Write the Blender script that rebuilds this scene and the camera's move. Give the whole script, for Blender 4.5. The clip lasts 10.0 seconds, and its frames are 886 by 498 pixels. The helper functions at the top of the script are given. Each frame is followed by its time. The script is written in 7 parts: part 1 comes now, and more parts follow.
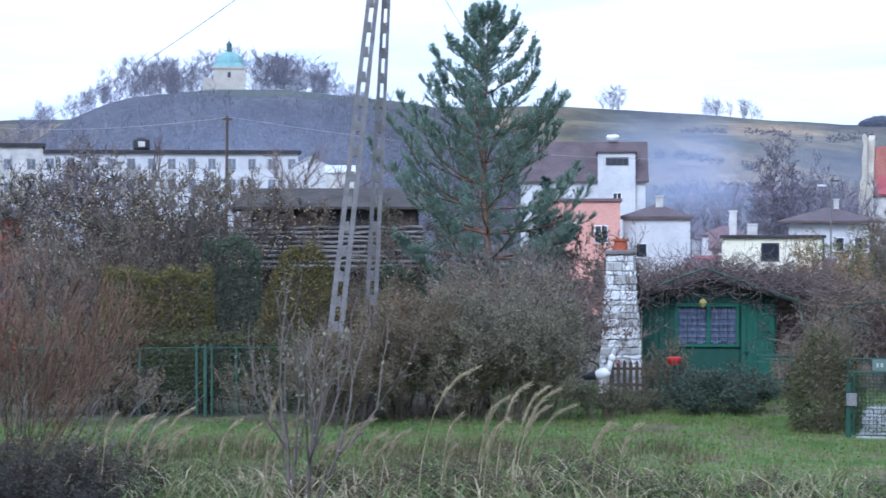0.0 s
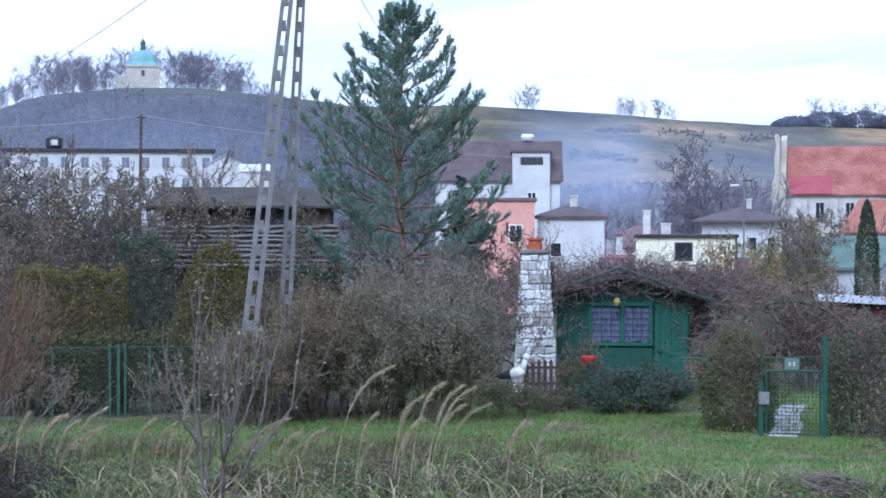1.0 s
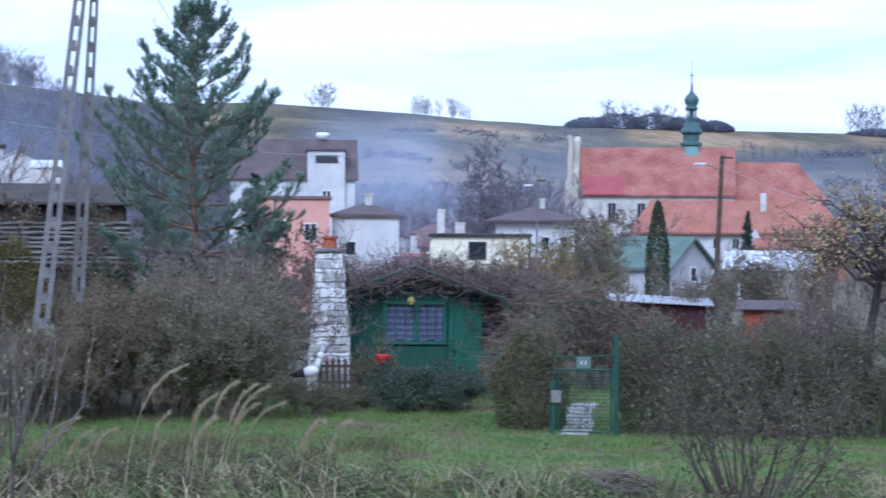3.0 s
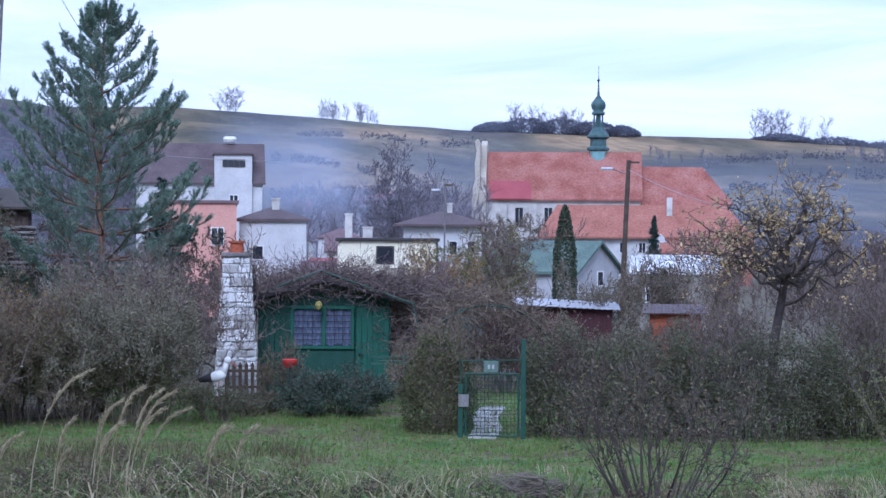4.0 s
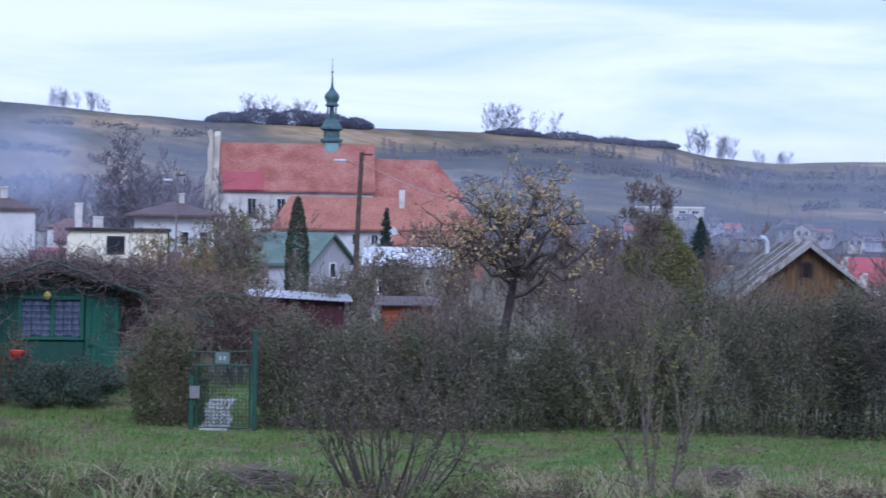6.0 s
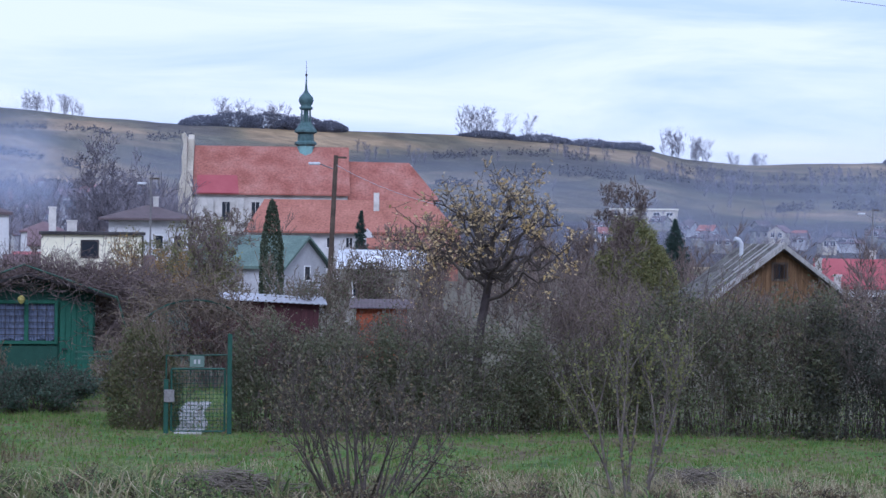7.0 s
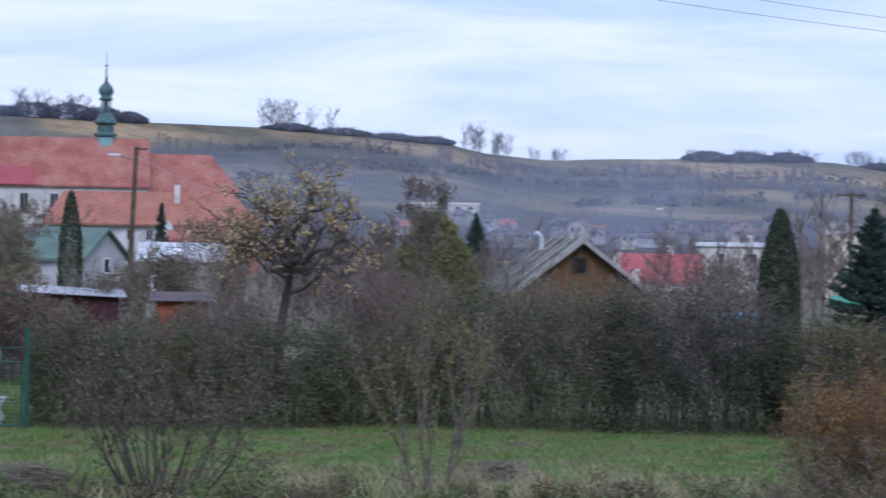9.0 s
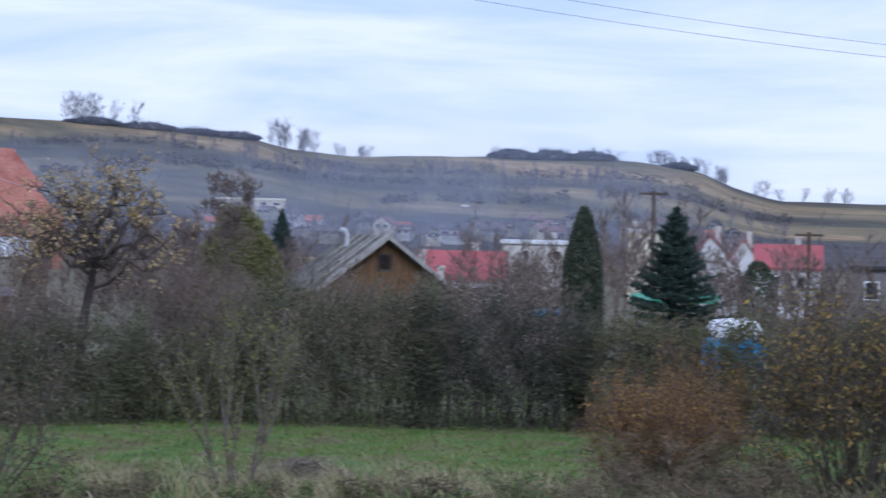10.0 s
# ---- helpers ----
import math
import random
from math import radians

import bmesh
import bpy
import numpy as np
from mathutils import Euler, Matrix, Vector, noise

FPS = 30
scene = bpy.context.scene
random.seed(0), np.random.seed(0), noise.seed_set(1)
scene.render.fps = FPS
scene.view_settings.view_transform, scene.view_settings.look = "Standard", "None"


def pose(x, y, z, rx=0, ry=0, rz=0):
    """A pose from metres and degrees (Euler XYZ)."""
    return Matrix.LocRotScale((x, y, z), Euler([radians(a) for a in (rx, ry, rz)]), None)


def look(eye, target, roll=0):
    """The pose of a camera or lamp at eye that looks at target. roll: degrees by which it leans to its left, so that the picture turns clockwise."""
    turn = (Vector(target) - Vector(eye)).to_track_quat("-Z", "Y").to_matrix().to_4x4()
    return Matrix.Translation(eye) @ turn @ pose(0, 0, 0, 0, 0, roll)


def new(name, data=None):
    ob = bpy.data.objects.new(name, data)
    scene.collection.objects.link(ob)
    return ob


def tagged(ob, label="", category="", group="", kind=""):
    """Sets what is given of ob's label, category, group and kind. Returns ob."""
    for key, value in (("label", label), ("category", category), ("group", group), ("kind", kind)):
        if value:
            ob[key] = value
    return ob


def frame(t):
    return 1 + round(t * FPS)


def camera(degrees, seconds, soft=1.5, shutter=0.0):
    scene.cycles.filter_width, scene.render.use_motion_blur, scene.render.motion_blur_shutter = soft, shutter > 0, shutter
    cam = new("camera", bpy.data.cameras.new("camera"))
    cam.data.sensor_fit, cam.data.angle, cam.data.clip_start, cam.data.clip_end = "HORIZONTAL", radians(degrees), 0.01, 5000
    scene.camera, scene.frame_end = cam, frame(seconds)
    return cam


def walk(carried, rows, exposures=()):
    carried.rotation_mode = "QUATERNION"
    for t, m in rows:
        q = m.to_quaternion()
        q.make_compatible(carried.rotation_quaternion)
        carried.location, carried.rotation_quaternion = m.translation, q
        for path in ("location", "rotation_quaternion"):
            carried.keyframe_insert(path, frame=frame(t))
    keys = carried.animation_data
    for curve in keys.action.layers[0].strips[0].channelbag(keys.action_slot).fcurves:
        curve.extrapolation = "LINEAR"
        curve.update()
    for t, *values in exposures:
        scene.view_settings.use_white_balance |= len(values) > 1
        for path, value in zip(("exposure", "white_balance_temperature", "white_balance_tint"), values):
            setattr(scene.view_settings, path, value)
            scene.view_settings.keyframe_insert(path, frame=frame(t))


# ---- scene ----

# ---- camera: it stands on a bank and turns to the right ----
EYE = 4.0
cam = camera(22.2, 10.0, soft=1.5, shutter=0.45)
ROWS = [
    (0.0, 0.0, -0.561, 0.08), (0.5, 1.113, -0.567, 0.06), (1.0, 2.161, -0.584, 0.018), (1.5, 2.919, -0.596, -0.048),
    (2.0, 3.972, -0.590, -0.122), (2.5, 5.508, -0.585, -0.275), (3.0, 7.365, -0.607, -0.343), (3.2, 8.264, -0.590, -0.40),
    (4.3, 9.975, -0.47, -0.26), (4.5, 10.333, -0.486, -0.251), (5.0, 12.465, -0.607, -0.805), (5.5, 14.812, -0.683, -0.751),
    (6.0, 16.484, -0.629, -0.835), (6.2, 16.969, -0.599, -0.745), (7.3, 17.261, -0.546, -0.579), (7.5, 17.632, -0.561, -0.575),
    (8.0, 18.166, -0.589, -0.555), (8.5, 19.317, -0.629, -0.838), (9.0, 22.157, -0.653, -0.970), (9.5, 24.390, -0.666, -1.092),
    (10.0, 27.083, -0.650, -1.359),
]
walk(cam, [(t, pose(0, 0, EYE, 90 + pitch, roll, -yaw)) for t, yaw, pitch, roll in ROWS],
     [(0.0, 0.74, 5110, 14), (3.0, 0.58, 5000, 15), (4.5, 0.38, 4990, 23), (6.0, 0.27, 5090, 22), (10.0, 0.16, 5380, 17)])

# ---- light: overcast winter sky ----
SUN_EL, SUN_AZ = radians(35), radians(205)
world = bpy.data.worlds.new("overcast_sky")
scene.world = world
world.use_nodes = True
wt = world.node_tree
wt.nodes.clear()


def wnode(kind, **values):
    n = wt.nodes.new(kind)
    for k, v in values.items():
        n.inputs[k].default_value = v
    return n


w_sky = wnode("ShaderNodeTexSky")
w_sky.sky_type, w_sky.sun_disc, w_sky.sun_elevation, w_sky.sun_rotation = "NISHITA", False, SUN_EL, SUN_AZ
w_co = wnode("ShaderNodeTexCoord")
w_map = wnode("ShaderNodeMapping")
w_map.inputs["Scale"].default_value = (2.2, 2.2, 16)
w_noise = wnode("ShaderNodeTexNoise", Scale=2.3, Detail=8, Roughness=0.55, Distortion=0.5)
w_ramp = wnode("ShaderNodeValToRGB")
w_ramp.color_ramp.elements[0].position, w_ramp.color_ramp.elements[0].color = 0.34, (0.63, 0.745, 0.94, 1)
w_ramp.color_ramp.elements[1].position, w_ramp.color_ramp.elements[1].color = 0.60, (0.92, 0.95, 1.0, 1)
w_bg_cloud = wnode("ShaderNodeBackground", Strength=0.92)
w_bg_sky = wnode("ShaderNodeBackground", Strength=0.05)
w_mix = wnode("ShaderNodeMixShader", Fac=0.9)
w_out = wnode("ShaderNodeOutputWorld")
wt.links.new(w_co.outputs["Generated"], w_map.inputs["Vector"])
wt.links.new(w_map.outputs["Vector"], w_noise.inputs["Vector"])
wt.links.new(w_noise.outputs["Fac"], w_ramp.inputs["Fac"])
wt.links.new(w_ramp.outputs["Color"], w_bg_cloud.inputs["Color"])
wt.links.new(w_sky.outputs["Color"], w_bg_sky.inputs["Color"])
wt.links.new(w_bg_sky.outputs[0], w_mix.inputs[1])
wt.links.new(w_bg_cloud.outputs[0], w_mix.inputs[2])
wt.links.new(w_mix.outputs[0], w_out.inputs[0])
sun = new("sun", bpy.data.lights.new("sun", "SUN"))
sun.data.energy, sun.data.angle, sun.data.color = 1.5, radians(25), (1.0, 0.985, 0.96)
sun.matrix_world = look((-20, -60, 50), (0, 0, 0))


# ---- materials ----
def material(name, colors, scale=3.0, rough=0.8, bump=0.0, metal=0.0, island=False, detail=6, stretch=(1, 1, 1), grain=0.25, each=False, thin=0.0, span=(0.32, 0.68)):
    """Noise at two scales over a ramp of colours; island: a colour for each loose piece; each: for each object."""
    m = bpy.data.materials.new(name)
    m.use_nodes = True
    nt = m.node_tree
    b = nt.nodes["Principled BSDF"]
    b.inputs["Roughness"].default_value, b.inputs["Metallic"].default_value = rough, metal
    b.inputs["Specular IOR Level"].default_value = 0.25
    ramp = nt.nodes.new("ShaderNodeValToRGB")
    els = ramp.color_ramp.elements
    lo, hi = (0.0, 1.0) if island or each else span
    for i, c in enumerate(colors):
        e = els[i] if i < 2 else els.new(0.5)
        e.color = (*c, 1)
    for i, c in enumerate(colors):
        els[i].position = lo + (hi - lo) * i / max(1, len(colors) - 1)
        els[i].color = (*c, 1)
    tc = nt.nodes.new("ShaderNodeTexCoord")
    mp = nt.nodes.new("ShaderNodeMapping")
    mp.inputs["Scale"].default_value = stretch
    nt.links.new(tc.outputs["Object"], mp.inputs["Vector"])
    big = nt.nodes.new("ShaderNodeTexNoise")
    big.inputs["Scale"].default_value, big.inputs["Detail"].default_value = scale, detail
    nt.links.new(mp.outputs["Vector"], big.inputs["Vector"])
    if island:
        geo = nt.nodes.new("ShaderNodeNewGeometry")
        nt.links.new(geo.outputs["Random Per Island"], ramp.inputs["Fac"])
    elif each:
        info = nt.nodes.new("ShaderNodeObjectInfo")
        nt.links.new(info.outputs["Random"], ramp.inputs["Fac"])
    else:
        nt.links.new(big.outputs["Fac"], ramp.inputs["Fac"])
    fine = nt.nodes.new("ShaderNodeTexNoise")
    fine.inputs["Scale"].default_value, fine.inputs["Detail"].default_value = scale * 9, 4
    nt.links.new(mp.outputs["Vector"], fine.inputs["Vector"])
    mr = nt.nodes.new("ShaderNodeMapRange")
    mr.inputs["From Min"].default_value, mr.inputs["From Max"].default_value = 0.3, 0.7
    mr.inputs["To Min"].default_value, mr.inputs["To Max"].default_value = 1 - grain, 1 + grain * 0.6
    nt.links.new(fine.outputs["Fac"], mr.inputs["Value"])
    mul = nt.nodes.new("ShaderNodeVectorMath")
    mul.operation = "MULTIPLY"
    nt.links.new(ramp.outputs["Color"], mul.inputs[0])
    nt.links.new(mr.outputs["Result"], mul.inputs[1])
    nt.links.new(mul.outputs["Vector"], b.inputs["Base Color"])
    if thin:
        tr, mx = nt.nodes.new("ShaderNodeBsdfTranslucent"), nt.nodes.new("ShaderNodeMixShader")
        mx.inputs[0].default_value = thin
        nt.links.new(mul.outputs["Vector"], tr.inputs["Color"])
        nt.links.new(b.outputs[0], mx.inputs[1])
        nt.links.new(tr.outputs[0], mx.inputs[2])
        nt.links.new(mx.outputs[0], nt.nodes["Material Output"].inputs["Surface"])
    if bump:
        bp = nt.nodes.new("ShaderNodeBump")
        bp.inputs["Strength"].default_value, bp.inputs["Distance"].default_value = bump, 0.05
        nt.links.new(fine.outputs["Fac"], bp.inputs["Height"])
        nt.links.new(bp.outputs["Normal"], b.inputs["Normal"])
    return m


MAT = {}


def setm(name, *a, **k):
    MAT[name] = material(name, *a, **k)


setm("bark", [(0.130, 0.111, 0.111), (0.221, 0.195, 0.199)], 8, 0.9)
setm("bark_grey", [(0.169, 0.156, 0.184), (0.286, 0.267, 0.294)], 6, 0.9)
setm("bark_dark", [(0.06, 0.049, 0.042), (0.10, 0.083, 0.07)], 6, 0.9)
setm("twig_red", [(0.140, 0.098, 0.093), (0.210, 0.150, 0.141)], 6, 0.85)
setm("garden_soil", [(0.075, 0.062, 0.05), (0.115, 0.10, 0.075), (0.13, 0.125, 0.075), (0.15, 0.125, 0.10)], 0.9, 0.95, 0.4, grain=0.45)
setm("stem_dark", [(0.045, 0.036, 0.036), (0.080, 0.065, 0.063)], 6, 0.9)
# The wooded slopes' dark, haze-blue look is put into this floor colour.
setm("hazed_wood_floor", [(0.045, 0.042, 0.05), (0.065, 0.06, 0.068), (0.09, 0.082, 0.086)], 0.05, 0.95, grain=0.6)
setm("twig_rust", [(0.115, 0.066, 0.045), (0.185, 0.115, 0.078)], 6, 0.9)
setm("stem_tan", [(0.105, 0.088, 0.076), (0.18, 0.152, 0.132)], 7, 0.9)
setm("vine_wood", [(0.10, 0.076, 0.072), (0.18, 0.138, 0.128)], 6, 0.9)
setm("juniper", [(0.045, 0.075, 0.052), (0.07, 0.112, 0.078), (0.10, 0.145, 0.10), (0.08, 0.085, 0.06)], 3, 0.7, island=True, thin=0.3)
setm("hill_green", [(0.048, 0.052, 0.042), (0.064, 0.072, 0.048), (0.085, 0.088, 0.058)], 0.05, 0.95, grain=0.4)
setm("twig_mauve", [(0.125, 0.096, 0.085), (0.19, 0.15, 0.128)], 6, 0.9)
setm("twig_brown", [(0.13, 0.10, 0.075), (0.21, 0.168, 0.128)], 6, 0.9)
setm("pine_bark", [(0.16, 0.09, 0.06), (0.26, 0.15, 0.10)], 10, 0.9, 0.4)
setm("needles_pine", [(0.15, 0.24, 0.185), (0.22, 0.325, 0.25), (0.32, 0.415, 0.32)], 3, 0.6, island=True, thin=0.35)
setm("needles_spruce", [(0.028, 0.055, 0.048), (0.05, 0.085, 0.07), (0.07, 0.105, 0.085)], 3, 0.65, island=True, thin=0.35)
setm("thuja_green", [(0.058, 0.078, 0.053), (0.088, 0.111, 0.070), (0.117, 0.137, 0.088)], 3, 0.7, island=True, thin=0.35)
setm("thuja_olive", [(0.098, 0.090, 0.034), (0.155, 0.132, 0.046), (0.224, 0.182, 0.060), (0.086, 0.092, 0.039), (0.115, 0.086, 0.048)], 3, 0.7, island=True, thin=0.35)
setm("leaf_olive", [(0.080, 0.095, 0.044), (0.130, 0.140, 0.062), (0.170, 0.152, 0.075), (0.098, 0.092, 0.066)], 3, 0.7, island=True, thin=0.35)
setm("leaf_brown", [(0.149, 0.113, 0.071), (0.213, 0.152, 0.094), (0.172, 0.163, 0.092), (0.270, 0.230, 0.161)], 3, 0.8, island=True, thin=0.35)
setm("leaf_hedge", [(0.081, 0.096, 0.051), (0.109, 0.125, 0.067), (0.138, 0.140, 0.079), (0.123, 0.101, 0.063), (0.185, 0.189, 0.128), (0.094, 0.087, 0.053)], 3, 0.6, island=True, thin=0.35)
setm("leaf_grey", [(0.190, 0.184, 0.127), (0.293, 0.276, 0.207), (0.230, 0.230, 0.144), (0.138, 0.132, 0.086)], 3, 0.8, island=True, thin=0.35)
setm("leaf_yellow", [(0.58, 0.43, 0.18), (0.44, 0.31, 0.14), (0.66, 0.53, 0.30), (0.34, 0.25, 0.15)], 3, 0.75, island=True, thin=0.35)
setm("leaf_gold", [(0.43, 0.30, 0.075), (0.25, 0.18, 0.065), (0.19, 0.165, 0.07), (0.35, 0.20, 0.06), (0.12, 0.095, 0.05)], 3, 0.75, island=True, thin=0.35)
setm("leaf_wine", [(0.075, 0.034, 0.036), (0.11, 0.052, 0.05), (0.09, 0.066, 0.045), (0.06, 0.04, 0.036)], 3, 0.75, island=True, thin=0.35)
setm("leaf_lime", [(0.169, 0.182, 0.073), (0.234, 0.221, 0.088), (0.130, 0.143, 0.066)], 3, 0.7, island=True, thin=0.35)
setm("leaf_rust", [(0.36, 0.22, 0.065), (0.25, 0.155, 0.06), (0.40, 0.25, 0.07), (0.17, 0.12, 0.06)], 3, 0.8, island=True, thin=0.35)
setm("leaf_dark", [(0.05, 0.06, 0.045), (0.068, 0.076, 0.055), (0.085, 0.083, 0.064), (0.06, 0.055, 0.045)], 3, 0.7, island=True, thin=0.35)
setm("grass_blade", [(0.084, 0.163, 0.030), (0.123, 0.224, 0.042), (0.176, 0.242, 0.062), (0.220, 0.189, 0.084)], 3, 0.7, island=True, thin=0.35)
setm("reed_dry", [(0.47, 0.40, 0.25), (0.35, 0.29, 0.175), (0.57, 0.50, 0.35), (0.25, 0.22, 0.10)], 3, 0.8, island=True, thin=0.35)
setm("reed_green", [(0.105, 0.175, 0.058), (0.165, 0.235, 0.075), (0.310, 0.290, 0.140), (0.085, 0.130, 0.060)], 3, 0.75, island=True, thin=0.35)
setm("concrete", [(0.150, 0.141, 0.139), (0.220, 0.211, 0.207)], 4, 0.9, 0.3)
setm("plaster_white", [(0.484, 0.484, 0.488), (0.616, 0.616, 0.616)], 0.7, 0.85, grain=0.08)
setm("plaster_old", [(0.42, 0.405, 0.375), (0.62, 0.60, 0.56)], 0.8, 0.9, 0.2, grain=0.15)
setm("plaster_cream", [(0.74, 0.70, 0.52), (0.80, 0.76, 0.60)], 0.8, 0.85, grain=0.06)
setm("plaster_pink", [(0.58, 0.30, 0.24), (0.66, 0.36, 0.29)], 0.8, 0.85, grain=0.1)
setm("plaster_grey", [(0.36, 0.36, 0.37), (0.46, 0.46, 0.47)], 0.9, 0.9, grain=0.1)
setm("stone_chapel", [(0.42, 0.38, 0.31), (0.54, 0.50, 0.42)], 0.4, 0.9, grain=0.15)
setm("whitewash", [(0.36, 0.35, 0.33), (0.62, 0.61, 0.59), (0.74, 0.74, 0.73), (0.80, 0.80, 0.79)], 5, 0.9, 0.4, each=True)
setm("mortar", [(0.26, 0.25, 0.23), (0.38, 0.37, 0.34)], 9, 0.95, 0.3)
setm("tiles_red", [(0.262, 0.095, 0.073), (0.33, 0.134, 0.105), (0.38, 0.18, 0.147)], 0.35, 0.85, 0.3, grain=0.28)
setm("tiles_orange", [(0.30, 0.122, 0.088), (0.375, 0.165, 0.123)], 0.35, 0.85, 0.3, grain=0.28)
setm("metal_red", [(0.29, 0.065, 0.075), (0.36, 0.095, 0.105)], 0.4, 0.5, grain=0.06)
# Brown greyed towards mauve, with the haze over distant roofs mixed in.
setm("roof_brown", [(0.092, 0.070, 0.074), (0.135, 0.104, 0.108)], 0.8, 0.7, 0.2)
setm("roof_mauve", [(0.15, 0.095, 0.105), (0.20, 0.135, 0.14)], 1.2, 0.7, 0.2)
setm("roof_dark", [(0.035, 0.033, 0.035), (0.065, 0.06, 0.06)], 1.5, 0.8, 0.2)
setm("roof_green", [(0.10, 0.15, 0.13), (0.14, 0.20, 0.17)], 0.8, 0.6)
setm("roof_old", [(0.10, 0.09, 0.08), (0.17, 0.155, 0.135), (0.30, 0.29, 0.26)], 2.0, 0.9, 0.4, stretch=(0.6, 5, 5), grain=0.45)
setm("asbestos", [(0.05, 0.044, 0.04), (0.09, 0.08, 0.07)], 1.6, 0.9, 0.3)
setm("metal_white", [(0.46, 0.48, 0.51), (0.68, 0.70, 0.73)], 1.0, 0.45, grain=0.15)
setm("roof_mossy", [(0.060, 0.054, 0.047), (0.10, 0.092, 0.082), (0.17, 0.162, 0.15), (0.075, 0.08, 0.052)], 2.6, 0.95, 0.4, stretch=(1, 1, 1), grain=0.5)
setm("shed_wall", [(0.19, 0.18, 0.15), (0.27, 0.26, 0.225), (0.36, 0.35, 0.31)], 1.6, 0.9, 0.3, grain=0.3)
setm("wood_old", [(0.10, 0.092, 0.082), (0.17, 0.158, 0.142), (0.24, 0.225, 0.20)], 2.0, 0.9, 0.3, stretch=(1, 5, 5), grain=0.4)
setm("brass", [(0.42, 0.36, 0.10), (0.52, 0.46, 0.17)], 9, 0.5)
setm("red_orange", [(0.42, 0.075, 0.04), (0.52, 0.11, 0.06)], 1.5, 0.8, 0.2, grain=0.25)
setm("pane_pale", [(0.14, 0.15, 0.17), (0.22, 0.23, 0.26)], 0.3, 0.3, each=True)
setm("metal_dull", [(0.30, 0.31, 0.34), (0.44, 0.45, 0.48)], 1.0, 0.5, grain=0.2)
setm("copper", [(0.05, 0.095, 0.10), (0.085, 0.15, 0.15), (0.032, 0.055, 0.06)], 0.5, 0.6, grain=0.2)
setm("copper_pale", [(0.17, 0.33, 0.33), (0.24, 0.41, 0.40)], 0.3, 0.6, grain=0.15)
setm("paint_green", [(0.018, 0.092, 0.062), (0.026, 0.118, 0.08)], 3, 0.55, 0.15, grain=0.2, stretch=(3, 1, 0.5))
setm("paint_green_dark", [(0.014, 0.058, 0.042), (0.022, 0.078, 0.056)], 4, 0.55, grain=0.2)
setm("paint_teal", [(0.030, 0.078, 0.056), (0.052, 0.112, 0.082)], 4, 0.5, grain=0.25)
setm("paint_red", [(0.46, 0.035, 0.03), (0.52, 0.06, 0.05)], 4, 0.6)
setm("paint_white", [(0.66, 0.66, 0.64), (0.80, 0.80, 0.79)], 4, 0.6, grain=0.1)
setm("rust_red", [(0.30, 0.075, 0.04), (0.40, 0.12, 0.06)], 1.5, 0.85, 0.2, grain=0.3)
setm("burgundy", [(0.055, 0.022, 0.027), (0.085, 0.034, 0.038)], 2.5, 0.8, 0.2, stretch=(6, 6, 0.6))
setm("wood_warm", [(0.105, 0.06, 0.03), (0.185, 0.11, 0.055)], 2.0, 0.75, 0.3, stretch=(8, 8, 0.7), grain=0.3)
setm("wood_grey", [(0.20, 0.185, 0.165), (0.34, 0.32, 0.29)], 3.0, 0.9, 0.3, stretch=(5, 5, 0.7), grain=0.35)
setm("wood_dark", [(0.06, 0.045, 0.035), (0.11, 0.085, 0.065)], 3.0, 0.85, 0.3)
setm("iron", [(0.03, 0.03, 0.032), (0.05, 0.05, 0.052)], 5, 0.6)
setm("wire", [(0.30, 0.30, 0.31), (0.40, 0.40, 0.41)], 5, 0.5)
setm("slab", [(0.33, 0.32, 0.31), (0.45, 0.44, 0.43)], 4, 0.9, 0.3, each=True)
setm("ash", [(0.17, 0.145, 0.12), (0.25, 0.215, 0.175), (0.12, 0.10, 0.085)], 3, 0.95, island=True)
setm("curtain", [(0.09, 0.11, 0.17), (0.16, 0.19, 0.28), (0.06, 0.075, 0.12)], 7, 0.85, stretch=(4, 4, 0.5))
setm("tarp_blue", [(0.02, 0.20, 0.42), (0.03, 0.28, 0.55)], 2, 0.45, 0.2)
setm("tarp_white", [(0.60, 0.64, 0.70), (0.78, 0.80, 0.84)], 2, 0.45, 0.2)
setm("plastic_green", [(0.03, 0.22, 0.13), (0.04, 0.28, 0.17)], 2, 0.5)
# Distance haze is put into the grove and ridge tree colours: pale and bluish.
setm("hazed_grove", [(0.15, 0.158, 0.20), (0.17, 0.178, 0.222), (0.195, 0.20, 0.245)], 0.02, 0.95, island=True, thin=0.5)
setm("hazed_ridge_wood", [(0.17, 0.165, 0.195), (0.22, 0.215, 0.245), (0.28, 0.27, 0.30)], 0.02, 0.95, island=True, thin=0.4)
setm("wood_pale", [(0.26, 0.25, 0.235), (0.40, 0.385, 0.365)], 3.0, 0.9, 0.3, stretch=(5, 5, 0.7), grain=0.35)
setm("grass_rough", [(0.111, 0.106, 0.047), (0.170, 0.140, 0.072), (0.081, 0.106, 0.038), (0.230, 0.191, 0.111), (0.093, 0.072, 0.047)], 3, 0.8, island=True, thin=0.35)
# Scrub and wood colours carry bluish distance haze in their base tones.
setm("hazed_scrub", [(0.075, 0.072, 0.084), (0.102, 0.096, 0.102), (0.138, 0.125, 0.116)], 0.02, 0.95, island=True, thin=0.5)
setm("hazed_wood", [(0.125, 0.115, 0.140), (0.175, 0.163, 0.188), (0.237, 0.219, 0.244)], 0.02, 0.95, island=True)


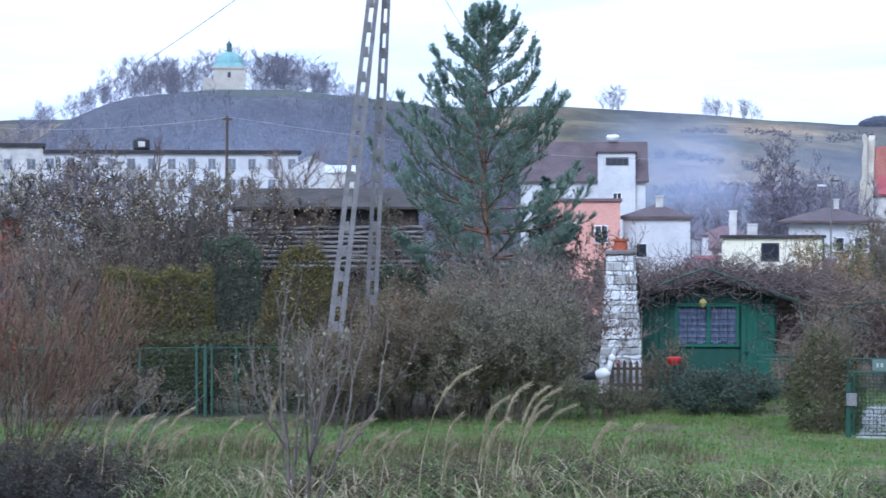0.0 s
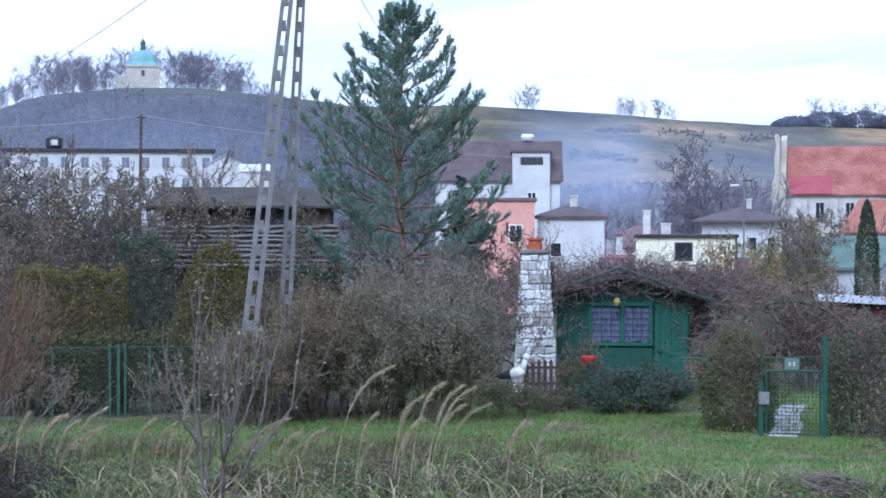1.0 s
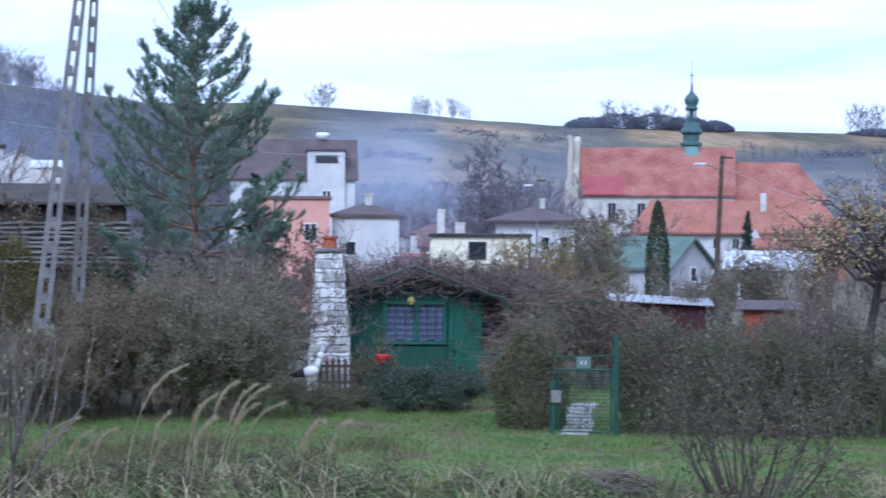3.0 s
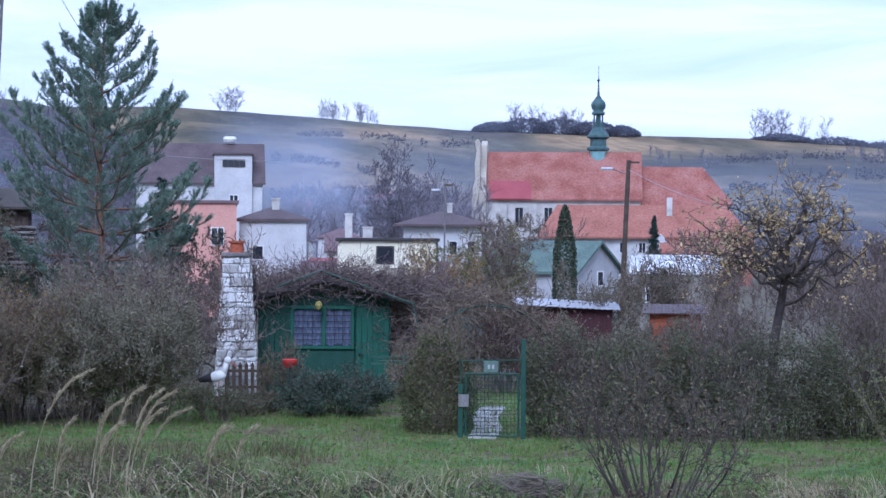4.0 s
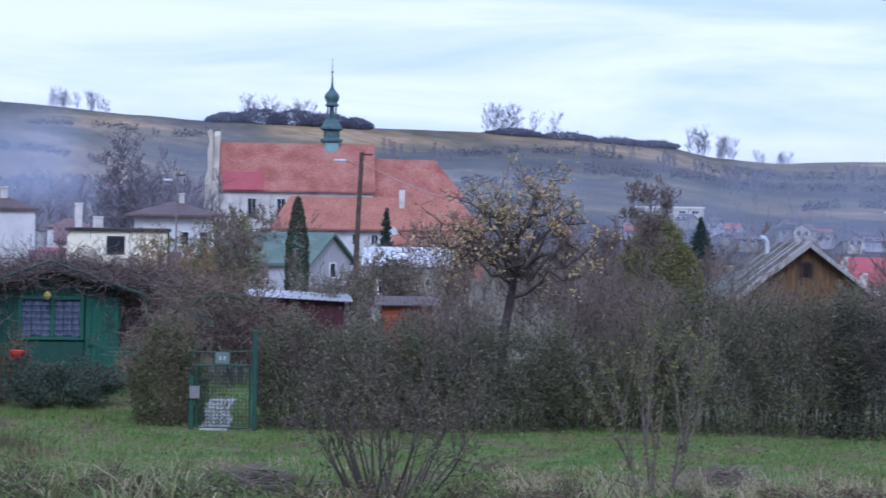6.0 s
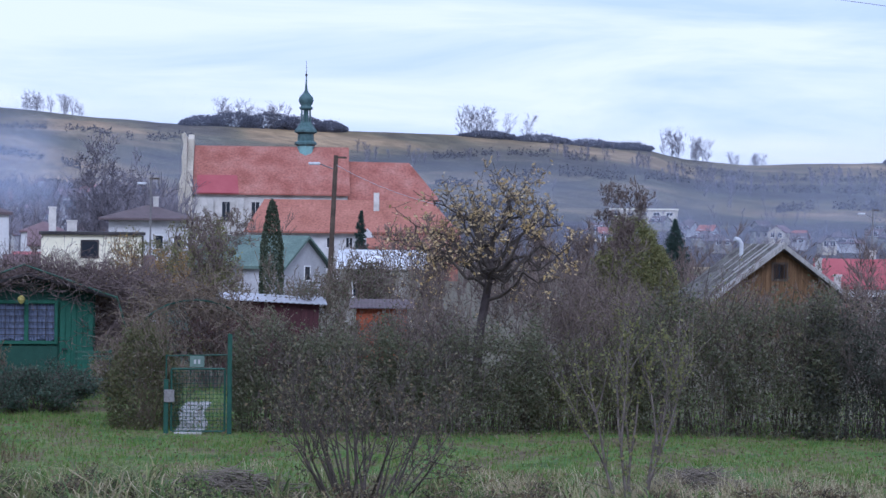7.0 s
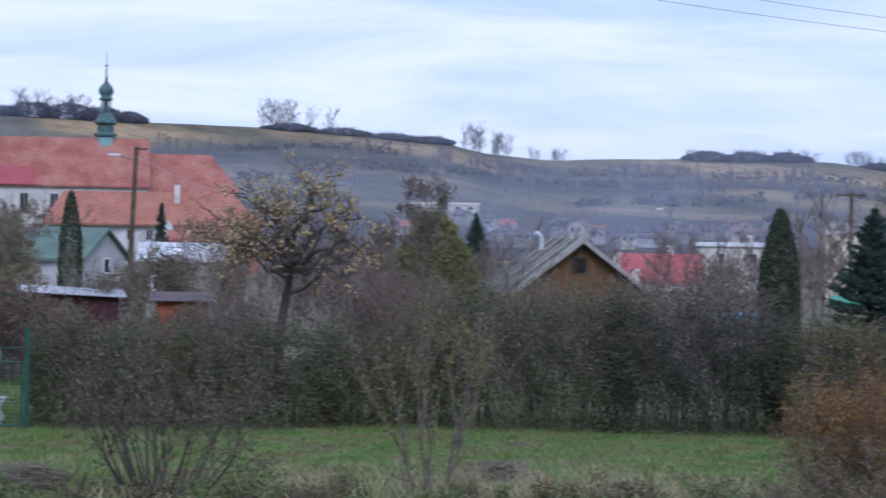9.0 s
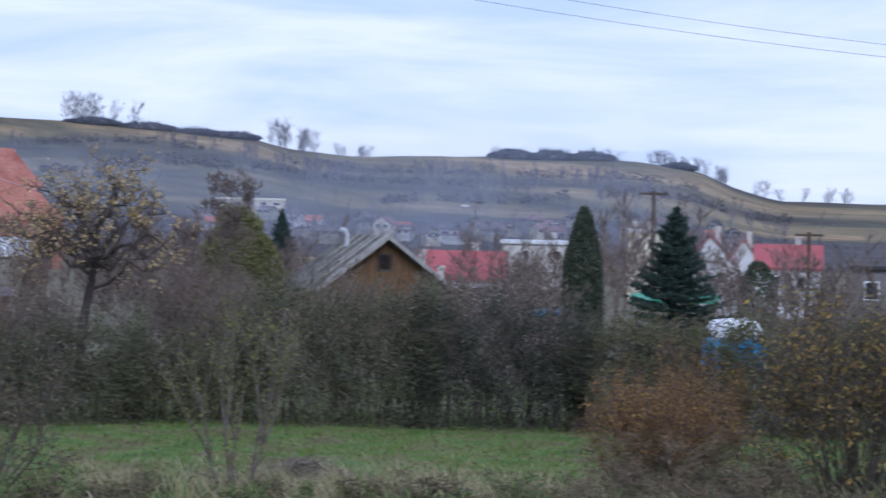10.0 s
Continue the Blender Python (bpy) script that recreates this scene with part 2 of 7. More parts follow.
def glass_material():
    m = bpy.data.materials.new("window_glass")
    m.use_nodes = True
    b = m.node_tree.nodes["Principled BSDF"]
    b.inputs["Base Color"].default_value = (0.025, 0.03, 0.04, 1)
    b.inputs["Roughness"].default_value = 0.08
    b.inputs["Specular IOR Level"].default_value = 0.6
    return m


MAT["glass"] = glass_material()


def ground_material():
    m = material("ground_grass", [(0.05, 0.095, 0.026), (0.09, 0.165, 0.042), (0.14, 0.18, 0.058), (0.15, 0.125, 0.07), (0.10, 0.078, 0.05)], 0.8, 0.95, 0.5, grain=0.5)
    return m


def hill_material():
    """Dry meadow in soft patches, old field strips, darker scrub and bare earth."""
    m = material("hill_meadow", [(0.052, 0.047, 0.044), (0.078, 0.072, 0.058), (0.112, 0.100, 0.068), (0.172, 0.134, 0.088), (0.235, 0.182, 0.120)], 0.012, 0.95, 0, grain=0.35, detail=8, stretch=(1, 0.3, 1.0), span=(0.36, 0.64))
    nt = m.node_tree
    b = nt.nodes["Principled BSDF"]
    mul = b.inputs["Base Color"].links[0].from_node
    tc = nt.nodes.new("ShaderNodeTexCoord")
    mp = nt.nodes.new("ShaderNodeMapping")
    mp.inputs["Rotation"].default_value = (0, 0, 0.35)
    mp.inputs["Scale"].default_value = (0.0065, 0.011, 0.0)
    nt.links.new(tc.outputs["Object"], mp.inputs["Vector"])
    warp = nt.nodes.new("ShaderNodeTexNoise")
    warp.inputs["Scale"].default_value, warp.inputs["Detail"].default_value = 1.2, 3
    nt.links.new(mp.outputs["Vector"], warp.inputs["Vector"])
    add = nt.nodes.new("ShaderNodeVectorMath")
    add.operation = "MULTIPLY_ADD"
    nt.links.new(warp.outputs["Color"], add.inputs[0])
    add.inputs[1].default_value = (0.9, 0.9, 0)
    nt.links.new(mp.outputs["Vector"], add.inputs[2])
    vor = nt.nodes.new("ShaderNodeTexVoronoi")
    vor.inputs["Scale"].default_value = 1.0
    nt.links.new(add.outputs["Vector"], vor.inputs["Vector"])
    sep = nt.nodes.new("ShaderNodeSeparateColor")
    nt.links.new(vor.outputs["Color"], sep.inputs[0])
    field = nt.nodes.new("ShaderNodeValToRGB")
    field.color_ramp.interpolation = "LINEAR"
    tones = [(0.0, (0.72, 0.74, 0.76)), (0.35, (0.98, 1.0, 0.92)), (0.7, (1.2, 1.12, 0.98)), (1.0, (1.42, 1.28, 1.05))]
    for i, (p, c) in enumerate(tones):
        e = field.color_ramp.elements[i] if i < 2 else field.color_ramp.elements.new(p)
    for i, (p, c) in enumerate(tones):
        field.color_ramp.elements[i].position, field.color_ramp.elements[i].color = p, (*c, 1)
    nt.links.new(sep.outputs[0], field.inputs["Fac"])
    tint = nt.nodes.new("ShaderNodeVectorMath")
    tint.operation = "MULTIPLY"
    nt.links.new(mul.outputs["Vector"], tint.inputs[0])
    nt.links.new(field.outputs["Color"], tint.inputs[1])
    nt.links.new(tint.outputs["Vector"], b.inputs["Base Color"])
    return m


def smoke_haze_material(name, most):
    """Thin wood smoke, and distance haze imitated with it: a veil with soft, torn edges."""
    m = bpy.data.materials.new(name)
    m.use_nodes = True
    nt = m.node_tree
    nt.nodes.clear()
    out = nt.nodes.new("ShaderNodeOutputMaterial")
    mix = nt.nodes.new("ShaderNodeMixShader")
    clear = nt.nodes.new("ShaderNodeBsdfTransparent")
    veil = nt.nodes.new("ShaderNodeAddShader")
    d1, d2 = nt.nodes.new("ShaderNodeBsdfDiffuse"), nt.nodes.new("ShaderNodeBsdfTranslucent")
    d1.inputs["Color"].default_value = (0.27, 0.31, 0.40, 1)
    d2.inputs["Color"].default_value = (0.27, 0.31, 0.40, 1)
    nt.links.new(d1.outputs[0], veil.inputs[0])
    nt.links.new(d2.outputs[0], veil.inputs[1])
    tc = nt.nodes.new("ShaderNodeTexCoord")
    sep = nt.nodes.new("ShaderNodeSeparateXYZ")
    nt.links.new(tc.outputs["UV"], sep.inputs[0])
    fade = []
    for axis, lo, hi in (("X", 0.0, 0.35), ("X", 1.0, 0.65), ("Y", 0.0, 0.25), ("Y", 1.0, 0.45)):
        r = nt.nodes.new("ShaderNodeMapRange")
        r.interpolation_type = "SMOOTHSTEP"
        r.inputs["From Min"].default_value, r.inputs["From Max"].default_value = lo, hi
        nt.links.new(sep.outputs[axis], r.inputs["Value"])
        fade.append(r.outputs[0])
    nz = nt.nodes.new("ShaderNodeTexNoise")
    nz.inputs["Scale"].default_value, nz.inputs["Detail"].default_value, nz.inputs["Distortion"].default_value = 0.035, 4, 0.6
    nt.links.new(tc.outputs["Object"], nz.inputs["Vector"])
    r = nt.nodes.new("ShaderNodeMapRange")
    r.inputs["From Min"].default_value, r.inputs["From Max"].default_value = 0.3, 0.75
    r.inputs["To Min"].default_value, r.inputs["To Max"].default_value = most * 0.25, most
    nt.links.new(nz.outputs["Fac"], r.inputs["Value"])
    cur = r.outputs[0]
    for o in fade:
        mm = nt.nodes.new("ShaderNodeMath")
        mm.operation = "MULTIPLY"
        nt.links.new(cur, mm.inputs[0])
        nt.links.new(o, mm.inputs[1])
        cur = mm.outputs[0]
    nt.links.new(cur, mix.inputs[0])
    nt.links.new(clear.outputs[0], mix.inputs[1])
    nt.links.new(veil.outputs[0], mix.inputs[2])
    nt.links.new(mix.outputs[0], out.inputs[0])
    return m


MAT["smoke"] = smoke_haze_material("wood_smoke", 0.34)
# These two veils also stand in for distance haze.
MAT["smoke_haze_thin"] = smoke_haze_material("thin_smoke_haze", 0.17)
MAT["smoke_haze_mid"] = smoke_haze_material("valley_smoke_haze", 0.18)
MAT["ground"] = ground_material()
MAT["hill"] = hill_material()


# ---- helpers for shapes ----
def P(az, d, z=0.0):
    a = radians(az)
    return Vector((d * math.sin(a), d * math.cos(a), z))


def up(el, d):
    """Height of a thing that stands at d metres under the elevation el."""
    return EYE + d * math.tan(radians(el))


def M(az, d, z=0.0, turn=0.0):
    """A pose at a bearing: x runs to the right, y away from the eye."""
    p = P(az, d, z)
    return pose(p.x, p.y, p.z, 0, 0, -az + turn)


def thing(name, m, label, category, group="", kind=""):
    ob = new(name)
    ob.matrix_world = m
    return tagged(ob, label, category, group, kind)


def part(name, bm, mat, parent=None, label="", smooth=False):
    me = bpy.data.meshes.new(name)
    bm.normal_update()
    bm.to_mesh(me)
    bm.free()
    me.materials.append(MAT[mat])
    if smooth:
        for p in me.polygons:
            p.use_smooth = True
    ob = new(name, me)
    if parent:
        ob.parent = parent
    if label:
        ob["label"] = label
    return ob


def raw(name, verts, faces, mat, parent=None, label=""):
    """A mesh from numpy arrays: faces all with the same number of corners."""
    me = bpy.data.meshes.new(name)
    verts, faces = np.asarray(verts, np.float32), np.asarray(faces, np.int32)
    n, k = faces.shape
    me.vertices.add(len(verts))
    me.vertices.foreach_set("co", verts.ravel())
    me.loops.add(n * k)
    me.loops.foreach_set("vertex_index", faces.ravel())
    me.polygons.add(n)
    me.polygons.foreach_set("loop_start", np.arange(n, dtype=np.int32) * k)
    me.materials.append(MAT[mat])
    me.update(calc_edges=True)
    ob = new(name, me)
    if parent:
        ob.parent = parent
    if label:
        ob["label"] = label
    return ob


def box(bm, x0, x1, y0, y1, z0, z1, bevel=0.0):
    r = bmesh.ops.create_cube(bm, size=1.0, matrix=Matrix.LocRotScale(((x0 + x1) / 2, (y0 + y1) / 2, (z0 + z1) / 2), None, (abs(x1 - x0), abs(y1 - y0), abs(z1 - z0))))
    if bevel:
        es = list({e for v in r["verts"] for e in v.link_edges})
        bmesh.ops.bevel(bm, geom=es, offset=bevel, segments=1, affect="EDGES")
    return bm


def prism(bm, pts, y0, y1):
    """An outline in x and z, from y0 to y1."""
    a = [bm.verts.new((x, y0, z)) for x, z in pts]
    b = [bm.verts.new((x, y1, z)) for x, z in pts]
    bm.faces.new(a)
    bm.faces.new(b[::-1])
    n = len(pts)
    for i in range(n):
        bm.faces.new((a[i], b[i], b[(i + 1) % n], a[(i + 1) % n])[::-1])
    bmesh.ops.recalc_face_normals(bm, faces=bm.faces[:])
    return bm


def slab_between(bm, a, b, c, d, thick):
    """A thick sheet on four corners, thick downwards."""
    top = [bm.verts.new(p) for p in (a, b, c, d)]
    low = [bm.verts.new((p[0], p[1], p[2] - thick)) for p in (a, b, c, d)]
    bm.faces.new(top)
    bm.faces.new(low[::-1])
    for i in range(4):
        bm.faces.new((top[i], low[i], low[(i + 1) % 4], top[(i + 1) % 4]))
    bmesh.ops.recalc_face_normals(bm, faces=bm.faces[:])
    return bm


def rod(bm, p, q, r0, r1=None, sides=8):
    p, q = Vector(p), Vector(q)
    r1 = r0 if r1 is None else r1
    d = q - p
    m = Matrix.Translation((p + q) / 2) @ d.to_track_quat("Z", "Y").to_matrix().to_4x4()
    bmesh.ops.create_cone(bm, cap_ends=True, segments=sides, radius1=r0, radius2=r1, depth=d.length, matrix=m)
    return bm


def lathe(bm, profile, sides=16, z=0.0, x=0.0, y=0.0):
    rings = []
    for r, h in profile:
        rings.append([bm.verts.new((x + r * math.cos(2 * math.pi * i / sides), y + r * math.sin(2 * math.pi * i / sides), z + h)) for i in range(sides)])
    for a, b in zip(rings, rings[1:]):
        for i in range(sides):
            bm.faces.new((a[i], a[(i + 1) % sides], b[(i + 1) % sides], b[i]))
    bm.faces.new(rings[0][::-1])
    bm.faces.new(rings[-1])
    return bm


def B():
    return bmesh.new()


# ---- helpers for plants ----
def unit(v):
    return v / np.maximum(1e-9, np.linalg.norm(v, axis=-1, keepdims=True))


def branch(rng, segs, p, d, length, r, depth, spread, kids, droop=0.0, bend=0.25, steps=3, lift=0.0, shrink=0.62):
    """Adds a crooked limb and its side limbs to segs, as rows of two points and two radii."""
    pts = [p]
    for i in range(steps):
        d = unit(d + rng.normal(0, bend, 3) * np.array([1, 1, 0.7]) + np.array([0, 0, lift - droop]))
        q = p + d * length / steps
        ra, rb = r * (1 - 0.75 * i / steps), r * (1 - 0.75 * (i + 1) / steps)
        segs.append((*p, *q, ra, rb))
        p = q
        pts.append(p)
        if depth > 0 and (i > 0 or steps < 3):
            for _ in range(kids if i < steps - 1 else kids + 1):
                side = unit(rng.normal(0, 1, 3))
                nd = unit(d * (1 - spread) + side * spread + np.array([0, 0, lift]))
                branch(rng, segs, p, nd, length * shrink * rng.uniform(0.7, 1.15), max(rb * 0.7, 0.0025), depth - 1, spread, kids, droop, bend, steps if depth > 1 else 2, lift, shrink)


def tubes(segs, least=0.0):
    s = np.asarray(segs, float)
    p, q, ra, rb = s[:, :3], s[:, 3:6], np.maximum(s[:, 6], least), np.maximum(s[:, 7], least)
    d = unit(q - p)
    h = np.where(np.abs(d[:, 2:3]) > 0.9, np.array([[1.0, 0, 0]]), np.array([[0, 0, 1.0]]))
    u = unit(np.cross(d, h))
    v = np.cross(d, u)
    n = len(s)
    vs = np.zeros((n, 6, 3))
    for k in range(3):
        a = 2 * math.pi * k / 3
        o = u * math.cos(a) + v * math.sin(a)
        vs[:, k] = p + o * ra[:, None]
        vs[:, 3 + k] = q + o * rb[:, None]
    base = (np.arange(n) * 6)[:, None]
    f = np.concatenate([base + np.array([[k, (k + 1) % 3, 3 + (k + 1) % 3, 3 + k]]) for k in range(3)])
    return vs.reshape(-1, 3), f


def ribbons(segs, least=0.0, seed=1):
    """Thin twigs as flat strips, turned every way."""
    s = np.asarray(segs, float)
    p, q, ra, rb = s[:, :3], s[:, 3:6], np.maximum(s[:, 6], least), np.maximum(s[:, 7], least)
    d = unit(q - p)
    u = unit(np.cross(d, np.random.default_rng(seed).normal(0, 1, (len(s), 3))))
    vs = np.stack([p - u * ra[:, None], p + u * ra[:, None], q + u * rb[:, None], q - u * rb[:, None]], 1)
    return vs.reshape(-1, 3), np.arange(len(s) * 4).reshape(-1, 4)


def wood_mesh(segs, least=0.0, fine=0.007):
    """Stout limbs as tubes, fine twigs as strips."""
    s = np.asarray(segs, float)
    big = s[:, 6] >= fine
    if not big.any():
        return ribbons(s, least)
    v, f = tubes(s[big], least)
    if big.all():
        return v, f
    w, g = ribbons(s[~big], least)
    return np.concatenate([v, w]), np.concatenate([f, g + len(v)])


def leaves(rng, pts, size, aspect=0.55, flat=0.0):
    """A four-cornered leaf, folded a little, at every point."""
    n = len(pts)
    a = unit(rng.normal(0, 1, (n, 3)) * np.array([1, 1, 1 - flat]))
    b = unit(np.cross(a, rng.normal(0, 1, (n, 3))))
    s = size * rng.uniform(0.45, 1.5, (n, 1))
    vs = np.stack([pts - a * s * 0.5, pts + b * s * aspect * 0.5, pts + a * s * 0.5, pts - b * s * aspect * 0.5], 1)
    return vs.reshape(-1, 3), np.arange(n * 4).reshape(n, 4)


def blades(rng, root, height, width, lean, droop, steps=3):
    """Grass blades, each a tapering strip that bends over."""
    n = len(root)
    h = height * rng.uniform(0.55, 1.25, (n, 1))
    a = rng.uniform(0, 2 * math.pi, n)
    out = np.stack([np.cos(a), np.sin(a), np.zeros(n)], 1) * rng.uniform(0.1, 1, (n, 1)) * lean[None, :] if np.ndim(lean) else np.stack([np.cos(a), np.sin(a), np.zeros(n)], 1) * lean * rng.uniform(0.2, 1, (n, 1))
    side = np.stack([np.cos(a + 1.2), np.sin(a + 1.2), np.zeros(n)], 1)
    vs = np.zeros((n, 2 * (steps + 1), 3))
    for k in range(steps + 1):
        t = k / steps
        c = root + out * h * t ** 1.7 + np.array([0, 0, 1.0]) * h * (t - droop * t ** 3)
        w = width * (1 - 0.9 * t)
        vs[:, 2 * k], vs[:, 2 * k + 1] = c - side * w * 0.5, c + side * w * 0.5
    base = (np.arange(n) * 2 * (steps + 1))[:, None]
    f = np.concatenate([base + np.array([[2 * k, 2 * k + 1, 2 * k + 3, 2 * k + 2]]) for k in range(steps)])
    return vs.reshape(-1, 3), f


def tips(rng, segs, count, spread=0.05, thin=0.02):
    s = np.asarray(segs)
    s = s[s[:, 7] < thin]
    i = rng.integers(0, len(s), count)
    t = rng.uniform(0, 1, (count, 1))
    return s[i, :3] * (1 - t) + s[i, 3:6] * t + rng.normal(0, spread, (count, 3))


def shrub(name, az, d, height, width, label, seed, stems=14, depth=3, kids=2, twig="twig_brown", leaf="leaf_brown", count=2500, size=0.05, z=0.0, lean=0.6, deep=None, spread=0.5, category="bush", lift=0.05, thick=0.018, bend=0.16, least=0.0, group="", reach=(0.45, 0.72), shrink=0.5, base=0.45):
    """A many-stemmed bush: stems from a wide root, twigs, and what leaves it has kept."""
    rng = np.random.default_rng(seed)
    ob = thing(name, M(az, d, z), label, category, group)
    segs = []
    deep = width if deep is None else deep
    for i in range(stems):
        x, y = rng.uniform(-0.5, 0.5), rng.uniform(-0.5, 0.5)
        p = np.array([x * width * base, y * deep * base, -0.05])
        dr = unit(np.array([x * lean * 2, y * lean * 2, 1.0]))
        branch(rng, segs, p, dr, height * rng.uniform(*reach), thick * rng.uniform(0.7, 1.3), depth, spread, kids, 0, bend, 3, lift, shrink)
    s = np.asarray(segs)
    top = max(1e-3, np.percentile(s[:, 5], 99))
    wid = max(1e-3, np.percentile(np.abs(s[:, 3]), 98))
    k, kx = height / top, min(1.6, width * 0.5 / wid)
    s[:, [2, 5]] *= k
    s[:, [0, 3]] *= kx
    v, f = wood_mesh(s, max(least, d * 0.00011))
    raw("twig_mass", v, f, twig, ob)
    if count:
        pts = tips(rng, s, count)
        v, f = leaves(rng, pts, size)
        raw("foliage", v, f, leaf, ob)
    return ob


def bare_tree(name, az, d, height, width, label, seed, z=0.0, trunk=0.12, bark="bark_dark", leaf=None, count=0, size=0.06, clear=0.25, depth=4, kids=2, category="tree", spread=0.5, droop=0.0, least=0.0, group="", lean=(0, 0), limbs=4, rise=(0.1, 0.9)):
    rng = np.random.default_rng(seed)
    ob = thing(name, M(az, d, z), label, category, group)
    segs = []
    p, dr = np.array([0.0, 0, -0.1]), unit(np.array([lean[0], lean[1], 1.0]))
    n = 6
    for i in range(n):
        dr = unit(dr + rng.normal(0, 0.09, 3))
        q = p + dr * height * (0.8 if i else clear * 3) / n
        ra, rb = trunk * (1 - 0.14 * i), trunk * (1 - 0.14 * (i + 1))
        segs.append((*p, *q, ra, rb))
        p = q
        if i >= 1 or clear < 0.2:
            for j in range(limbs):
                a = rng.uniform(0, 2 * math.pi)
                nd = unit(np.array([math.cos(a), math.sin(a), rng.uniform(*rise)]))
                branch(rng, segs, p, nd, width * 0.42 * rng.uniform(0.7, 1.2) * (1 - 0.08 * i), rb * 0.55, depth - 1, spread, kids, droop, 0.25, 3, 0.06, 0.55)
    s = np.asarray(segs)
    top = np.percentile(s[:, 5], 99.5)
    wid = np.percentile(np.abs(s[:, [3, 4]]), 98)
    s[:, [2, 5]] *= height / top
    s[:, [0, 1, 3, 4]] *= width * 0.5 / wid
    big = s[:, 6] > trunk * 0.3
    v, f = tubes(s[big])
    raw("trunk", v, f, bark, ob)
    v, f = wood_mesh(s[~big], max(least, d * 0.00013), 0.012)
    raw("branchwork", v, f, bark, ob)
    if leaf and count:
        v, f = leaves(rng, tips(rng, s, count), size)
        raw("foliage", v, f, leaf, ob)
    return ob


def leaf_body(name, az, d, label, seed, w, dp, h, leaf, count, size, z=0.0, shape="block", ragged=0.12, category="hedge", twig="twig_brown", turn=0.0, stalks=60, group=""):
    """A dense hedge, clipped conifer or column: leaves thick near its skin, an uneven outline, stems inside."""
    rng = np.random.default_rng(seed)
    ob = thing(name, M(az, d, z, turn), label, category, group)
    n, size = int(count * 0.62), size * 1.12
    u = rng.uniform(-1, 1, (n, 3))
    if shape == "block":
        k = rng.integers(0, 6, n)
        face = rng.random(n) < 0.75
        u[face & (k < 3), 1] = -1
        u[face & (k == 3), 2] = 1
        u[face & (k == 4), 0] = 1
        u[face & (k == 5), 0] = -1
        pts = u * np.array([w / 2, dp / 2, 0]) + np.array([0, 0, 1]) * (u[:, 2:3] + 1) * h / 2
    else:
        a, t = rng.uniform(0, 2 * math.pi, n), rng.random(n)
        if shape == "column":
            prof = np.clip(np.minimum(t * 6 + 0.6, (1 - t) * 3.2), 0, 1) ** 0.5 * (1 - 0.25 * t)
        elif shape == "cone":
            prof = (1 - t) ** 0.9 + 0.02
        else:
            prof = np.sqrt(np.clip(1 - (2 * t - 0.75) ** 2 / 1.6, 0, 1))
        r = prof * (1 - 0.35 * rng.random(n) ** 2)
        pts = np.stack([np.cos(a) * r * w / 2, np.sin(a) * r * dp / 2, t * h], 1)
    if shape == "block" and stalks > 50:
        pts = pts[(pts[:, 2] > h * 0.28) | (rng.random(n) < 0.4)]
        n = len(pts)
    bump_at = rng.uniform(0, 6.28, (5, 2))
    wob = sum(np.sin(pts[:, 0] * (1.3 + 1.7 * i) + pts[:, 2] * (0.9 + 1.1 * i) + bump_at[i, 0]) for i in range(5)) / 5
    pts[:, 1] += wob * ragged * 1.2
    pts[:, 2] += wob * ragged * 1.4 * (pts[:, 2] / h) + np.abs(rng.normal(0, ragged * 0.9, n)) * (pts[:, 2] > h * 0.9)
    pts[:, 0] += rng.normal(0, ragged * 0.3, n)
    pts[:, 2] = np.maximum(pts[:, 2], 0.02)
    v, f = leaves(rng, pts, size)
    raw("foliage", v, f, leaf, ob)
    if stalks:
        segs = []
        for i in range(stalks):
            x, y = rng.uniform(-0.48, 0.48) * w, rng.uniform(-0.4, 0.4) * dp
            if shape != "block":
                x, y = x * 0.15, y * 0.15
            branch(rng, segs, np.array([x, y, -0.05]), unit(np.array([rng.normal(0, 0.12), rng.normal(0, 0.12), 1])), h * rng.uniform(0.6, 1.2 if shape == "block" else 1.0), 0.011, 1 if shape == "block" else 0, 0.45, 2, 0, 0.1, 3, 0, 0.35)
        v, f = wood_mesh(segs, d * 0.00013)
        raw("twig_mass", v, f, twig, ob)
    return ob


# ---- ground: one sheet from the bank under the eye to the far hills ----
RIDGE = [(-180, 1.4), (-60, 2.0), (-25, 2.4), (-14, 2.6), (-2, 3.0), (2.8, 3.12), (4.5, 2.99), (7.35, 2.78), (10.2, 2.51), (14.55, 2.40), (17.26, 2.34), (20, 2.2),
         (22.26, 2.04), (23.1, 1.84), (25, 1.66), (28, 1.75), (31.8, 1.69), (33.5, 1.46), (34.5, 1.03), (35.5, 0.74), (45, 0.76), (60, 1.2), (180, 1.4)]
FAR = 1500.0


def smooth(a, b, x):
    t = min(1.0, max(0.0, (x - a) / (b - a)))
    return t * t * (3 - 2 * t)


def ridge_el(az):
    return float(np.interp(az, [a for a, e in RIDGE], [e for a, e in RIDGE]))


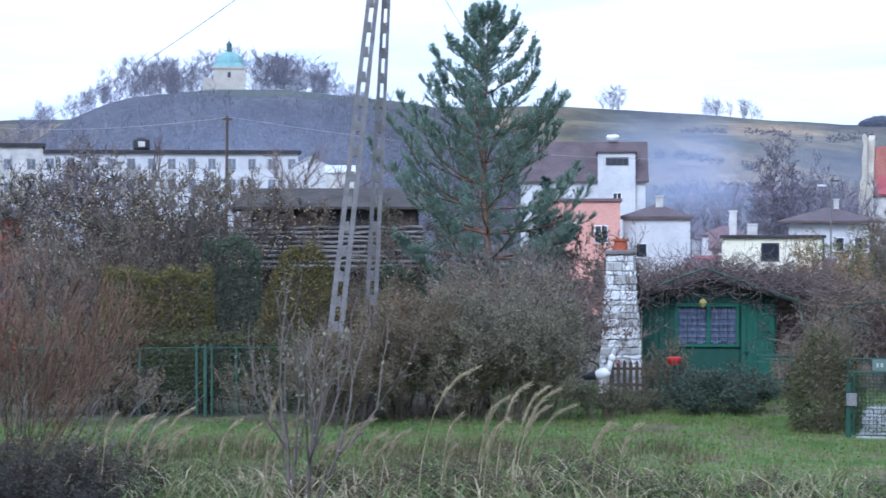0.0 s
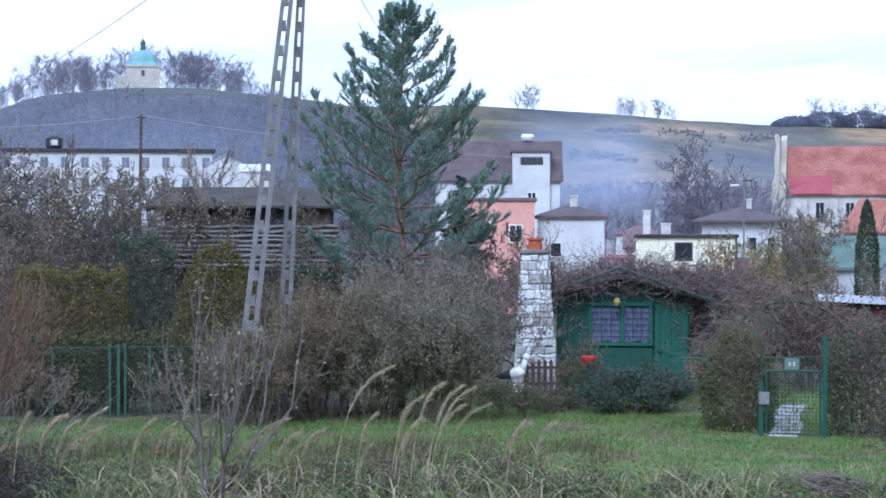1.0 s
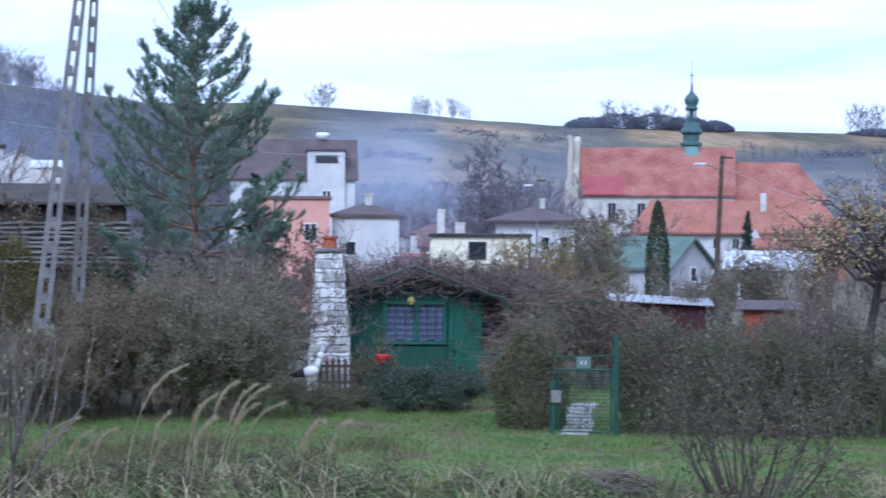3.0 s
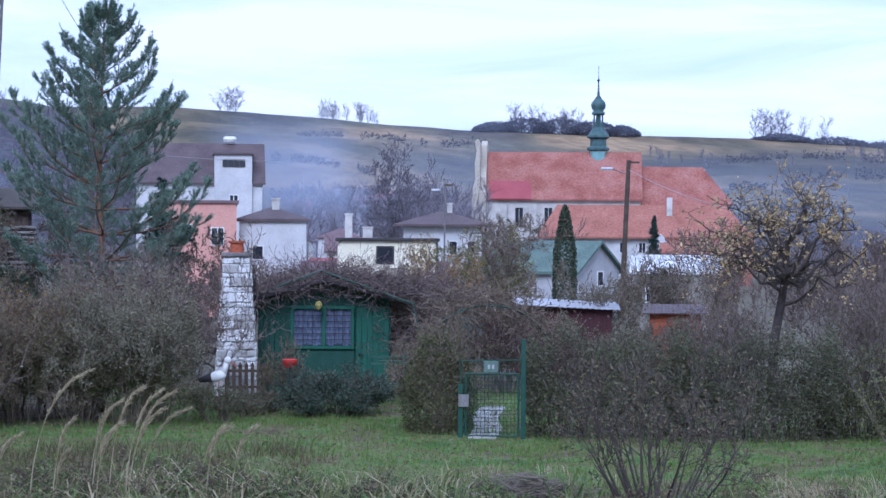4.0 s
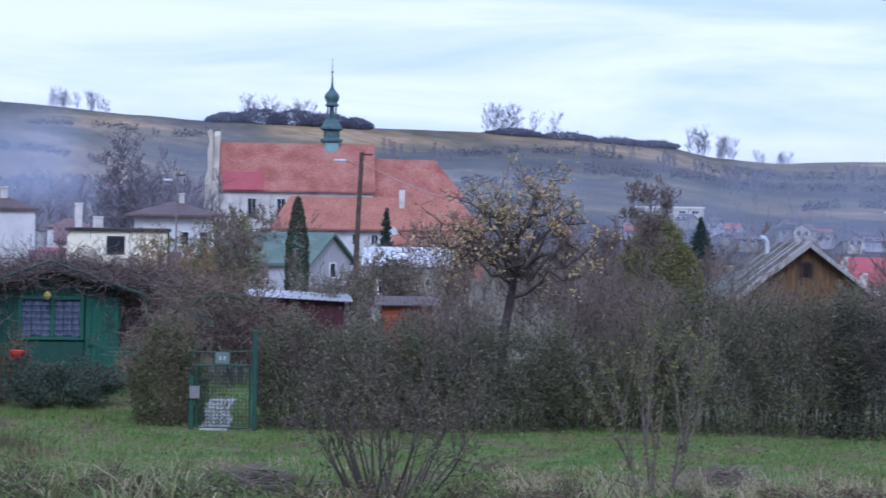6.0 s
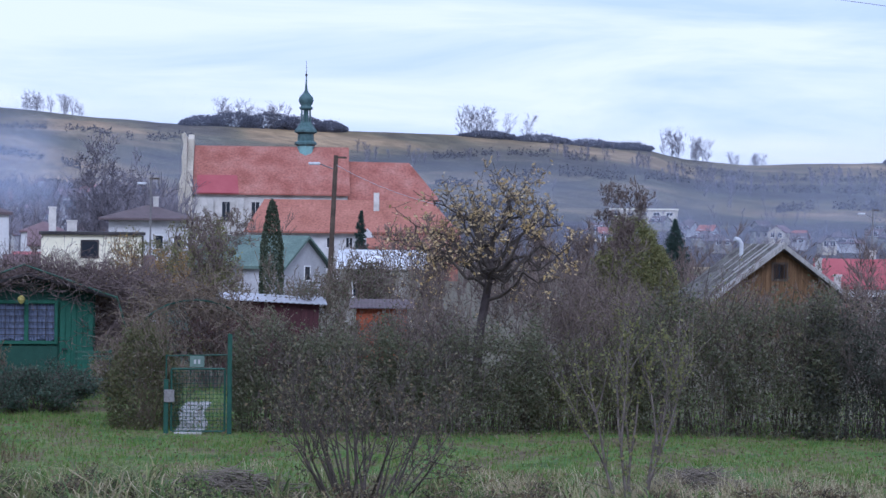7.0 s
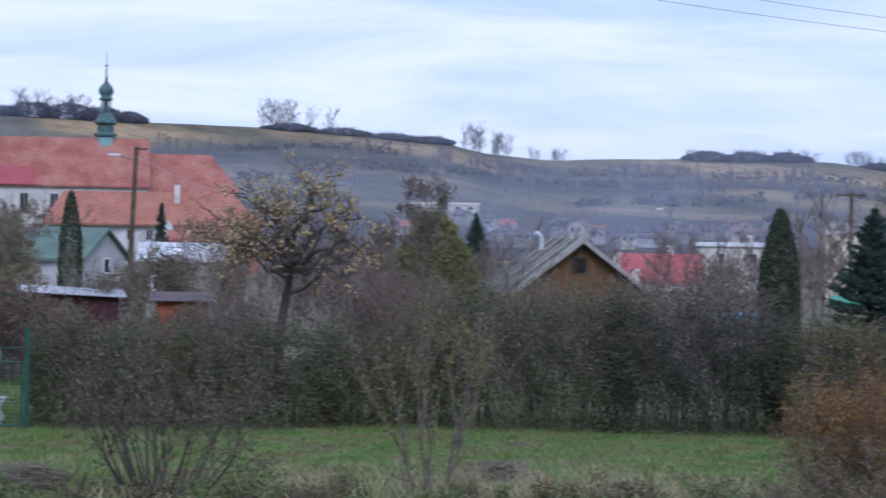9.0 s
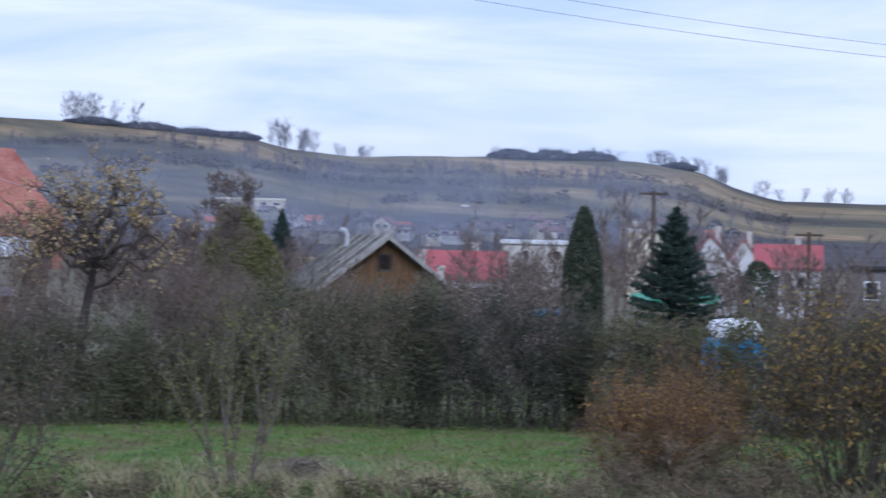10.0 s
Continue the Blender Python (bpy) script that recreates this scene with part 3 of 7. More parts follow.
def height(az, r):
    """Bank, meadow, valley with the town, and the hills."""
    z = 2.4 * (1 - smooth(3, 19, r)) - 3.5 * smooth(90, 200, r)
    if 19 < r < 60:
        z += 0.05 * noise.noise(Vector((az * 0.6, r * 0.5, 0)))
    if r > 400:
        s = min(1.0, (r - 400) / (FAR - 400))
        top = EYE + FAR * math.tan(radians(ridge_el(az))) + 3.5
        z += top * (0.22 * s + 0.78 * s ** 1.7) if s < 1 else top - (r - FAR) * 0.03
        p = P(az, r)
        z += 7 * s * (1.3 - s) * noise.fractal(Vector((p.x * 0.006, p.y * 0.006, 2.0)), 1.0, 2.0, 4)
    m = smooth(-16, -7.6, az) * (1 - smooth(-1.0, 10.0, az))
    if m > 0 and r > 480:
        c = EYE + 750 * math.tan(radians(3.30 - 0.10 * max(0.0, abs(az + 4.9) - 0.9))) + 1.5
        k = smooth(500, 742, r) * (1 - smooth(800, 1000, r))
        z = max(z, -3.5 + (c + 3.5) * k * m) if k * m > 0.02 else z
    return z


def ground():
    rings = [0.02, 3, 6, 9, 12, 15, 18, 21, 24, 27] + [29 + 0.75 * i for i in range(50)] + [70, 80, 95, 115, 140, 170, 210, 260, 320, 380, 430]
    rings += [460 + 24 * i for i in range(48)] + [1640, 1800, 2100, 2600, 3300, 4200]
    cols = [-180 + 8 * i for i in range(20)] + [-20 + 0.4 * i for i in range(151)] + [44 + 8 * i for i in range(17)]
    verts = [(*P(a, r).xy, height(a, r)) for r in rings for a in cols]
    n = len(cols)
    faces = [(i * n + j, (i + 1) * n + j, (i + 1) * n + (j + 1) % n, i * n + (j + 1) % n) for i in range(len(rings) - 1) for j in range(n)]
    ob = raw("ground", verts, faces, "ground")
    me = ob.data
    bm = B()
    bm.from_mesh(me)
    bmesh.ops.holes_fill(bm, edges=[e for e in bm.edges if e.is_boundary and e.verts[0].co.xy.length < 1], sides=0)
    bm.to_mesh(me)
    bm.free()
    me.materials.append(MAT["hill"])
    idx = np.zeros(len(me.polygons), np.int32)
    for i in range(len(rings) - 1):
        if rings[i] >= 380:
            idx[i * n:(i + 1) * n] = 1
    me.materials.append(MAT["hazed_wood_floor"])
    me.materials.append(MAT["garden_soil"])
    me.materials.append(MAT["hill_green"])
    for i in range(len(rings) - 1):
        for j in range(n):
            if rings[i] < 380 and (rings[i] > 57 or rings[i] > 45.5 and not 1 < cols[j] < 12.5):
                idx[i * n + j] = 3
            low = 430 <= rings[i] < 700 + 130 * noise.noise(Vector((cols[j] * 0.25, 3.0, 0)))
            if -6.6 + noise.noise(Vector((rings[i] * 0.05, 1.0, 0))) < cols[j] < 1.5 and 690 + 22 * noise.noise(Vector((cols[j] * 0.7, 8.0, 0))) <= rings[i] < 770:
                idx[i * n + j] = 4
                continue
            # chapel mound and lower slopes take the floor tone with haze in it
            if rings[i] >= 430 and (low if cols[j] > 3.4 else -15 < cols[j] and rings[i] < 735):
                idx[i * n + j] = 2
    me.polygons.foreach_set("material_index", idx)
    for p in me.polygons:
        p.use_smooth = True
    tagged(ob, "grassy meadow running to a brown winter hillside", "ground", kind="structure")


ground()


# ---- houses ----
def window(parent, x, z, w, h, y=0.0, frame_mat="paint_white", bars=1, pane="glass"):
    bm = B()
    t = 0.07
    box(bm, x - w / 2, x + w / 2, y - 0.04, y + 0.06, z, z + t)
    box(bm, x - w / 2, x + w / 2, y - 0.04, y + 0.06, z + h - t, z + h)
    box(bm, x - w / 2, x - w / 2 + t, y - 0.04, y + 0.06, z + t, z + h - t)
    box(bm, x + w / 2 - t, x + w / 2, y - 0.04, y + 0.06, z + t, z + h - t)
    for i in range(bars):
        bx = x - w / 2 + w * (i + 1) / (bars + 1)
        box(bm, bx - t / 2, bx + t / 2, y - 0.035, y + 0.05, z + t, z + h - t)
    fr = part("window", bm, frame_mat, parent)
    bm = B()
    box(bm, x - w / 2 + t * 0.5, x + w / 2 - t * 0.5, y - 0.02, y + 0.03, z + t * 0.5, z + h - t * 0.5)
    part("pane", bm, pane, fr)
    return fr


def house(name, m, w, dp, wall_h, roof_h, style, wall, roof, label, windows=(), over=0.35, chimneys=(), category="house", base=0.0, frame_mat="paint_white", pane="glass"):
    """Front at y = 0. style: ridge_x, gable (facing the eye), hip, flat, mono."""
    ob = thing(name, m, label, category)
    bm = B()
    if style == "gable":
        prism(bm, [(-w / 2, base), (w / 2, base), (w / 2, wall_h), (0, wall_h + roof_h), (-w / 2, wall_h)], 0, dp)
    elif style == "ridge_x":
        prism(bm, [(0, base), (dp, base), (dp, wall_h), (dp / 2, wall_h + roof_h), (0, wall_h)], -w / 2, w / 2)
        bmesh.ops.transform(bm, matrix=Matrix(((0, 1, 0, 0), (1, 0, 0, 0), (0, 0, 1, 0), (0, 0, 0, 1))), verts=bm.verts[:])
        bmesh.ops.recalc_face_normals(bm, faces=bm.faces[:])
    else:
        box(bm, -w / 2, w / 2, 0, dp, base, wall_h)
    part("wall", bm, wall, ob)
    bm = B()
    o, t = over, 0.16
    e = t + 0.01
    if style == "gable":
        k = roof_h / (w / 2) * o
        slab_between(bm, (0, -o, wall_h + roof_h + e), (-w / 2 - o, -o, wall_h - k + e), (-w / 2 - o, dp + o, wall_h - k + e), (0, dp + o, wall_h + roof_h + e), t)
        slab_between(bm, (0, -o, wall_h + roof_h + e), (w / 2 + o, -o, wall_h - k + e), (w / 2 + o, dp + o, wall_h - k + e), (0, dp + o, wall_h + roof_h + e), t)
    elif style == "ridge_x":
        k = roof_h / (dp / 2) * o
        slab_between(bm, (-w / 2 - o, dp / 2, wall_h + roof_h + e), (w / 2 + o, dp / 2, wall_h + roof_h + e), (w / 2 + o, -o, wall_h - k + e), (-w / 2 - o, -o, wall_h - k + e), t)
        slab_between(bm, (-w / 2 - o, dp / 2, wall_h + roof_h + e), (w / 2 + o, dp / 2, wall_h + roof_h + e), (w / 2 + o, dp + o, wall_h - k + e), (-w / 2 - o, dp + o, wall_h - k + e), t)
    elif style == "hip":
        i = min(w, dp) / 2 * 0.95
        lo = [bm.verts.new(p) for p in ((-w / 2 - o, -o, wall_h), (w / 2 + o, -o, wall_h), (w / 2 + o, dp + o, wall_h), (-w / 2 - o, dp + o, wall_h))]
        mid = [bm.verts.new((v.co.x, v.co.y, wall_h + 0.18)) for v in lo]
        r0, r1 = bm.verts.new((-w / 2 + i, dp / 2, wall_h + roof_h)), bm.verts.new((w / 2 - i, dp / 2, wall_h + roof_h))
        bm.faces.new(lo[::-1])
        for a in range(4):
            bm.faces.new((lo[a], lo[(a + 1) % 4], mid[(a + 1) % 4], mid[a]))
        bm.faces.new((mid[0], mid[1], r1, r0))
        bm.faces.new((mid[1], mid[2], r1))
        bm.faces.new((mid[2], mid[3], r0, r1))
        bm.faces.new((mid[3], mid[0], r0))
    elif style == "mono":
        slab_between(bm, (-w / 2 - o, -o, wall_h + e), (w / 2 + o, -o, wall_h + e), (w / 2 + o, dp + o, wall_h + roof_h + e), (-w / 2 - o, dp + o, wall_h + roof_h + e), t * 0.5)
    else:
        box(bm, -w / 2 - o, w / 2 + o, -o, dp + o, wall_h + 0.004, wall_h + 0.004 + roof_h, 0.02)
    part("roof", bm, roof, ob)
    for x, z, ww, hh in windows:
        window(ob, x, z, ww, hh, 0.0, frame_mat, 1 if ww > 0.8 else 0, pane)
    for x, y, z0, z1, s in chimneys:
        bm = B()
        box(bm, x - s / 2, x + s / 2, y - s / 2, y + s / 2, z0, z1, 0.02)
        box(bm, x - s / 2 - 0.06, x + s / 2 + 0.06, y - s / 2 - 0.06, y + s / 2 + 0.06, z1 + 0.003, z1 + 0.12)
        part("chimney", bm, "plaster_old", ob)
    return ob


LOW = -3.5
# long apartment block
bl = house("apartment_block", M(-7.4, 330, LOW), 43, 12, 18.2, 0.5, "flat", "plaster_white", "roof_dark", "long white apartment block with rows of dark windows",
           [(-20 + 2.9 * i, 15.9 - 3.0 * j, 1.15, 1.6) for i in range(15) for j in range(4)], 0.5, category="building", frame_mat="plaster_grey", pane="pane_pale")
house("apartment_block", M(-10.9, 300, LOW), 9, 10, 18.0, 0.5, "flat", "plaster_old", "roof_dark", "pale plastered block with a dark flat roof", [(-3 + 3 * i, 15.0 - 3.0 * j, 1.15, 1.5) for i in range(3) for j in range(3)], category="building", frame_mat="plaster_grey", pane="pane_pale")
vent = thing("roof_ventilator", M(-7.6, 334, LOW + 18.75), "dark drum ventilator with a pale panel on the flat roof", "ventilator")
bm = B()
lathe(bm, [(0.9, 0), (1.25, 0.3), (1.25, 1.5), (0.7, 1.9)], 14)
part("drum", bm, "iron", vent)
bm = B()
box(bm, -0.5, 0.5, -1.34, -1.26, 0.5, 1.3, 0.02)
part("panel", bm, "plaster_old", vent)
house("white_house", M(-3.35, 300, LOW), 4.6, 7, 15.6, 1.2, "gable", "plaster_white", "plaster_grey", "tall white rendered house with a pale stepped roof", [(-1, 11.5, 0.9, 1.2), (1, 11.5, 0.9, 1.2), (1, 8.6, 0.9, 1.2)], 0.2)
house("white_house", M(-2.6, 296, LOW), 3.6, 6, 14.6, 0.9, "ridge_x", "plaster_old", "metal_white", "weathered white house with a pale metal roof", [(-0.8, 11, 0.8, 1.1), (0.8, 11, 0.8, 1.1)], 0.2)
house("white_house", M(-4.6, 240, LOW), 8.0, 6, 9.4, 0.9, "ridge_x", "plaster_white", "metal_white", "white house with a pale metal roof behind an old hut", [(-2.5, 7.2, 1, 1.2), (0, 7.2, 1, 1.2), (2.5, 7.2, 1, 1.2)])
# white house with a steep brown roof and a tall dormer
wh = house("white_house", M(3.55, 200, LOW), 11, 9, 11.6, 3.4, "ridge_x", "plaster_white", "roof_brown", "white house with a dark brown roof and a tall white dormer", [(3.6, 9.6, 0.9, 1.1), (-3.4, 9.6, 0.9, 1.1)], 0.3)
bm = B()
box(bm, 1.3, 4.6, -0.5, 3.2, 6.0, 14.0)
dm = part("dormer", bm, "plaster_white", wh)
bm = B()
box(bm, 1.15, 4.75, -0.7, 3.4, 14.0, 14.18, 0.02)
part("dormer_roof", bm, "roof_brown", wh)
window(wh, 3.0, 12.9, 2.0, 0.7, -0.5, "wood_dark", 3)
window(wh, 3.0, 9.4, 0.8, 1.1, -0.5)
bm = B()
lathe(bm, [(0.5, 0), (0.62, 0.25), (0.5, 0.5)], 12, 15.3, 2.7, 4.5)
part("dish", bm, "paint_white", wh)
house("pink_house", M(3.55, 150, LOW), 4.9, 7, 9.15, 0.22, "flat", "plaster_pink", "roof_mauve", "salmon pink rendered house with a dark roof edge", [(-0.9, 6.6, 0.9, 1.2), (1.2, 6.4, 0.9, 1.2)], 0.15)
house("white_house", M(5.4, 152, LOW), 4.5, 6, 8.0, 1.0, "hip", "plaster_white", "roof_brown", "white rendered house with a low brown hipped roof", [(-1.0, 5.4, 0.8, 1.0)], 0.25, [(0.2, 2.5, 8.4, 9.5, 0.5)])
house("white_house", M(9.7, 190, LOW), 6.6, 6.6, 7.8, 1.3, "hip", "plaster_white", "roof_brown", "white house with a brown hipped roof", [(0.9, 5.4, 0.7, 1.2), (0.9, 3.0, 0.7, 1.2), (2.4, 5.4, 0.7, 1.2), (2.4, 3.0, 0.7, 1.2)], 0.85, [(0.6, 3, 8.4, 9.7, 0.45)])
# low house with the cream dormer
ch = house("brown_roof_house", M(8.0, 100, -1.5), 6.2, 6, 2.6, 1.3, "ridge_x", "plaster_white", "roof_mauve", "low house with a mauve-brown roof and a wide cream dormer", (), 0.3)
bm = B()
box(bm, -1.68, 2.7, 0.6, 4, 3.0, 4.98)
part("dormer", bm, "plaster_cream", ch)
bm = B()
box(bm, -1.78, 2.86, 0.42, 4.2, 4.985, 5.12, 0.02)
part("dormer_roof", bm, "roof_dark", ch)
bm = B()
box(bm, 2.705, 2.78, 0.55, 0.7, 3.6, 4.98)
part("downpipe", bm, "roof_dark", ch)
window(ch, 0.43, 3.95, 0.8, 0.82, 0.6, "roof_dark", 0)
house("red_roof_hut", M(6.75, 118, -2), 1.6, 3, 3.4, 0.9, "mono", "plaster_pink", "metal_red", "small hut with a crimson metal roof", (), 0.1, category="shed")
# grey gabled house with a green roof
house("green_roof_house", M(13.65, 130, -2.2), 4.6, 6.4, 3.9, 1.55, "gable", "plaster_grey", "roof_green", "grey rendered house with a dull green roof", [(0.2, 3.0, 0.7, 0.9)], 0.3).rotation_euler.z += radians(58)
house("shed", M(15.6, 85, 0), 3.2, 3, 2.3, 0.62, "mono", "shed_wall", "metal_white", "weathered pale shed with a white sheet-metal roof", [(-0.9, 1.3, 0.5, 0.6)], 0.12, category="shed")

# ---- monastery church ----
cz = LOW
church = thing("church", M(12.85, 340, cz), "old plastered church with a steep red tiled roof and copper turret", "church")
NAVE = (-12.2, 11.0)
bm = B()
prism(bm, [(0, 0), (13, 0), (13, 12.6), (6.5, 19.3), (0, 12.6)], NAVE[0], NAVE[1])
SWAP = Matrix(((0, 1, 0, 0), (1, 0, 0, 0), (0, 0, 1, 0), (0, 0, 0, 1)))
bmesh.ops.transform(bm, matrix=SWAP, verts=bm.verts[:])
bmesh.ops.recalc_face_normals(bm, faces=bm.faces[:])
part("nave_wall", bm, "plaster_old", church)
bm = B()
slab_between(bm, (NAVE[0], 6.5, 19.55), (NAVE[1] + 0.3, 6.5, 19.55), (NAVE[1] + 0.3, -0.6, 12.25), (NAVE[0], -0.6, 12.25), 0.25)
slab_between(bm, (NAVE[0], 6.5, 19.55), (NAVE[1] + 0.3, 6.5, 19.55), (NAVE[1] + 0.3, 13.6, 12.25), (NAVE[0], 13.6, 12.25), 0.25)
part("nave_roof", bm, "tiles_red", church)
bm = B()
slab_between(bm, (NAVE[0] + 0.6, 1.9, 15.0), (NAVE[0] + 6.6, 1.9, 15.0), (NAVE[0] + 6.9, -0.75, 12.3), (NAVE[0] + 0.6, -0.75, 12.3), 0.12)
part("roof_sheet", bm, "metal_red", church, "crimson sheet-metal patch on the tiles")
# west gable with stepped shoulders
bm = B()
prism(bm, [(-0.9, 0), (13.9, 0), (13.9, 13.2), (12.6, 13.6), (12.4, 15.6), (9.5, 17.6), (8.4, 20.4), (6.5, 21.2), (4.6, 20.4), (3.5, 17.6), (0.6, 15.6), (0.4, 13.6), (-0.9, 13.2)], NAVE[0] - 0.9, NAVE[0] - 0.02)
bmesh.ops.transform(bm, matrix=SWAP, verts=bm.verts[:])
bmesh.ops.recalc_face_normals(bm, faces=bm.faces[:])
part("west_gable", bm, "stone_chapel", church)
bm = B()
prism(bm, [(-14.3, 0), (-13.12, 0), (-13.12, 20.6), (-13.5, 21.3), (-13.9, 20.9), (-13.6, 19.4), (-13.9, 17.6), (-13.8, 15.2), (-14.3, 13.4)], -0.6, 7.2)
part("gable_buttress", bm, "stone_chapel", church, "weathered stepped stone buttress")
bm = B()
for x in (-9.5, -5, -0.5, 4, 8.5):
    box(bm, x - 0.45, x + 0.45, -1.1, 0.1, 0, 11.4)
part("buttress", bm, "plaster_old", church)
for x in (-7.2, -2.8, 1.8, 6.2):
    window(church, x, 8.0, 1.3, 3.0, 0.0, "plaster_old", 1)
bm = B()
prism(bm, [(2, 0), (11, 0), (11, 11.8), (6.5, 17.0), (2, 11.8)], 11.0, 21.0)
bmesh.ops.transform(bm, matrix=SWAP, verts=bm.verts[:])
bmesh.ops.recalc_face_normals(bm, faces=bm.faces[:])
part("choir_wall", bm, "plaster_old", church)
bm = B()
k = [bm.verts.new(p) for p in ((11.0, 6.5, 17.4), (20.6, 6.5, 17.3), (25.2, 1.4, 11.4), (11.0, 1.4, 11.4), (11.0, 11.6, 11.4), (25.2, 11.6, 11.4))]
for f in ((0, 3, 2, 1), (0, 1, 5, 4), (1, 2, 5), (3, 4, 5, 2), (0, 4, 3)):
    bm.faces.new([k[i] for i in f])
bmesh.ops.recalc_face_normals(bm, faces=bm.faces[:])
part("choir_roof", bm, "tiles_red", church)


def turret(parent, x, y, z):
    bm = B()
    lathe(bm, [(1.35, -1.5), (1.3, 2.6)], 8, z, x, y)
    body = part("turret_base", bm, "copper_pale", parent)
    bm = B()
    lathe(bm, [(1.3, 2.6), (1.7, 2.8), (1.7, 3.1), (1.25, 3.4), (1.2, 4.4), (1.75, 4.7), (1.7, 4.95), (1.3, 5.5), (0.9, 6.1), (0.85, 6.3)], 8, z, x, y)
    part("turret_cornice", bm, "copper", parent)
    bm = B()
    for i in range(8):
        a = math.pi / 4 * i + 0.39
        rod(bm, (x + 0.68 * math.cos(a), y + 0.68 * math.sin(a), z + 6.2), (x + 0.68 * math.cos(a), y + 0.68 * math.sin(a), z + 8.2), 0.14, 0.14, 6)
    rod(bm, (x, y, z + 6.2), (x, y, z + 8.2), 0.36, 0.36, 8)
    part("lantern", bm, "copper", parent)
    bm = B()
    lathe(bm, [(0.8, 8.1), (1.05, 8.3), (1.0, 8.5), (0.75, 8.7), (1.0, 9.1), (1.15, 9.6), (1.0, 10.1), (0.55, 10.6), (0.22, 11.1), (0.14, 12.0), (0.09, 13.4)], 12, z, x, y)
    part("onion_dome", bm, "copper", parent, smooth=True)
    bm = B()
    lathe(bm, [(0.02, 13.2), (0.24, 13.45), (0.02, 13.7)], 8, z, x, y)
    rod(bm, (x, y, z + 13.4), (x, y, z + 15.6), 0.06, 0.03, 6)
    part("finial", bm, "iron", parent)


turret(church, 4.7, 6.5, 17.1)
wing = thing("monastery_wing", M(14.9, 318, LOW), "low monastery wing with a broad orange tiled roof", "building")
bm = B()
box(bm, -15.0, 14.0, 0.6, 10, 0, 6.8)
part("wall", bm, "plaster_white", wing)
bm = B()
slab_between(bm, (-13.0, 6, 11.25), (11.0, 6, 11.25), (14.6, -0.4, 6.7), (-15.6, -0.4, 6.7), 0.25)
slab_between(bm, (-13.0, 6, 11.25), (11.0, 6, 11.25), (14.6, 12, 6.7), (-15.6, 12, 6.7), 0.25)
part("roof", bm, "tiles_orange", wing)
bm = B()
slab_between(bm, (1.6, 2.0, 7.4), (14.8, 2.0, 7.4), (14.8, -4.0, 4.6), (1.6, -4.0, 4.6), 0.2)
box(bm, 2.0, 14.4, -3.6, 0.55, 0, 4.5)
part("lean_to_roof", bm, "tiles_orange", wing)
for x in (-9.5, -6.5, -3.5, -0.8):
    window(wing, x, 4.4, 1.0, 1.5, 0.6)
bm = B()
prism(bm, [(0.9, 5.0), (2.6, 5.0), (2.6, 6.3), (1.75, 7.2), (0.9, 6.3)], -1.2, 3)
part("dormer", bm, "plaster_white", wing)
bm = B()
box(bm, 2.6, 3.4, 3.8, 4.6, 9.0, 12.3)
part("chimney", bm, "plaster_old", wing)

# ---- chapel on its hill ----
chz = EYE + 750 * math.tan(radians(3.38))
chapel = thing("chapel", M(-5.4, 750, chz + 0.9), "square stone chapel with a green copper dome on a hilltop", "chapel")
bm = B()
box(bm, -5.4, 5.4, 0, 11, -1.5, 7.4)
box(bm, -5.75, 5.75, -0.35, 11.35, 7.2, 7.9)
part("wall", bm, "stone_chapel", chapel)
bm = B()
lathe(bm, [(6.1, 7.92), (5.6, 8.5), (5.0, 9.2), (4.7, 10.3), (4.1, 11.5), (2.9, 12.5), (1.1, 13.1)], 8, 0, 0, 5.5)
part("dome", bm, "copper_pale", chapel)
bm = B()
lathe(bm, [(0.85, 13.0), (0.8, 15.2), (1.05, 15.4), (0.6, 16.2), (0.13, 16.8), (0.06, 18.2)], 8, 0, 0, 5.5)
part("lantern", bm, "copper", chapel)
window(chapel, 0, 4.2, 1.2, 1.9, 0, "stone_chapel", 0)
bm = B()
box(bm, -8.6, -5.42, 2, 8, -1.5, 3.0)
prism(bm, [(-8.8, 3.0), (-5.42, 3.0), (-6.0, 4.4), (-8.0, 4.4)], 1.8, 8.2)
part("annex", bm, "stone_chapel", chapel)

# ---- wooden gabled house ----
GW, GR = 2.4, 1.75
gh = house("wooden_house", M(25.62, 85, -0.77), 2 * GW, 3.8, 2.35, GR, "gable", "wood_warm", "roof_mossy", "warm brown boarded house with a steep mossy roof", (), 0.42, frame_mat="wood_dark")
gh.rotation_euler.z += radians(20)
window(gh, 0, 2.9, 0.66, 0.7, -0.01, "wood_dark", 0)
for i in range(26):
    x = -GW + 2 * GW * i / 26
    w = 2 * GW / 26
    bm = B()
    box(bm, x + 0.008, x + w - 0.008, -0.03, -0.004, 0.1, 2.28 + GR * (1 - abs(x + w / 2) / GW), 0.004)
    part("board", bm, "wood_warm", gh)
GS, GT = GR / GW, 2.35 + GR + 0.21
for s in (-1, 1):
    bm = B()
    slab_between(bm, (0, -0.5, GT), (s * (GW + 0.45), -0.5, GT - GS * (GW + 0.45)), (s * (GW + 0.45), -0.42, GT - GS * (GW + 0.45)), (0, -0.42, GT), 0.19)
    part("bargeboard", bm, "wood_pale", gh)
rb = random.Random(3)
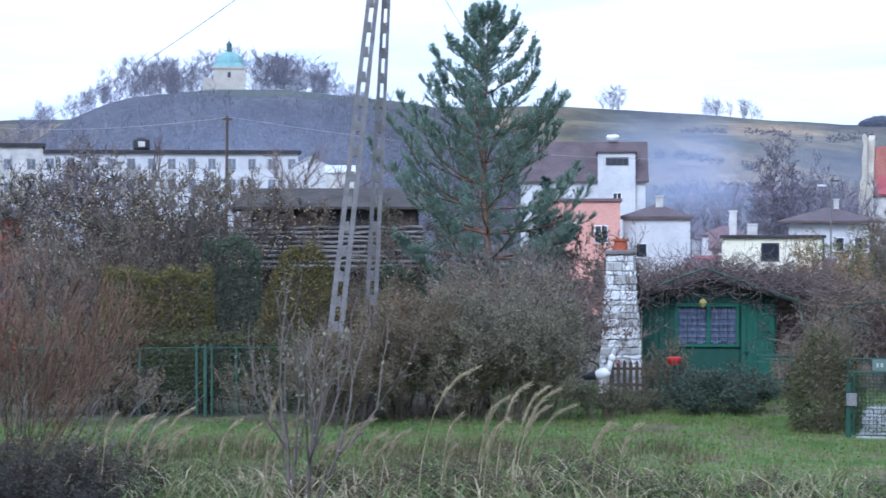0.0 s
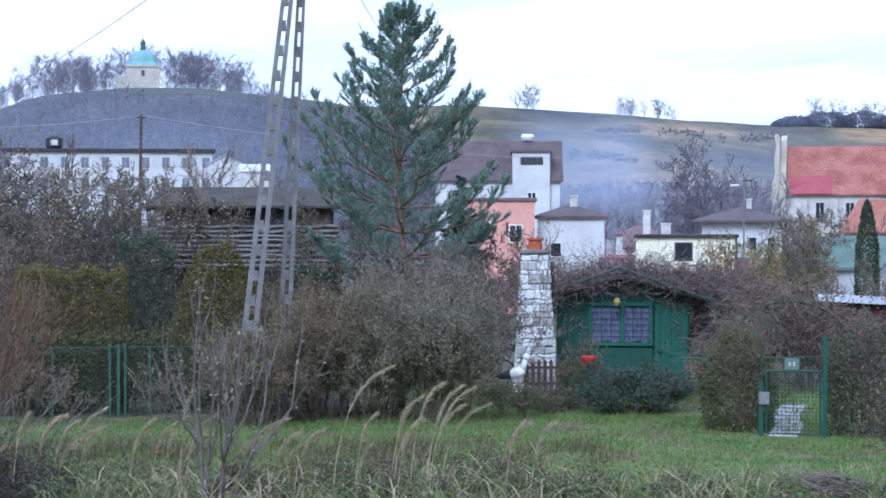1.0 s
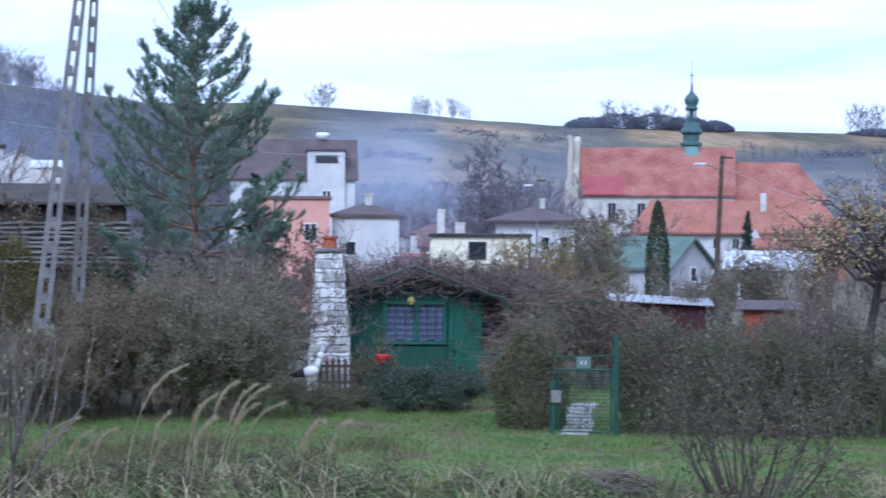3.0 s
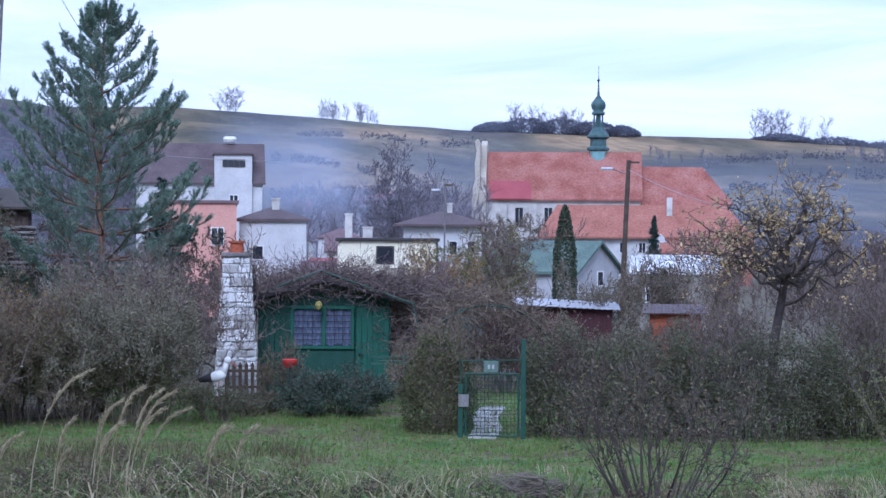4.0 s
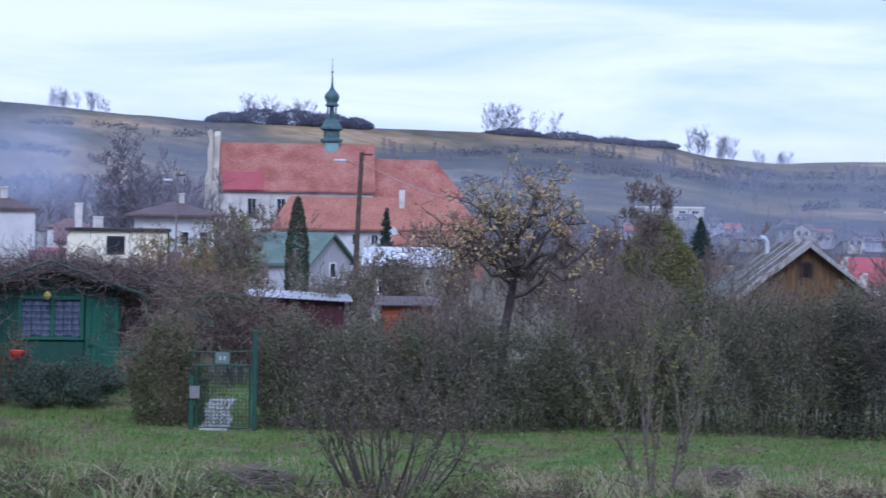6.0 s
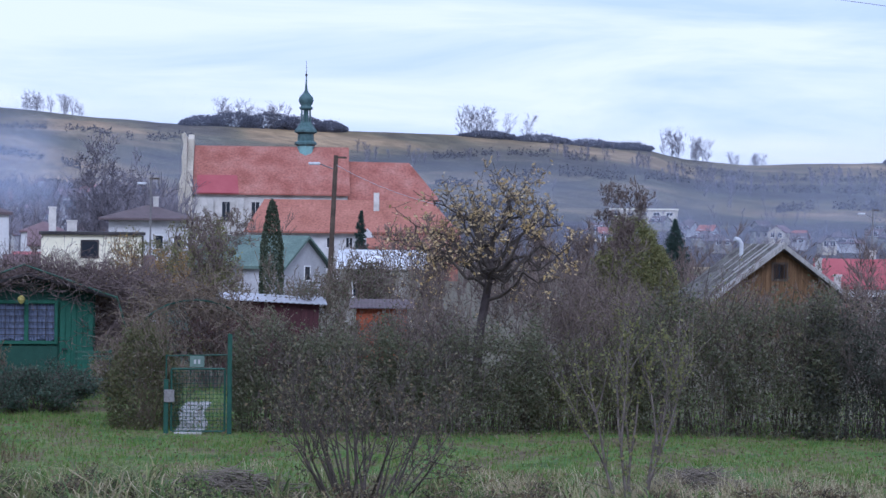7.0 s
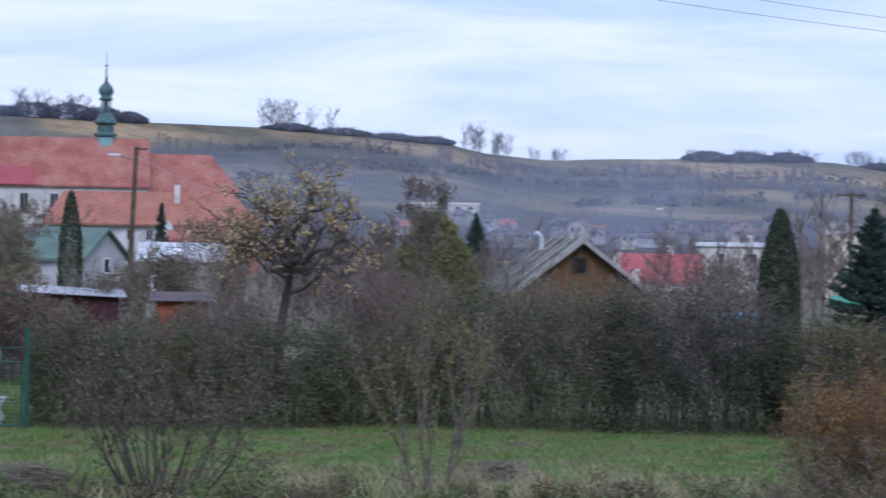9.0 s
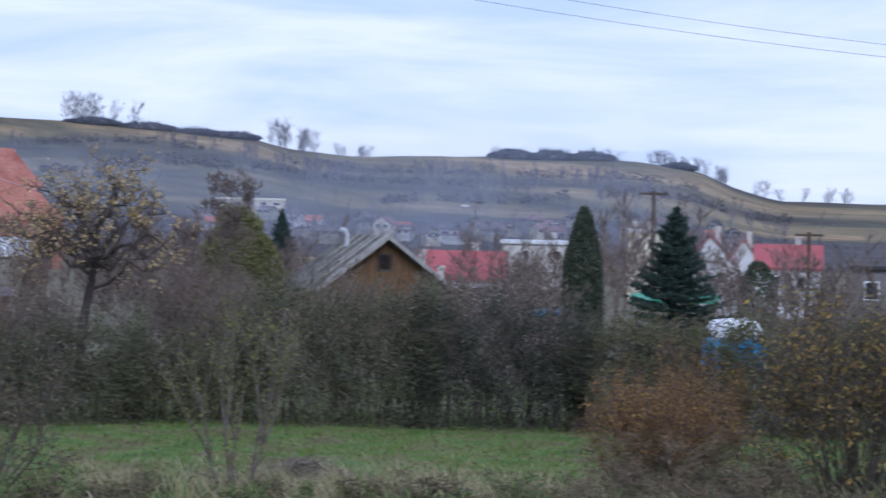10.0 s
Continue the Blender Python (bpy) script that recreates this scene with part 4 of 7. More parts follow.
for y, w, x1 in ((-0.36, 0.26, -2.4), (0.55, 0.22, -2.3), (1.15, 0.10, -1.4), (2.0, 0.16, -2.0), (2.9, 0.12, -1.2)):
    bm = B()
    z1 = GT + GS * x1
    slab_between(bm, (-0.05, y, GT - 0.03), (-0.05, y + w, GT - 0.03), (x1, y + w + rb.uniform(-0.1, 0.1), z1), (x1, y + rb.uniform(-0.1, 0.1), z1), 0.03)
    part("roof_batten", bm, "wood_pale", gh, "pale weathered board on the roof")
bm = B()
rod(bm, (-0.6, 2.6, 3.4), (-0.6, 2.6, 4.28), 0.08)
rod(bm, (-0.6, 2.6, 4.26), (-0.72, 2.6, 4.44), 0.08)
rod(bm, (-0.72, 2.6, 4.42), (-0.88, 2.6, 4.45), 0.09)
part("chimney", bm, "metal_white", gh, "pale bent stove pipe")
for az, d, w, wh_, rh, st, wl, rf, lab in [
    (27.6, 170, 6.4, 3.4, 1.9, "ridge_x", "plaster_white", "metal_red", "white house with a crimson metal roof"),
    (26.4, 150, 3.2, 3.4, 1.5, "gable", "plaster_old", "roof_old", "small pale house with a weathered roof"),
    (26.9, 140, 2.6, 2.6, 1.4, "gable", "metal_red", "metal_red", "crimson sheet-metal gabled hut"),
    (24.1, 140, 3.2, 3.0, 1.4, "ridge_x", "plaster_old", "roof_mauve", "small house with a mauve-brown roof"),
    (29.6, 230, 8.0, 5.6, 0.4, "flat", "plaster_old", "metal_white", "long pale workshop with a flat roof"),
    (32.2, 240, 3.6, 7.0, 0.4, "flat", "plaster_cream", "metal_white", "cream block with a flat roof"),
    (33.85, 190, 4.4, 4.6, 2.4, "gable", "plaster_white", "metal_red", "white gabled house with a red roof"),
    (34.7, 210, 3.0, 4.6, 2.0, "gable", "plaster_white", "tiles_red", "small white gabled house with a red roof"),
    (35.8, 180, 5.0, 4.6, 1.7, "ridge_x", "plaster_white", "metal_red", "white house with a dark red roof and skylights"),
    (38.2, 120, 3.4, 5.6, 0.2, "flat", "concrete", "roof_dark", "grey concrete building with a flat roof"),
    (7.1, 260, 5.0, 6.4, 1.2, "hip", "plaster_white", "roof_mauve", "white house with a mauve hipped roof among the town"),
]:
    house("town_house", M(az, d, LOW), w, 6, wh_, rh, st, wl, rf, lab, [(-w * 0.2, wh_ - 1.6, 0.8, 1.0), (w * 0.2, wh_ - 1.6, 0.8, 1.0)], 0.25, [(w * 0.15, 3.2, wh_ + 0.1, wh_ + rh + 0.7, 0.45)])

house("factory_hall", M(22.2, 700, height(22.2, 700) + 1.7), 21.0, 10, 2.6, 0.5, "flat", "stone_chapel", "plaster_cream", "long cream hall with a flat pale roof on the slope", [(-8 + 4 * i, 0.9, 2.0, 1.0) for i in range(5)], 0.3, category="building", base=-4.0)
house("town_house", M(7.55, 170, LOW), 4.6, 6, 5.8, 0.9, "ridge_x", "plaster_old", "roof_mauve", "low house with a mauve roof and tall white chimneys", [(-0.9, 4.2, 0.8, 1.0), (0.9, 4.2, 0.8, 1.0)], 0.25,
      [(-0.7, 3.2, 5.9, 8.6, 0.55), (0.75, 3.2, 5.9, 7.6, 0.75)])


def town():
    """Houses on the lower slopes, each its own."""
    rng = random.Random(4)
    walls, roofs = ["plaster_old", "plaster_grey", "plaster_grey", "stone_chapel", "stone_chapel"], ["tiles_red", "roof_brown", "roof_mauve", "roof_mauve", "roof_brown", "roof_dark"]
    for i in range(80):
        if i < 30:
            az, d = rng.uniform(5.4, 9.4), rng.uniform(420, 760)
        else:
            az, d = rng.uniform(20.8, 35.5), rng.uniform(510, 665)
        w = rng.uniform(4.5, 8.5) if i < 30 else rng.uniform(3.0, 4.8)
        rf = rng.choice(roofs)
        wl = rng.choice(walls) if i < 30 else rng.choice(["shed_wall", "shed_wall", "plaster_grey", "stone_chapel"])
        colour = {"tiles_red": "red tiled", "roof_brown": "brown", "roof_mauve": "mauve-brown", "tiles_orange": "orange tiled", "metal_red": "crimson", "roof_dark": "dark"}[rf]
        house("far_house", M(az, d, height(az, d) - 0.3, rng.uniform(-35, 35)), w, 8 if i < 30 else 5, rng.uniform(3.5, 5.5) if i < 30 else rng.uniform(2.4, 3.6), rng.uniform(1.6, 3.0) if i < 30 else rng.uniform(1.2, 2.0), rng.choice(["ridge_x", "gable", "hip"]), wl, rf,
              "distant valley house with a " + colour + " roof", [(-w * 0.22, 2.2, 1.2, 1.3), (w * 0.22, 2.2, 1.2, 1.3)], 0.3)


town()


def smoke(az, d, w, z0, z1, label, seed, mat="smoke_haze_thin"):
    """A drifting bank of chimney smoke, also used to imitate haze: three curled veils one behind the other."""
    rng = random.Random(seed)
    ob = thing("smoke_and_haze", M(az, d, 0), label, "smoke", kind="stuff")
    for k in range(3):
        bm = B()
        uv = bm.loops.layers.uv.new()
        nx, nz = 16, 8
        g = [[bm.verts.new((w * (i / nx - 0.5) + rng.uniform(-1, 1) * w * 0.01, k * w * 0.12 + w * 0.05 * math.sin(i * 0.7 + j * 0.5 + k * 2), z0 + (z1 - z0) * j / nz)) for j in range(nz + 1)] for i in range(nx + 1)]
        for i in range(nx):
            for j in range(nz):
                f = bm.faces.new((g[i][j], g[i + 1][j], g[i + 1][j + 1], g[i][j + 1]))
                for lp, (a, b) in zip(f.loops, ((i, j), (i + 1, j), (i + 1, j + 1), (i, j + 1))):
                    lp[uv].uv = (a / nx, b / nz)
        part("veil", bm, mat, ob, smooth=True)


smoke(5.6, 235, 20, 4.5, 18, "drifting blue-grey chimney smoke over the roofs", 1, "smoke")
# Town and valley veils: lying smoke, with bluish distance haze added.
smoke(8.5, 430, 75, -3, 30, "blue-grey veil of smoke and imitated haze over the town", 2)
smoke(26.5, 432, 150, -4, 27, "blue-grey veil of smoke and imitated haze over the valley houses", 3, "smoke_haze_mid")
# Both hill veils are added to imitate distance haze on the slopes.
smoke(-5.5, 505, 120, -4, 46, "blue-grey veil imitating haze before the wooded chapel hill", 4)
smoke(16.0, 700, 150, 0, 34, "thin blue veil imitating haze before the bare hillside", 5)


# ---- green garden hut with its vine and chimney ----
def garden_hut():
    ob = thing("garden_hut", M(6.72, 53.2, 0), "dark green boarded garden hut with a curtained casement window", "hut")
    W, H, A = 1.56, 2.34, 2.72
    bm = B()
    prism(bm, [(-W, 0), (W, 0), (W, H), (0, A), (-W, H)], 0.06, 3.4)
    part("wall", bm, "paint_green_dark", ob)
    # boards of the front, left of the window and under it
    x = -W
    while x < -0.80:
        bm = B()
        box(bm, x + 0.004, min(x + 0.13, -0.78) - 0.004, 0.0, 0.055, 0.03, H - 0.02 + 0.28 * (x + W) / W, 0.006)
        part("board", bm, "paint_green_dark", ob)
        x += 0.13
    # window
    bm = B()
    for a, b, c, e in ((-0.80, -0.72, 1.18, 2.2), (-0.07, 0.03, 1.25, 2.13), (0.62, 0.70, 1.18, 2.2), (-0.72, 0.62, 2.12, 2.2), (-0.72, 0.62, 1.18, 1.26)):
        box(bm, a, b, -0.06, 0.04, c, e, 0.008)
    wf = part("window_frame", bm, "paint_green", ob)
    for a, b in ((-0.72, -0.07), (0.03, 0.62)):
        bm = B()
        n = 14
        vs = []
        for i in range(n + 1):
            x = a + (b - a) * i / n
            y = 0.03 + 0.018 * math.sin(i * 2.4)
            vs.append((bm.verts.new((x, y, 1.27)), bm.verts.new((x, y, 2.11))))
        for (p, q), (r, s) in zip(vs, vs[1:]):
            bm.faces.new((p, r, s, q))
        part("curtain", bm, "curtain", wf, "bluish patterned curtain")
        bm = B()
        for k in range(1, 6):
            z = 1.26 + 0.86 * k / 6
            box(bm, a, b, -0.03, -0.018, z - 0.008, z + 0.008)
        for k in range(1, 3):
            x = a + (b - a) * k / 3
            box(bm, x - 0.007, x + 0.007, -0.032, -0.02, 1.26, 2.12)
        part("window_bar", bm, "iron", wf, "dark iron window grille")
        bm = B()
        for k in range(9):
            x = a + (b - a) * (k + 0.5) / 9
            bmesh.ops.create_icosphere(bm, subdivisions=1, radius=0.035, matrix=Matrix.Translation((x, 0.0, 1.30 + 0.03 * math.sin(k * 5.1))))
        part("potted_flower", bm, "curtain", wf)
    bm = B()
    box(bm, -0.80, 0.70, 0.0, 0.055, 0.45, 1.15, 0.008)
    part("panel", bm, "paint_green_dark", ob)
    bm = B()
    box(bm, -0.80, 0.70, -0.02, 0.055, 0.03, 0.42, 0.008)
    part("panel", bm, "paint_green", ob)
    # door
    bm = B()
    box(bm, 0.74, 1.52, -0.01, 0.055, 0.05, 2.18, 0.01)
    dr = part("door", bm, "paint_green", ob)
    for k in range(6):
        bm = B()
        x = 0.75 + 0.128 * k
        box(bm, x, x + 0.12, -0.03, -0.011, 0.07, 2.16, 0.005)
        part("plank", bm, "paint_green", dr)
    bm = B()
    box(bm, 0.80, 0.83, -0.09, -0.03, 1.05, 1.09)
    box(bm, 0.80, 0.93, -0.10, -0.08, 1.06, 1.085)
    part("door_handle", bm, "iron", dr)
    # roof with rounded bitumen sheets
    bm = B()
    for s in (-1, 1):
        slab_between(bm, (0, -0.42, A + 0.10), (s * 1.98, -0.42, 2.30), (s * 1.98, 3.7, 2.30), (0, 3.7, A + 0.10), 0.07)
    part("roof", bm, "roof_dark", ob, "dark bitumen roof")
    for s in (-1, 1):
        bm = B()
        slab_between(bm, (0, -0.47, A + 0.12), (s * 2.0, -0.47, 2.31), (s * 2.0, -0.425, 2.31), (0, -0.425, A + 0.12), 0.055)
        part("bargeboard", bm, "roof_dark", ob)
    for pts in (((-2.06, -0.55, 2.30), (-0.12, -0.55, 3.02)), ((-0.1, -0.57, 3.04), (2.06, -0.57, 2.28)), ((2.02, -0.58, 2.34), (2.32, -0.58, 1.35)), ((-2.0, -0.6, 2.32), (-2.45, -0.6, 1.2)), ((1.25, -0.9, 0.95), (2.3, -0.9, 0.95))):
        bm = B()
        rod(bm, *pts, 0.021)
        part("trellis_pole", bm, "paint_teal", ob, "thin green trellis pole")
    return ob


garden_hut()
lamp = thing("wall_lamp", M(6.57, 52.85, 2.12), "small brass-yellow lamp hung under the hut's gable", "lamp")
bm = B()
lathe(bm, [(0.03, 0.2), (0.07, 0.16), (0.09, 0.10), (0.05, 0.03), (0.02, 0.0)], 10)
part("shade", bm, "brass", lamp)
bm = B()
rod(bm, (0, 0, 0.2), (0, 0.25, 0.32), 0.012)
part("bracket", bm, "iron", lamp)


def vine(name, az, d, w, z0, z1, dp, seed, n, label, mat="twig_mauve", leaf=None, count=0):
    """A tangle of bare shoots that lies on a roof."""
    rng = np.random.default_rng(seed)
    ob = thing(name, M(az, d, 0), label, "vine")
    segs = []
    for i in range(n):
        x = rng.uniform(-w / 2, w / 2)
        zz = z0 + (z1 - z0) * (1 - abs(x) / (w / 2)) * rng.uniform(0.5, 1.1) + rng.uniform(-0.1, 0.12)
        p = np.array([x, rng.uniform(0, dp), zz])
        dr = unit(np.array([rng.normal(0, 1), rng.normal(0, 0.5), rng.normal(0.1, 0.22)]))
        branch(rng, segs, p, dr, rng.uniform(0.4, 1.0), 0.012, 1, 0.5, 2, 0.0, 0.25, 4, 0, 0.5)
    v, f = wood_mesh(segs, 0.0055, 0.009)
    raw("twig_mass", v, f, mat, ob)
    if leaf:
        v, f = leaves(rng, tips(rng, segs, count, 0.06), 0.05)
        raw("foliage", v, f, leaf, ob)
    return ob


vine("climbing_vine", 6.75, 52.65, 4.3, 2.40, 2.95, 0.4, 15, 130, "leafless grape vine hanging over the hut's eaves", "vine_wood", "leaf_brown", 500)
vine("climbing_vine", 6.8, 53.0, 4.5, 2.44, 2.88, 2.2, 5, 560, "leafless grape vine tangled over the hut roof", "vine_wood", "leaf_brown", 900)
vine("climbing_vine", 7.6, 54.2, 5.4, 2.30, 2.58, 2.0, 7, 480, "bare vine shoots spreading from the hut roof", "vine_wood", "leaf_brown", 700)
vine("climbing_vine", 8.85, 53.2, 1.3, 0.6, 2.5, 1.6, 6, 480, "leafless vine hanging beside the hut", "vine_wood", "leaf_brown", 500)


def stone_chimney():
    ob = thing("stone_chimney", M(4.5, 52.6, 0), "tapering whitewashed rubble-stone chimney with a red pot", "chimney")
    rng = random.Random(8)
    z, H = 0.0, 3.36

    def half(zz):
        return 0.47 + (0.30 - 0.47) * max(0, zz - 0.6) / (H - 0.6) if zz > 0.6 else 0.48
    bm = B()
    k = [bm.verts.new(p) for hh, zz in ((half(0) - 0.03, 0), (half(H) - 0.03, H)) for p in ((-hh, -hh, zz), (hh, -hh, zz), (hh, hh, zz), (-hh, hh, zz))]
    for f in ((0, 1, 5, 4), (1, 2, 6, 5), (2, 3, 7, 6), (3, 0, 4, 7), (4, 5, 6, 7)):
        bm.faces.new([k[i] for i in f])
    core = part("core", bm, "mortar", ob)
    while z < H - 0.05:
        ch = rng.uniform(0.08, 0.24)
        ch = min(ch, H - z)
        hw = half(z + ch / 2)
        for side in range(3):
            x = -hw
            while x < hw - 0.03:
                w = min(rng.uniform(0.09, 0.40), hw - x)
                if hw - x - w < 0.06:
                    w = hw - x
                bm = B()
                g = 0.008
                pr = rng.uniform(0.0, 0.03)
                box(bm, x + g, x + w - g, -hw - pr, -hw + 0.06, z + g, z + ch - g, min(0.02, ch * 0.2))
                for v in bm.verts:
                    v.co += Vector((rng.uniform(-1, 1), rng.uniform(-1, 1), rng.uniform(-1, 1))) * 0.018
                st = part("stone", bm, "whitewash", ob)
                st.rotation_euler.z = (0, math.pi / 2, -math.pi / 2)[side]
                x += w
        z += ch
    bm = B()
    box(bm, -0.36, 0.36, -0.36, 0.36, H, H + 0.09, 0.015)
    part("cap", bm, "concrete", ob)
    bm = B()
    lathe(bm, [(0.17, H + 0.09), (0.15, H + 0.30), (0.19, H + 0.31), (0.19, H + 0.36)], 14)
    part("pot", bm, "rust_red", ob, "red clay chimney pot")


stone_chimney()

# ---- things before the hut ----
pk = thing("picket_fence", M(4.75, 51.8, 0), "short weathered picket fence beside the stone chimney", "fence")
for i in range(7):
    bm = B()
    x = -0.42 + 0.14 * i
    prism(bm, [(x - 0.04, 0.1), (x + 0.04, 0.1), (x + 0.04, 0.88), (x, 0.96), (x - 0.04, 0.88)], -0.012, 0.012)
    part("picket", bm, "wood_dark", pk)
for z in (0.35, 0.72):
    bm = B()
    box(bm, -0.48, 0.48, 0.014, 0.05, z, z + 0.06)
    part("rail", bm, "wood_dark", pk)
for x in (-0.46, 0.46):
    bm = B()
    box(bm, x - 0.03, x + 0.03, 0.052, 0.11, 0, 0.9)
    part("post", bm, "wood_dark", pk)


def stork():
    bm = B()
    bmesh.ops.create_uvsphere(bm, u_segments=14, v_segments=10, radius=0.115, matrix=Matrix.Translation((0, 0, 0.74)) @ Matrix.Rotation(-0.25, 4, "Y") @ Matrix.Diagonal((1.5, 0.8, 0.85, 1)))
    rod(bm, (0.10, 0, 0.76), (0.17, 0, 1.0), 0.06, 0.045)
    bmesh.ops.create_uvsphere(bm, u_segments=10, v_segments=8, radius=0.07, matrix=Matrix.Translation((0.18, 0, 1.02)))
    rod(bm, (0.23, 0, 1.01), (0.36, 0, 0.86), 0.022, 0.006)
    rod(bm, (0.03, 0.05, 0), (0.03, 0.04, 0.66), 0.014)
    rod(bm, (0.03, -0.05, 0), (0.03, -0.04, 0.66), 0.014)
    bmesh.ops.create_cone(bm, cap_ends=True, segments=8, radius1=0.085, radius2=0.015, depth=0.34, matrix=Matrix.Translation((-0.27, 0, 0.68)) @ Matrix.Rotation(-1.8, 4, "Y"))
    ob = part("garden_stork", bm, "paint_white", smooth=True)
    ob.data.materials.append(MAT["roof_dark"])
    ob.data.materials.append(MAT["tiles_red"])
    for p in ob.data.polygons:
        if p.center.x < -0.11:
            p.material_index = 1
        elif p.center.x > 0.252 or p.center.z < 0.6:
            p.material_index = 2
    ob.matrix_world = M(4.02, 47.3, 0.05) @ Matrix.Scale(1.18, 4)
    tagged(ob, "white garden stork figure with a black tail and red beak", "statue")


stork()
rb = thing("plant_pot", M(5.85, 49.6, 0), "bright red flower pot on a thin stand before the hut", "pot")
bm = B()
lathe(bm, [(0.10, 0.97), (0.16, 1.08), (0.17, 1.14), (0.12, 1.15)], 12)
part("pot", bm, "paint_red", rb)
bm = B()
rod(bm, (0, 0, 0), (0, 0, 0.97), 0.02)
part("stand", bm, "iron", rb)
bh = thing("bench_frame", M(8.45, 51.8, 0), "green painted garden bench beside the hut door", "bench")
for z in (0.9, 1.06):
    bm = B()
    box(bm, -0.5, 0.35, -0.02, 0.02, z, z + 0.045)
    part("slat", bm, "paint_teal", bh)
bm = B()
box(bm, -0.5, 0.35, -0.4, 0, 0.45, 0.49)
part("seat", bm, "paint_teal", bh)
for x in (-0.46, 0.31):
    bm = B()
    box(bm, x - 0.025, x + 0.025, 0.021, 0.06, 0, 1.12)
    part("post", bm, "paint_green_dark", bh)
    bm = B()
    box(bm, x - 0.025, x + 0.025, -0.4, -0.35, 0, 0.449)
    part("leg", bm, "paint_green_dark", bh)


# ---- gate, path and fences ----
def wire_gate():
    ob = thing("wire_gate", M(10.95, 43.2, 0), "green metal garden gate with a wire mesh panel", "gate")
    for x, h in ((-0.58, 1.05), (0.62, 1.92)):
        bm = B()
        box(bm, x - 0.045, x + 0.045, -0.045, 0.045, 0, h, 0.008)
        part("post", bm, "paint_green_dark", ob)
    bm = B()
    for a, b in (((-0.48, 0.06), (-0.48, 1.25)), ((0.53, 0.06), (0.53, 1.25)), ((-0.48, 0.06), (0.53, 0.06)), ((-0.48, 1.25), (0.53, 1.25))):
        rod(bm, (a[0], 0, a[1]), (b[0], 0, b[1]), 0.02)
    fr = part("gate_frame", bm, "paint_green_dark", ob)
    bm = B()
    for i in range(1, 17):
        z = 0.06 + 1.19 * i / 17
        rod(bm, (-0.48, 0, z), (0.53, 0, z), 0.0042, None, 4)
    for i in range(1, 14):
        x = -0.48 + 1.01 * i / 14
        rod(bm, (x, 0.006, 0.06), (x, 0.006, 1.25), 0.0042, None, 4)
    part("mesh_panel", bm, "paint_green_dark", fr)
    bm = B()
    box(bm, -0.14, 0.14, -0.035, -0.022, 1.28, 1.5, 0.004)
    sg = part("number_plate", bm, "roof_green", ob, "small teal enamel plate")
    bm = B()
    box(bm, -0.06, -0.02, -0.04, -0.036, 1.35, 1.43)
    box(bm, 0.02, 0.06, -0.04, -0.036, 1.35, 1.43)
    part("plate_bar", bm, "plaster_grey", sg)
    bm = B()
    rod(bm, (-0.58, 0, 1.5), (0.62, 0, 1.52), 0.012)
    rod(bm, (-0.58, 0, 0.9), (-0.58, 0, 1.52), 0.015)
    part("top_rail", bm, "paint_green_dark", ob)
    bm = B()
    box(bm, -0.62, -0.42, -0.1, -0.06, 0.62, 0.86, 0.01)
    part("mailbox", bm, "concrete", ob, "grey tin letter box")


wire_gate()
arch = thing("rose_arch", M(10.9, 46.5, 0), "rose arch overgrown with bare reddish shoots", "arch")
bm = B()
N = 14
for y in (0, 0.5):
    for i in range(N):
        a, b = math.pi * i / N, math.pi * (i + 1) / N
        rod(bm, (-1.25 * math.cos(a), y, 1.5 + 0.95 * math.sin(a)), (-1.25 * math.cos(b), y, 1.5 + 0.95 * math.sin(b)), 0.016, None, 6)
    for x in (-1.25, 1.25):
        rod(bm, (x, y, 0), (x, y, 1.5), 0.016, None, 6)
part("hoop", bm, "paint_green_dark", arch)
rngr = np.random.default_rng(31)
segs = []
for i in range(330):
    a = rngr.uniform(0.0, math.pi)
    p = np.array([-1.25 * math.cos(a), rngr.uniform(-0.1, 0.6), 1.5 + 0.95 * math.sin(a) * rngr.uniform(0.85, 1.15)])
    branch(rngr, segs, p, unit(np.array([math.sin(a) * rngr.choice([-1, 1]), rngr.normal(0, 0.4), rngr.normal(0.1, 0.5)])), rngr.uniform(0.3, 0.8), 0.008, 1, 0.6, 2, 0.05, 0.3, 3, 0, 0.5)
v, f = wood_mesh(segs, 0.006)
raw("rose_wood", v, f, "twig_brown", arch)
v, f = leaves(rngr, tips(rngr, segs, 1100, 0.06), 0.05)
raw("rose_foliage", v, f, "leaf_brown", arch)


def post(parent, x, z0, z1, mat, r=0.03, y=0.0):
    bm = B()
    box(bm, x - r, x + r, y - r, y + r, z0, z1, 0.006)
    return part("post", bm, mat, parent)


def mesh_fence(az0, az1, d, h, label):
    mid = (az0 + az1) / 2
    w = d * radians(az1 - az0)
    ob = thing("wire_fence", M(mid, d, 0), label, "fence")
    n = int(w / 1.9)
    for i in range(n + 1):
        post(ob, -w / 2 + w * i / n, 0, h, "paint_teal", 0.022)
    bm = B()
    for i in range(13):
        z = 0.05 + (h - 0.08) * i / 12
        box(bm, -w / 2, w / 2, -0.004, 0.004, z - 0.004, z + 0.004)
    k = int(w / 0.16)
    for i in range(k):
        x = -w / 2 + w * i / k
        box(bm, x - 0.003, x + 0.003, 0.004, 0.01, 0.05, h - 0.03)
    part("wire_mesh", bm, "paint_green_dark", ob)
    bm = B()
    rod(bm, (-w / 2, 0, h), (w / 2, 0, h), 0.012, None, 6)
    part("top_rail", bm, "paint_teal", ob)
    return ob


fl = mesh_fence(-12.5, -0.4, 48, 1.45, "green wire-mesh garden fence on thin posts")
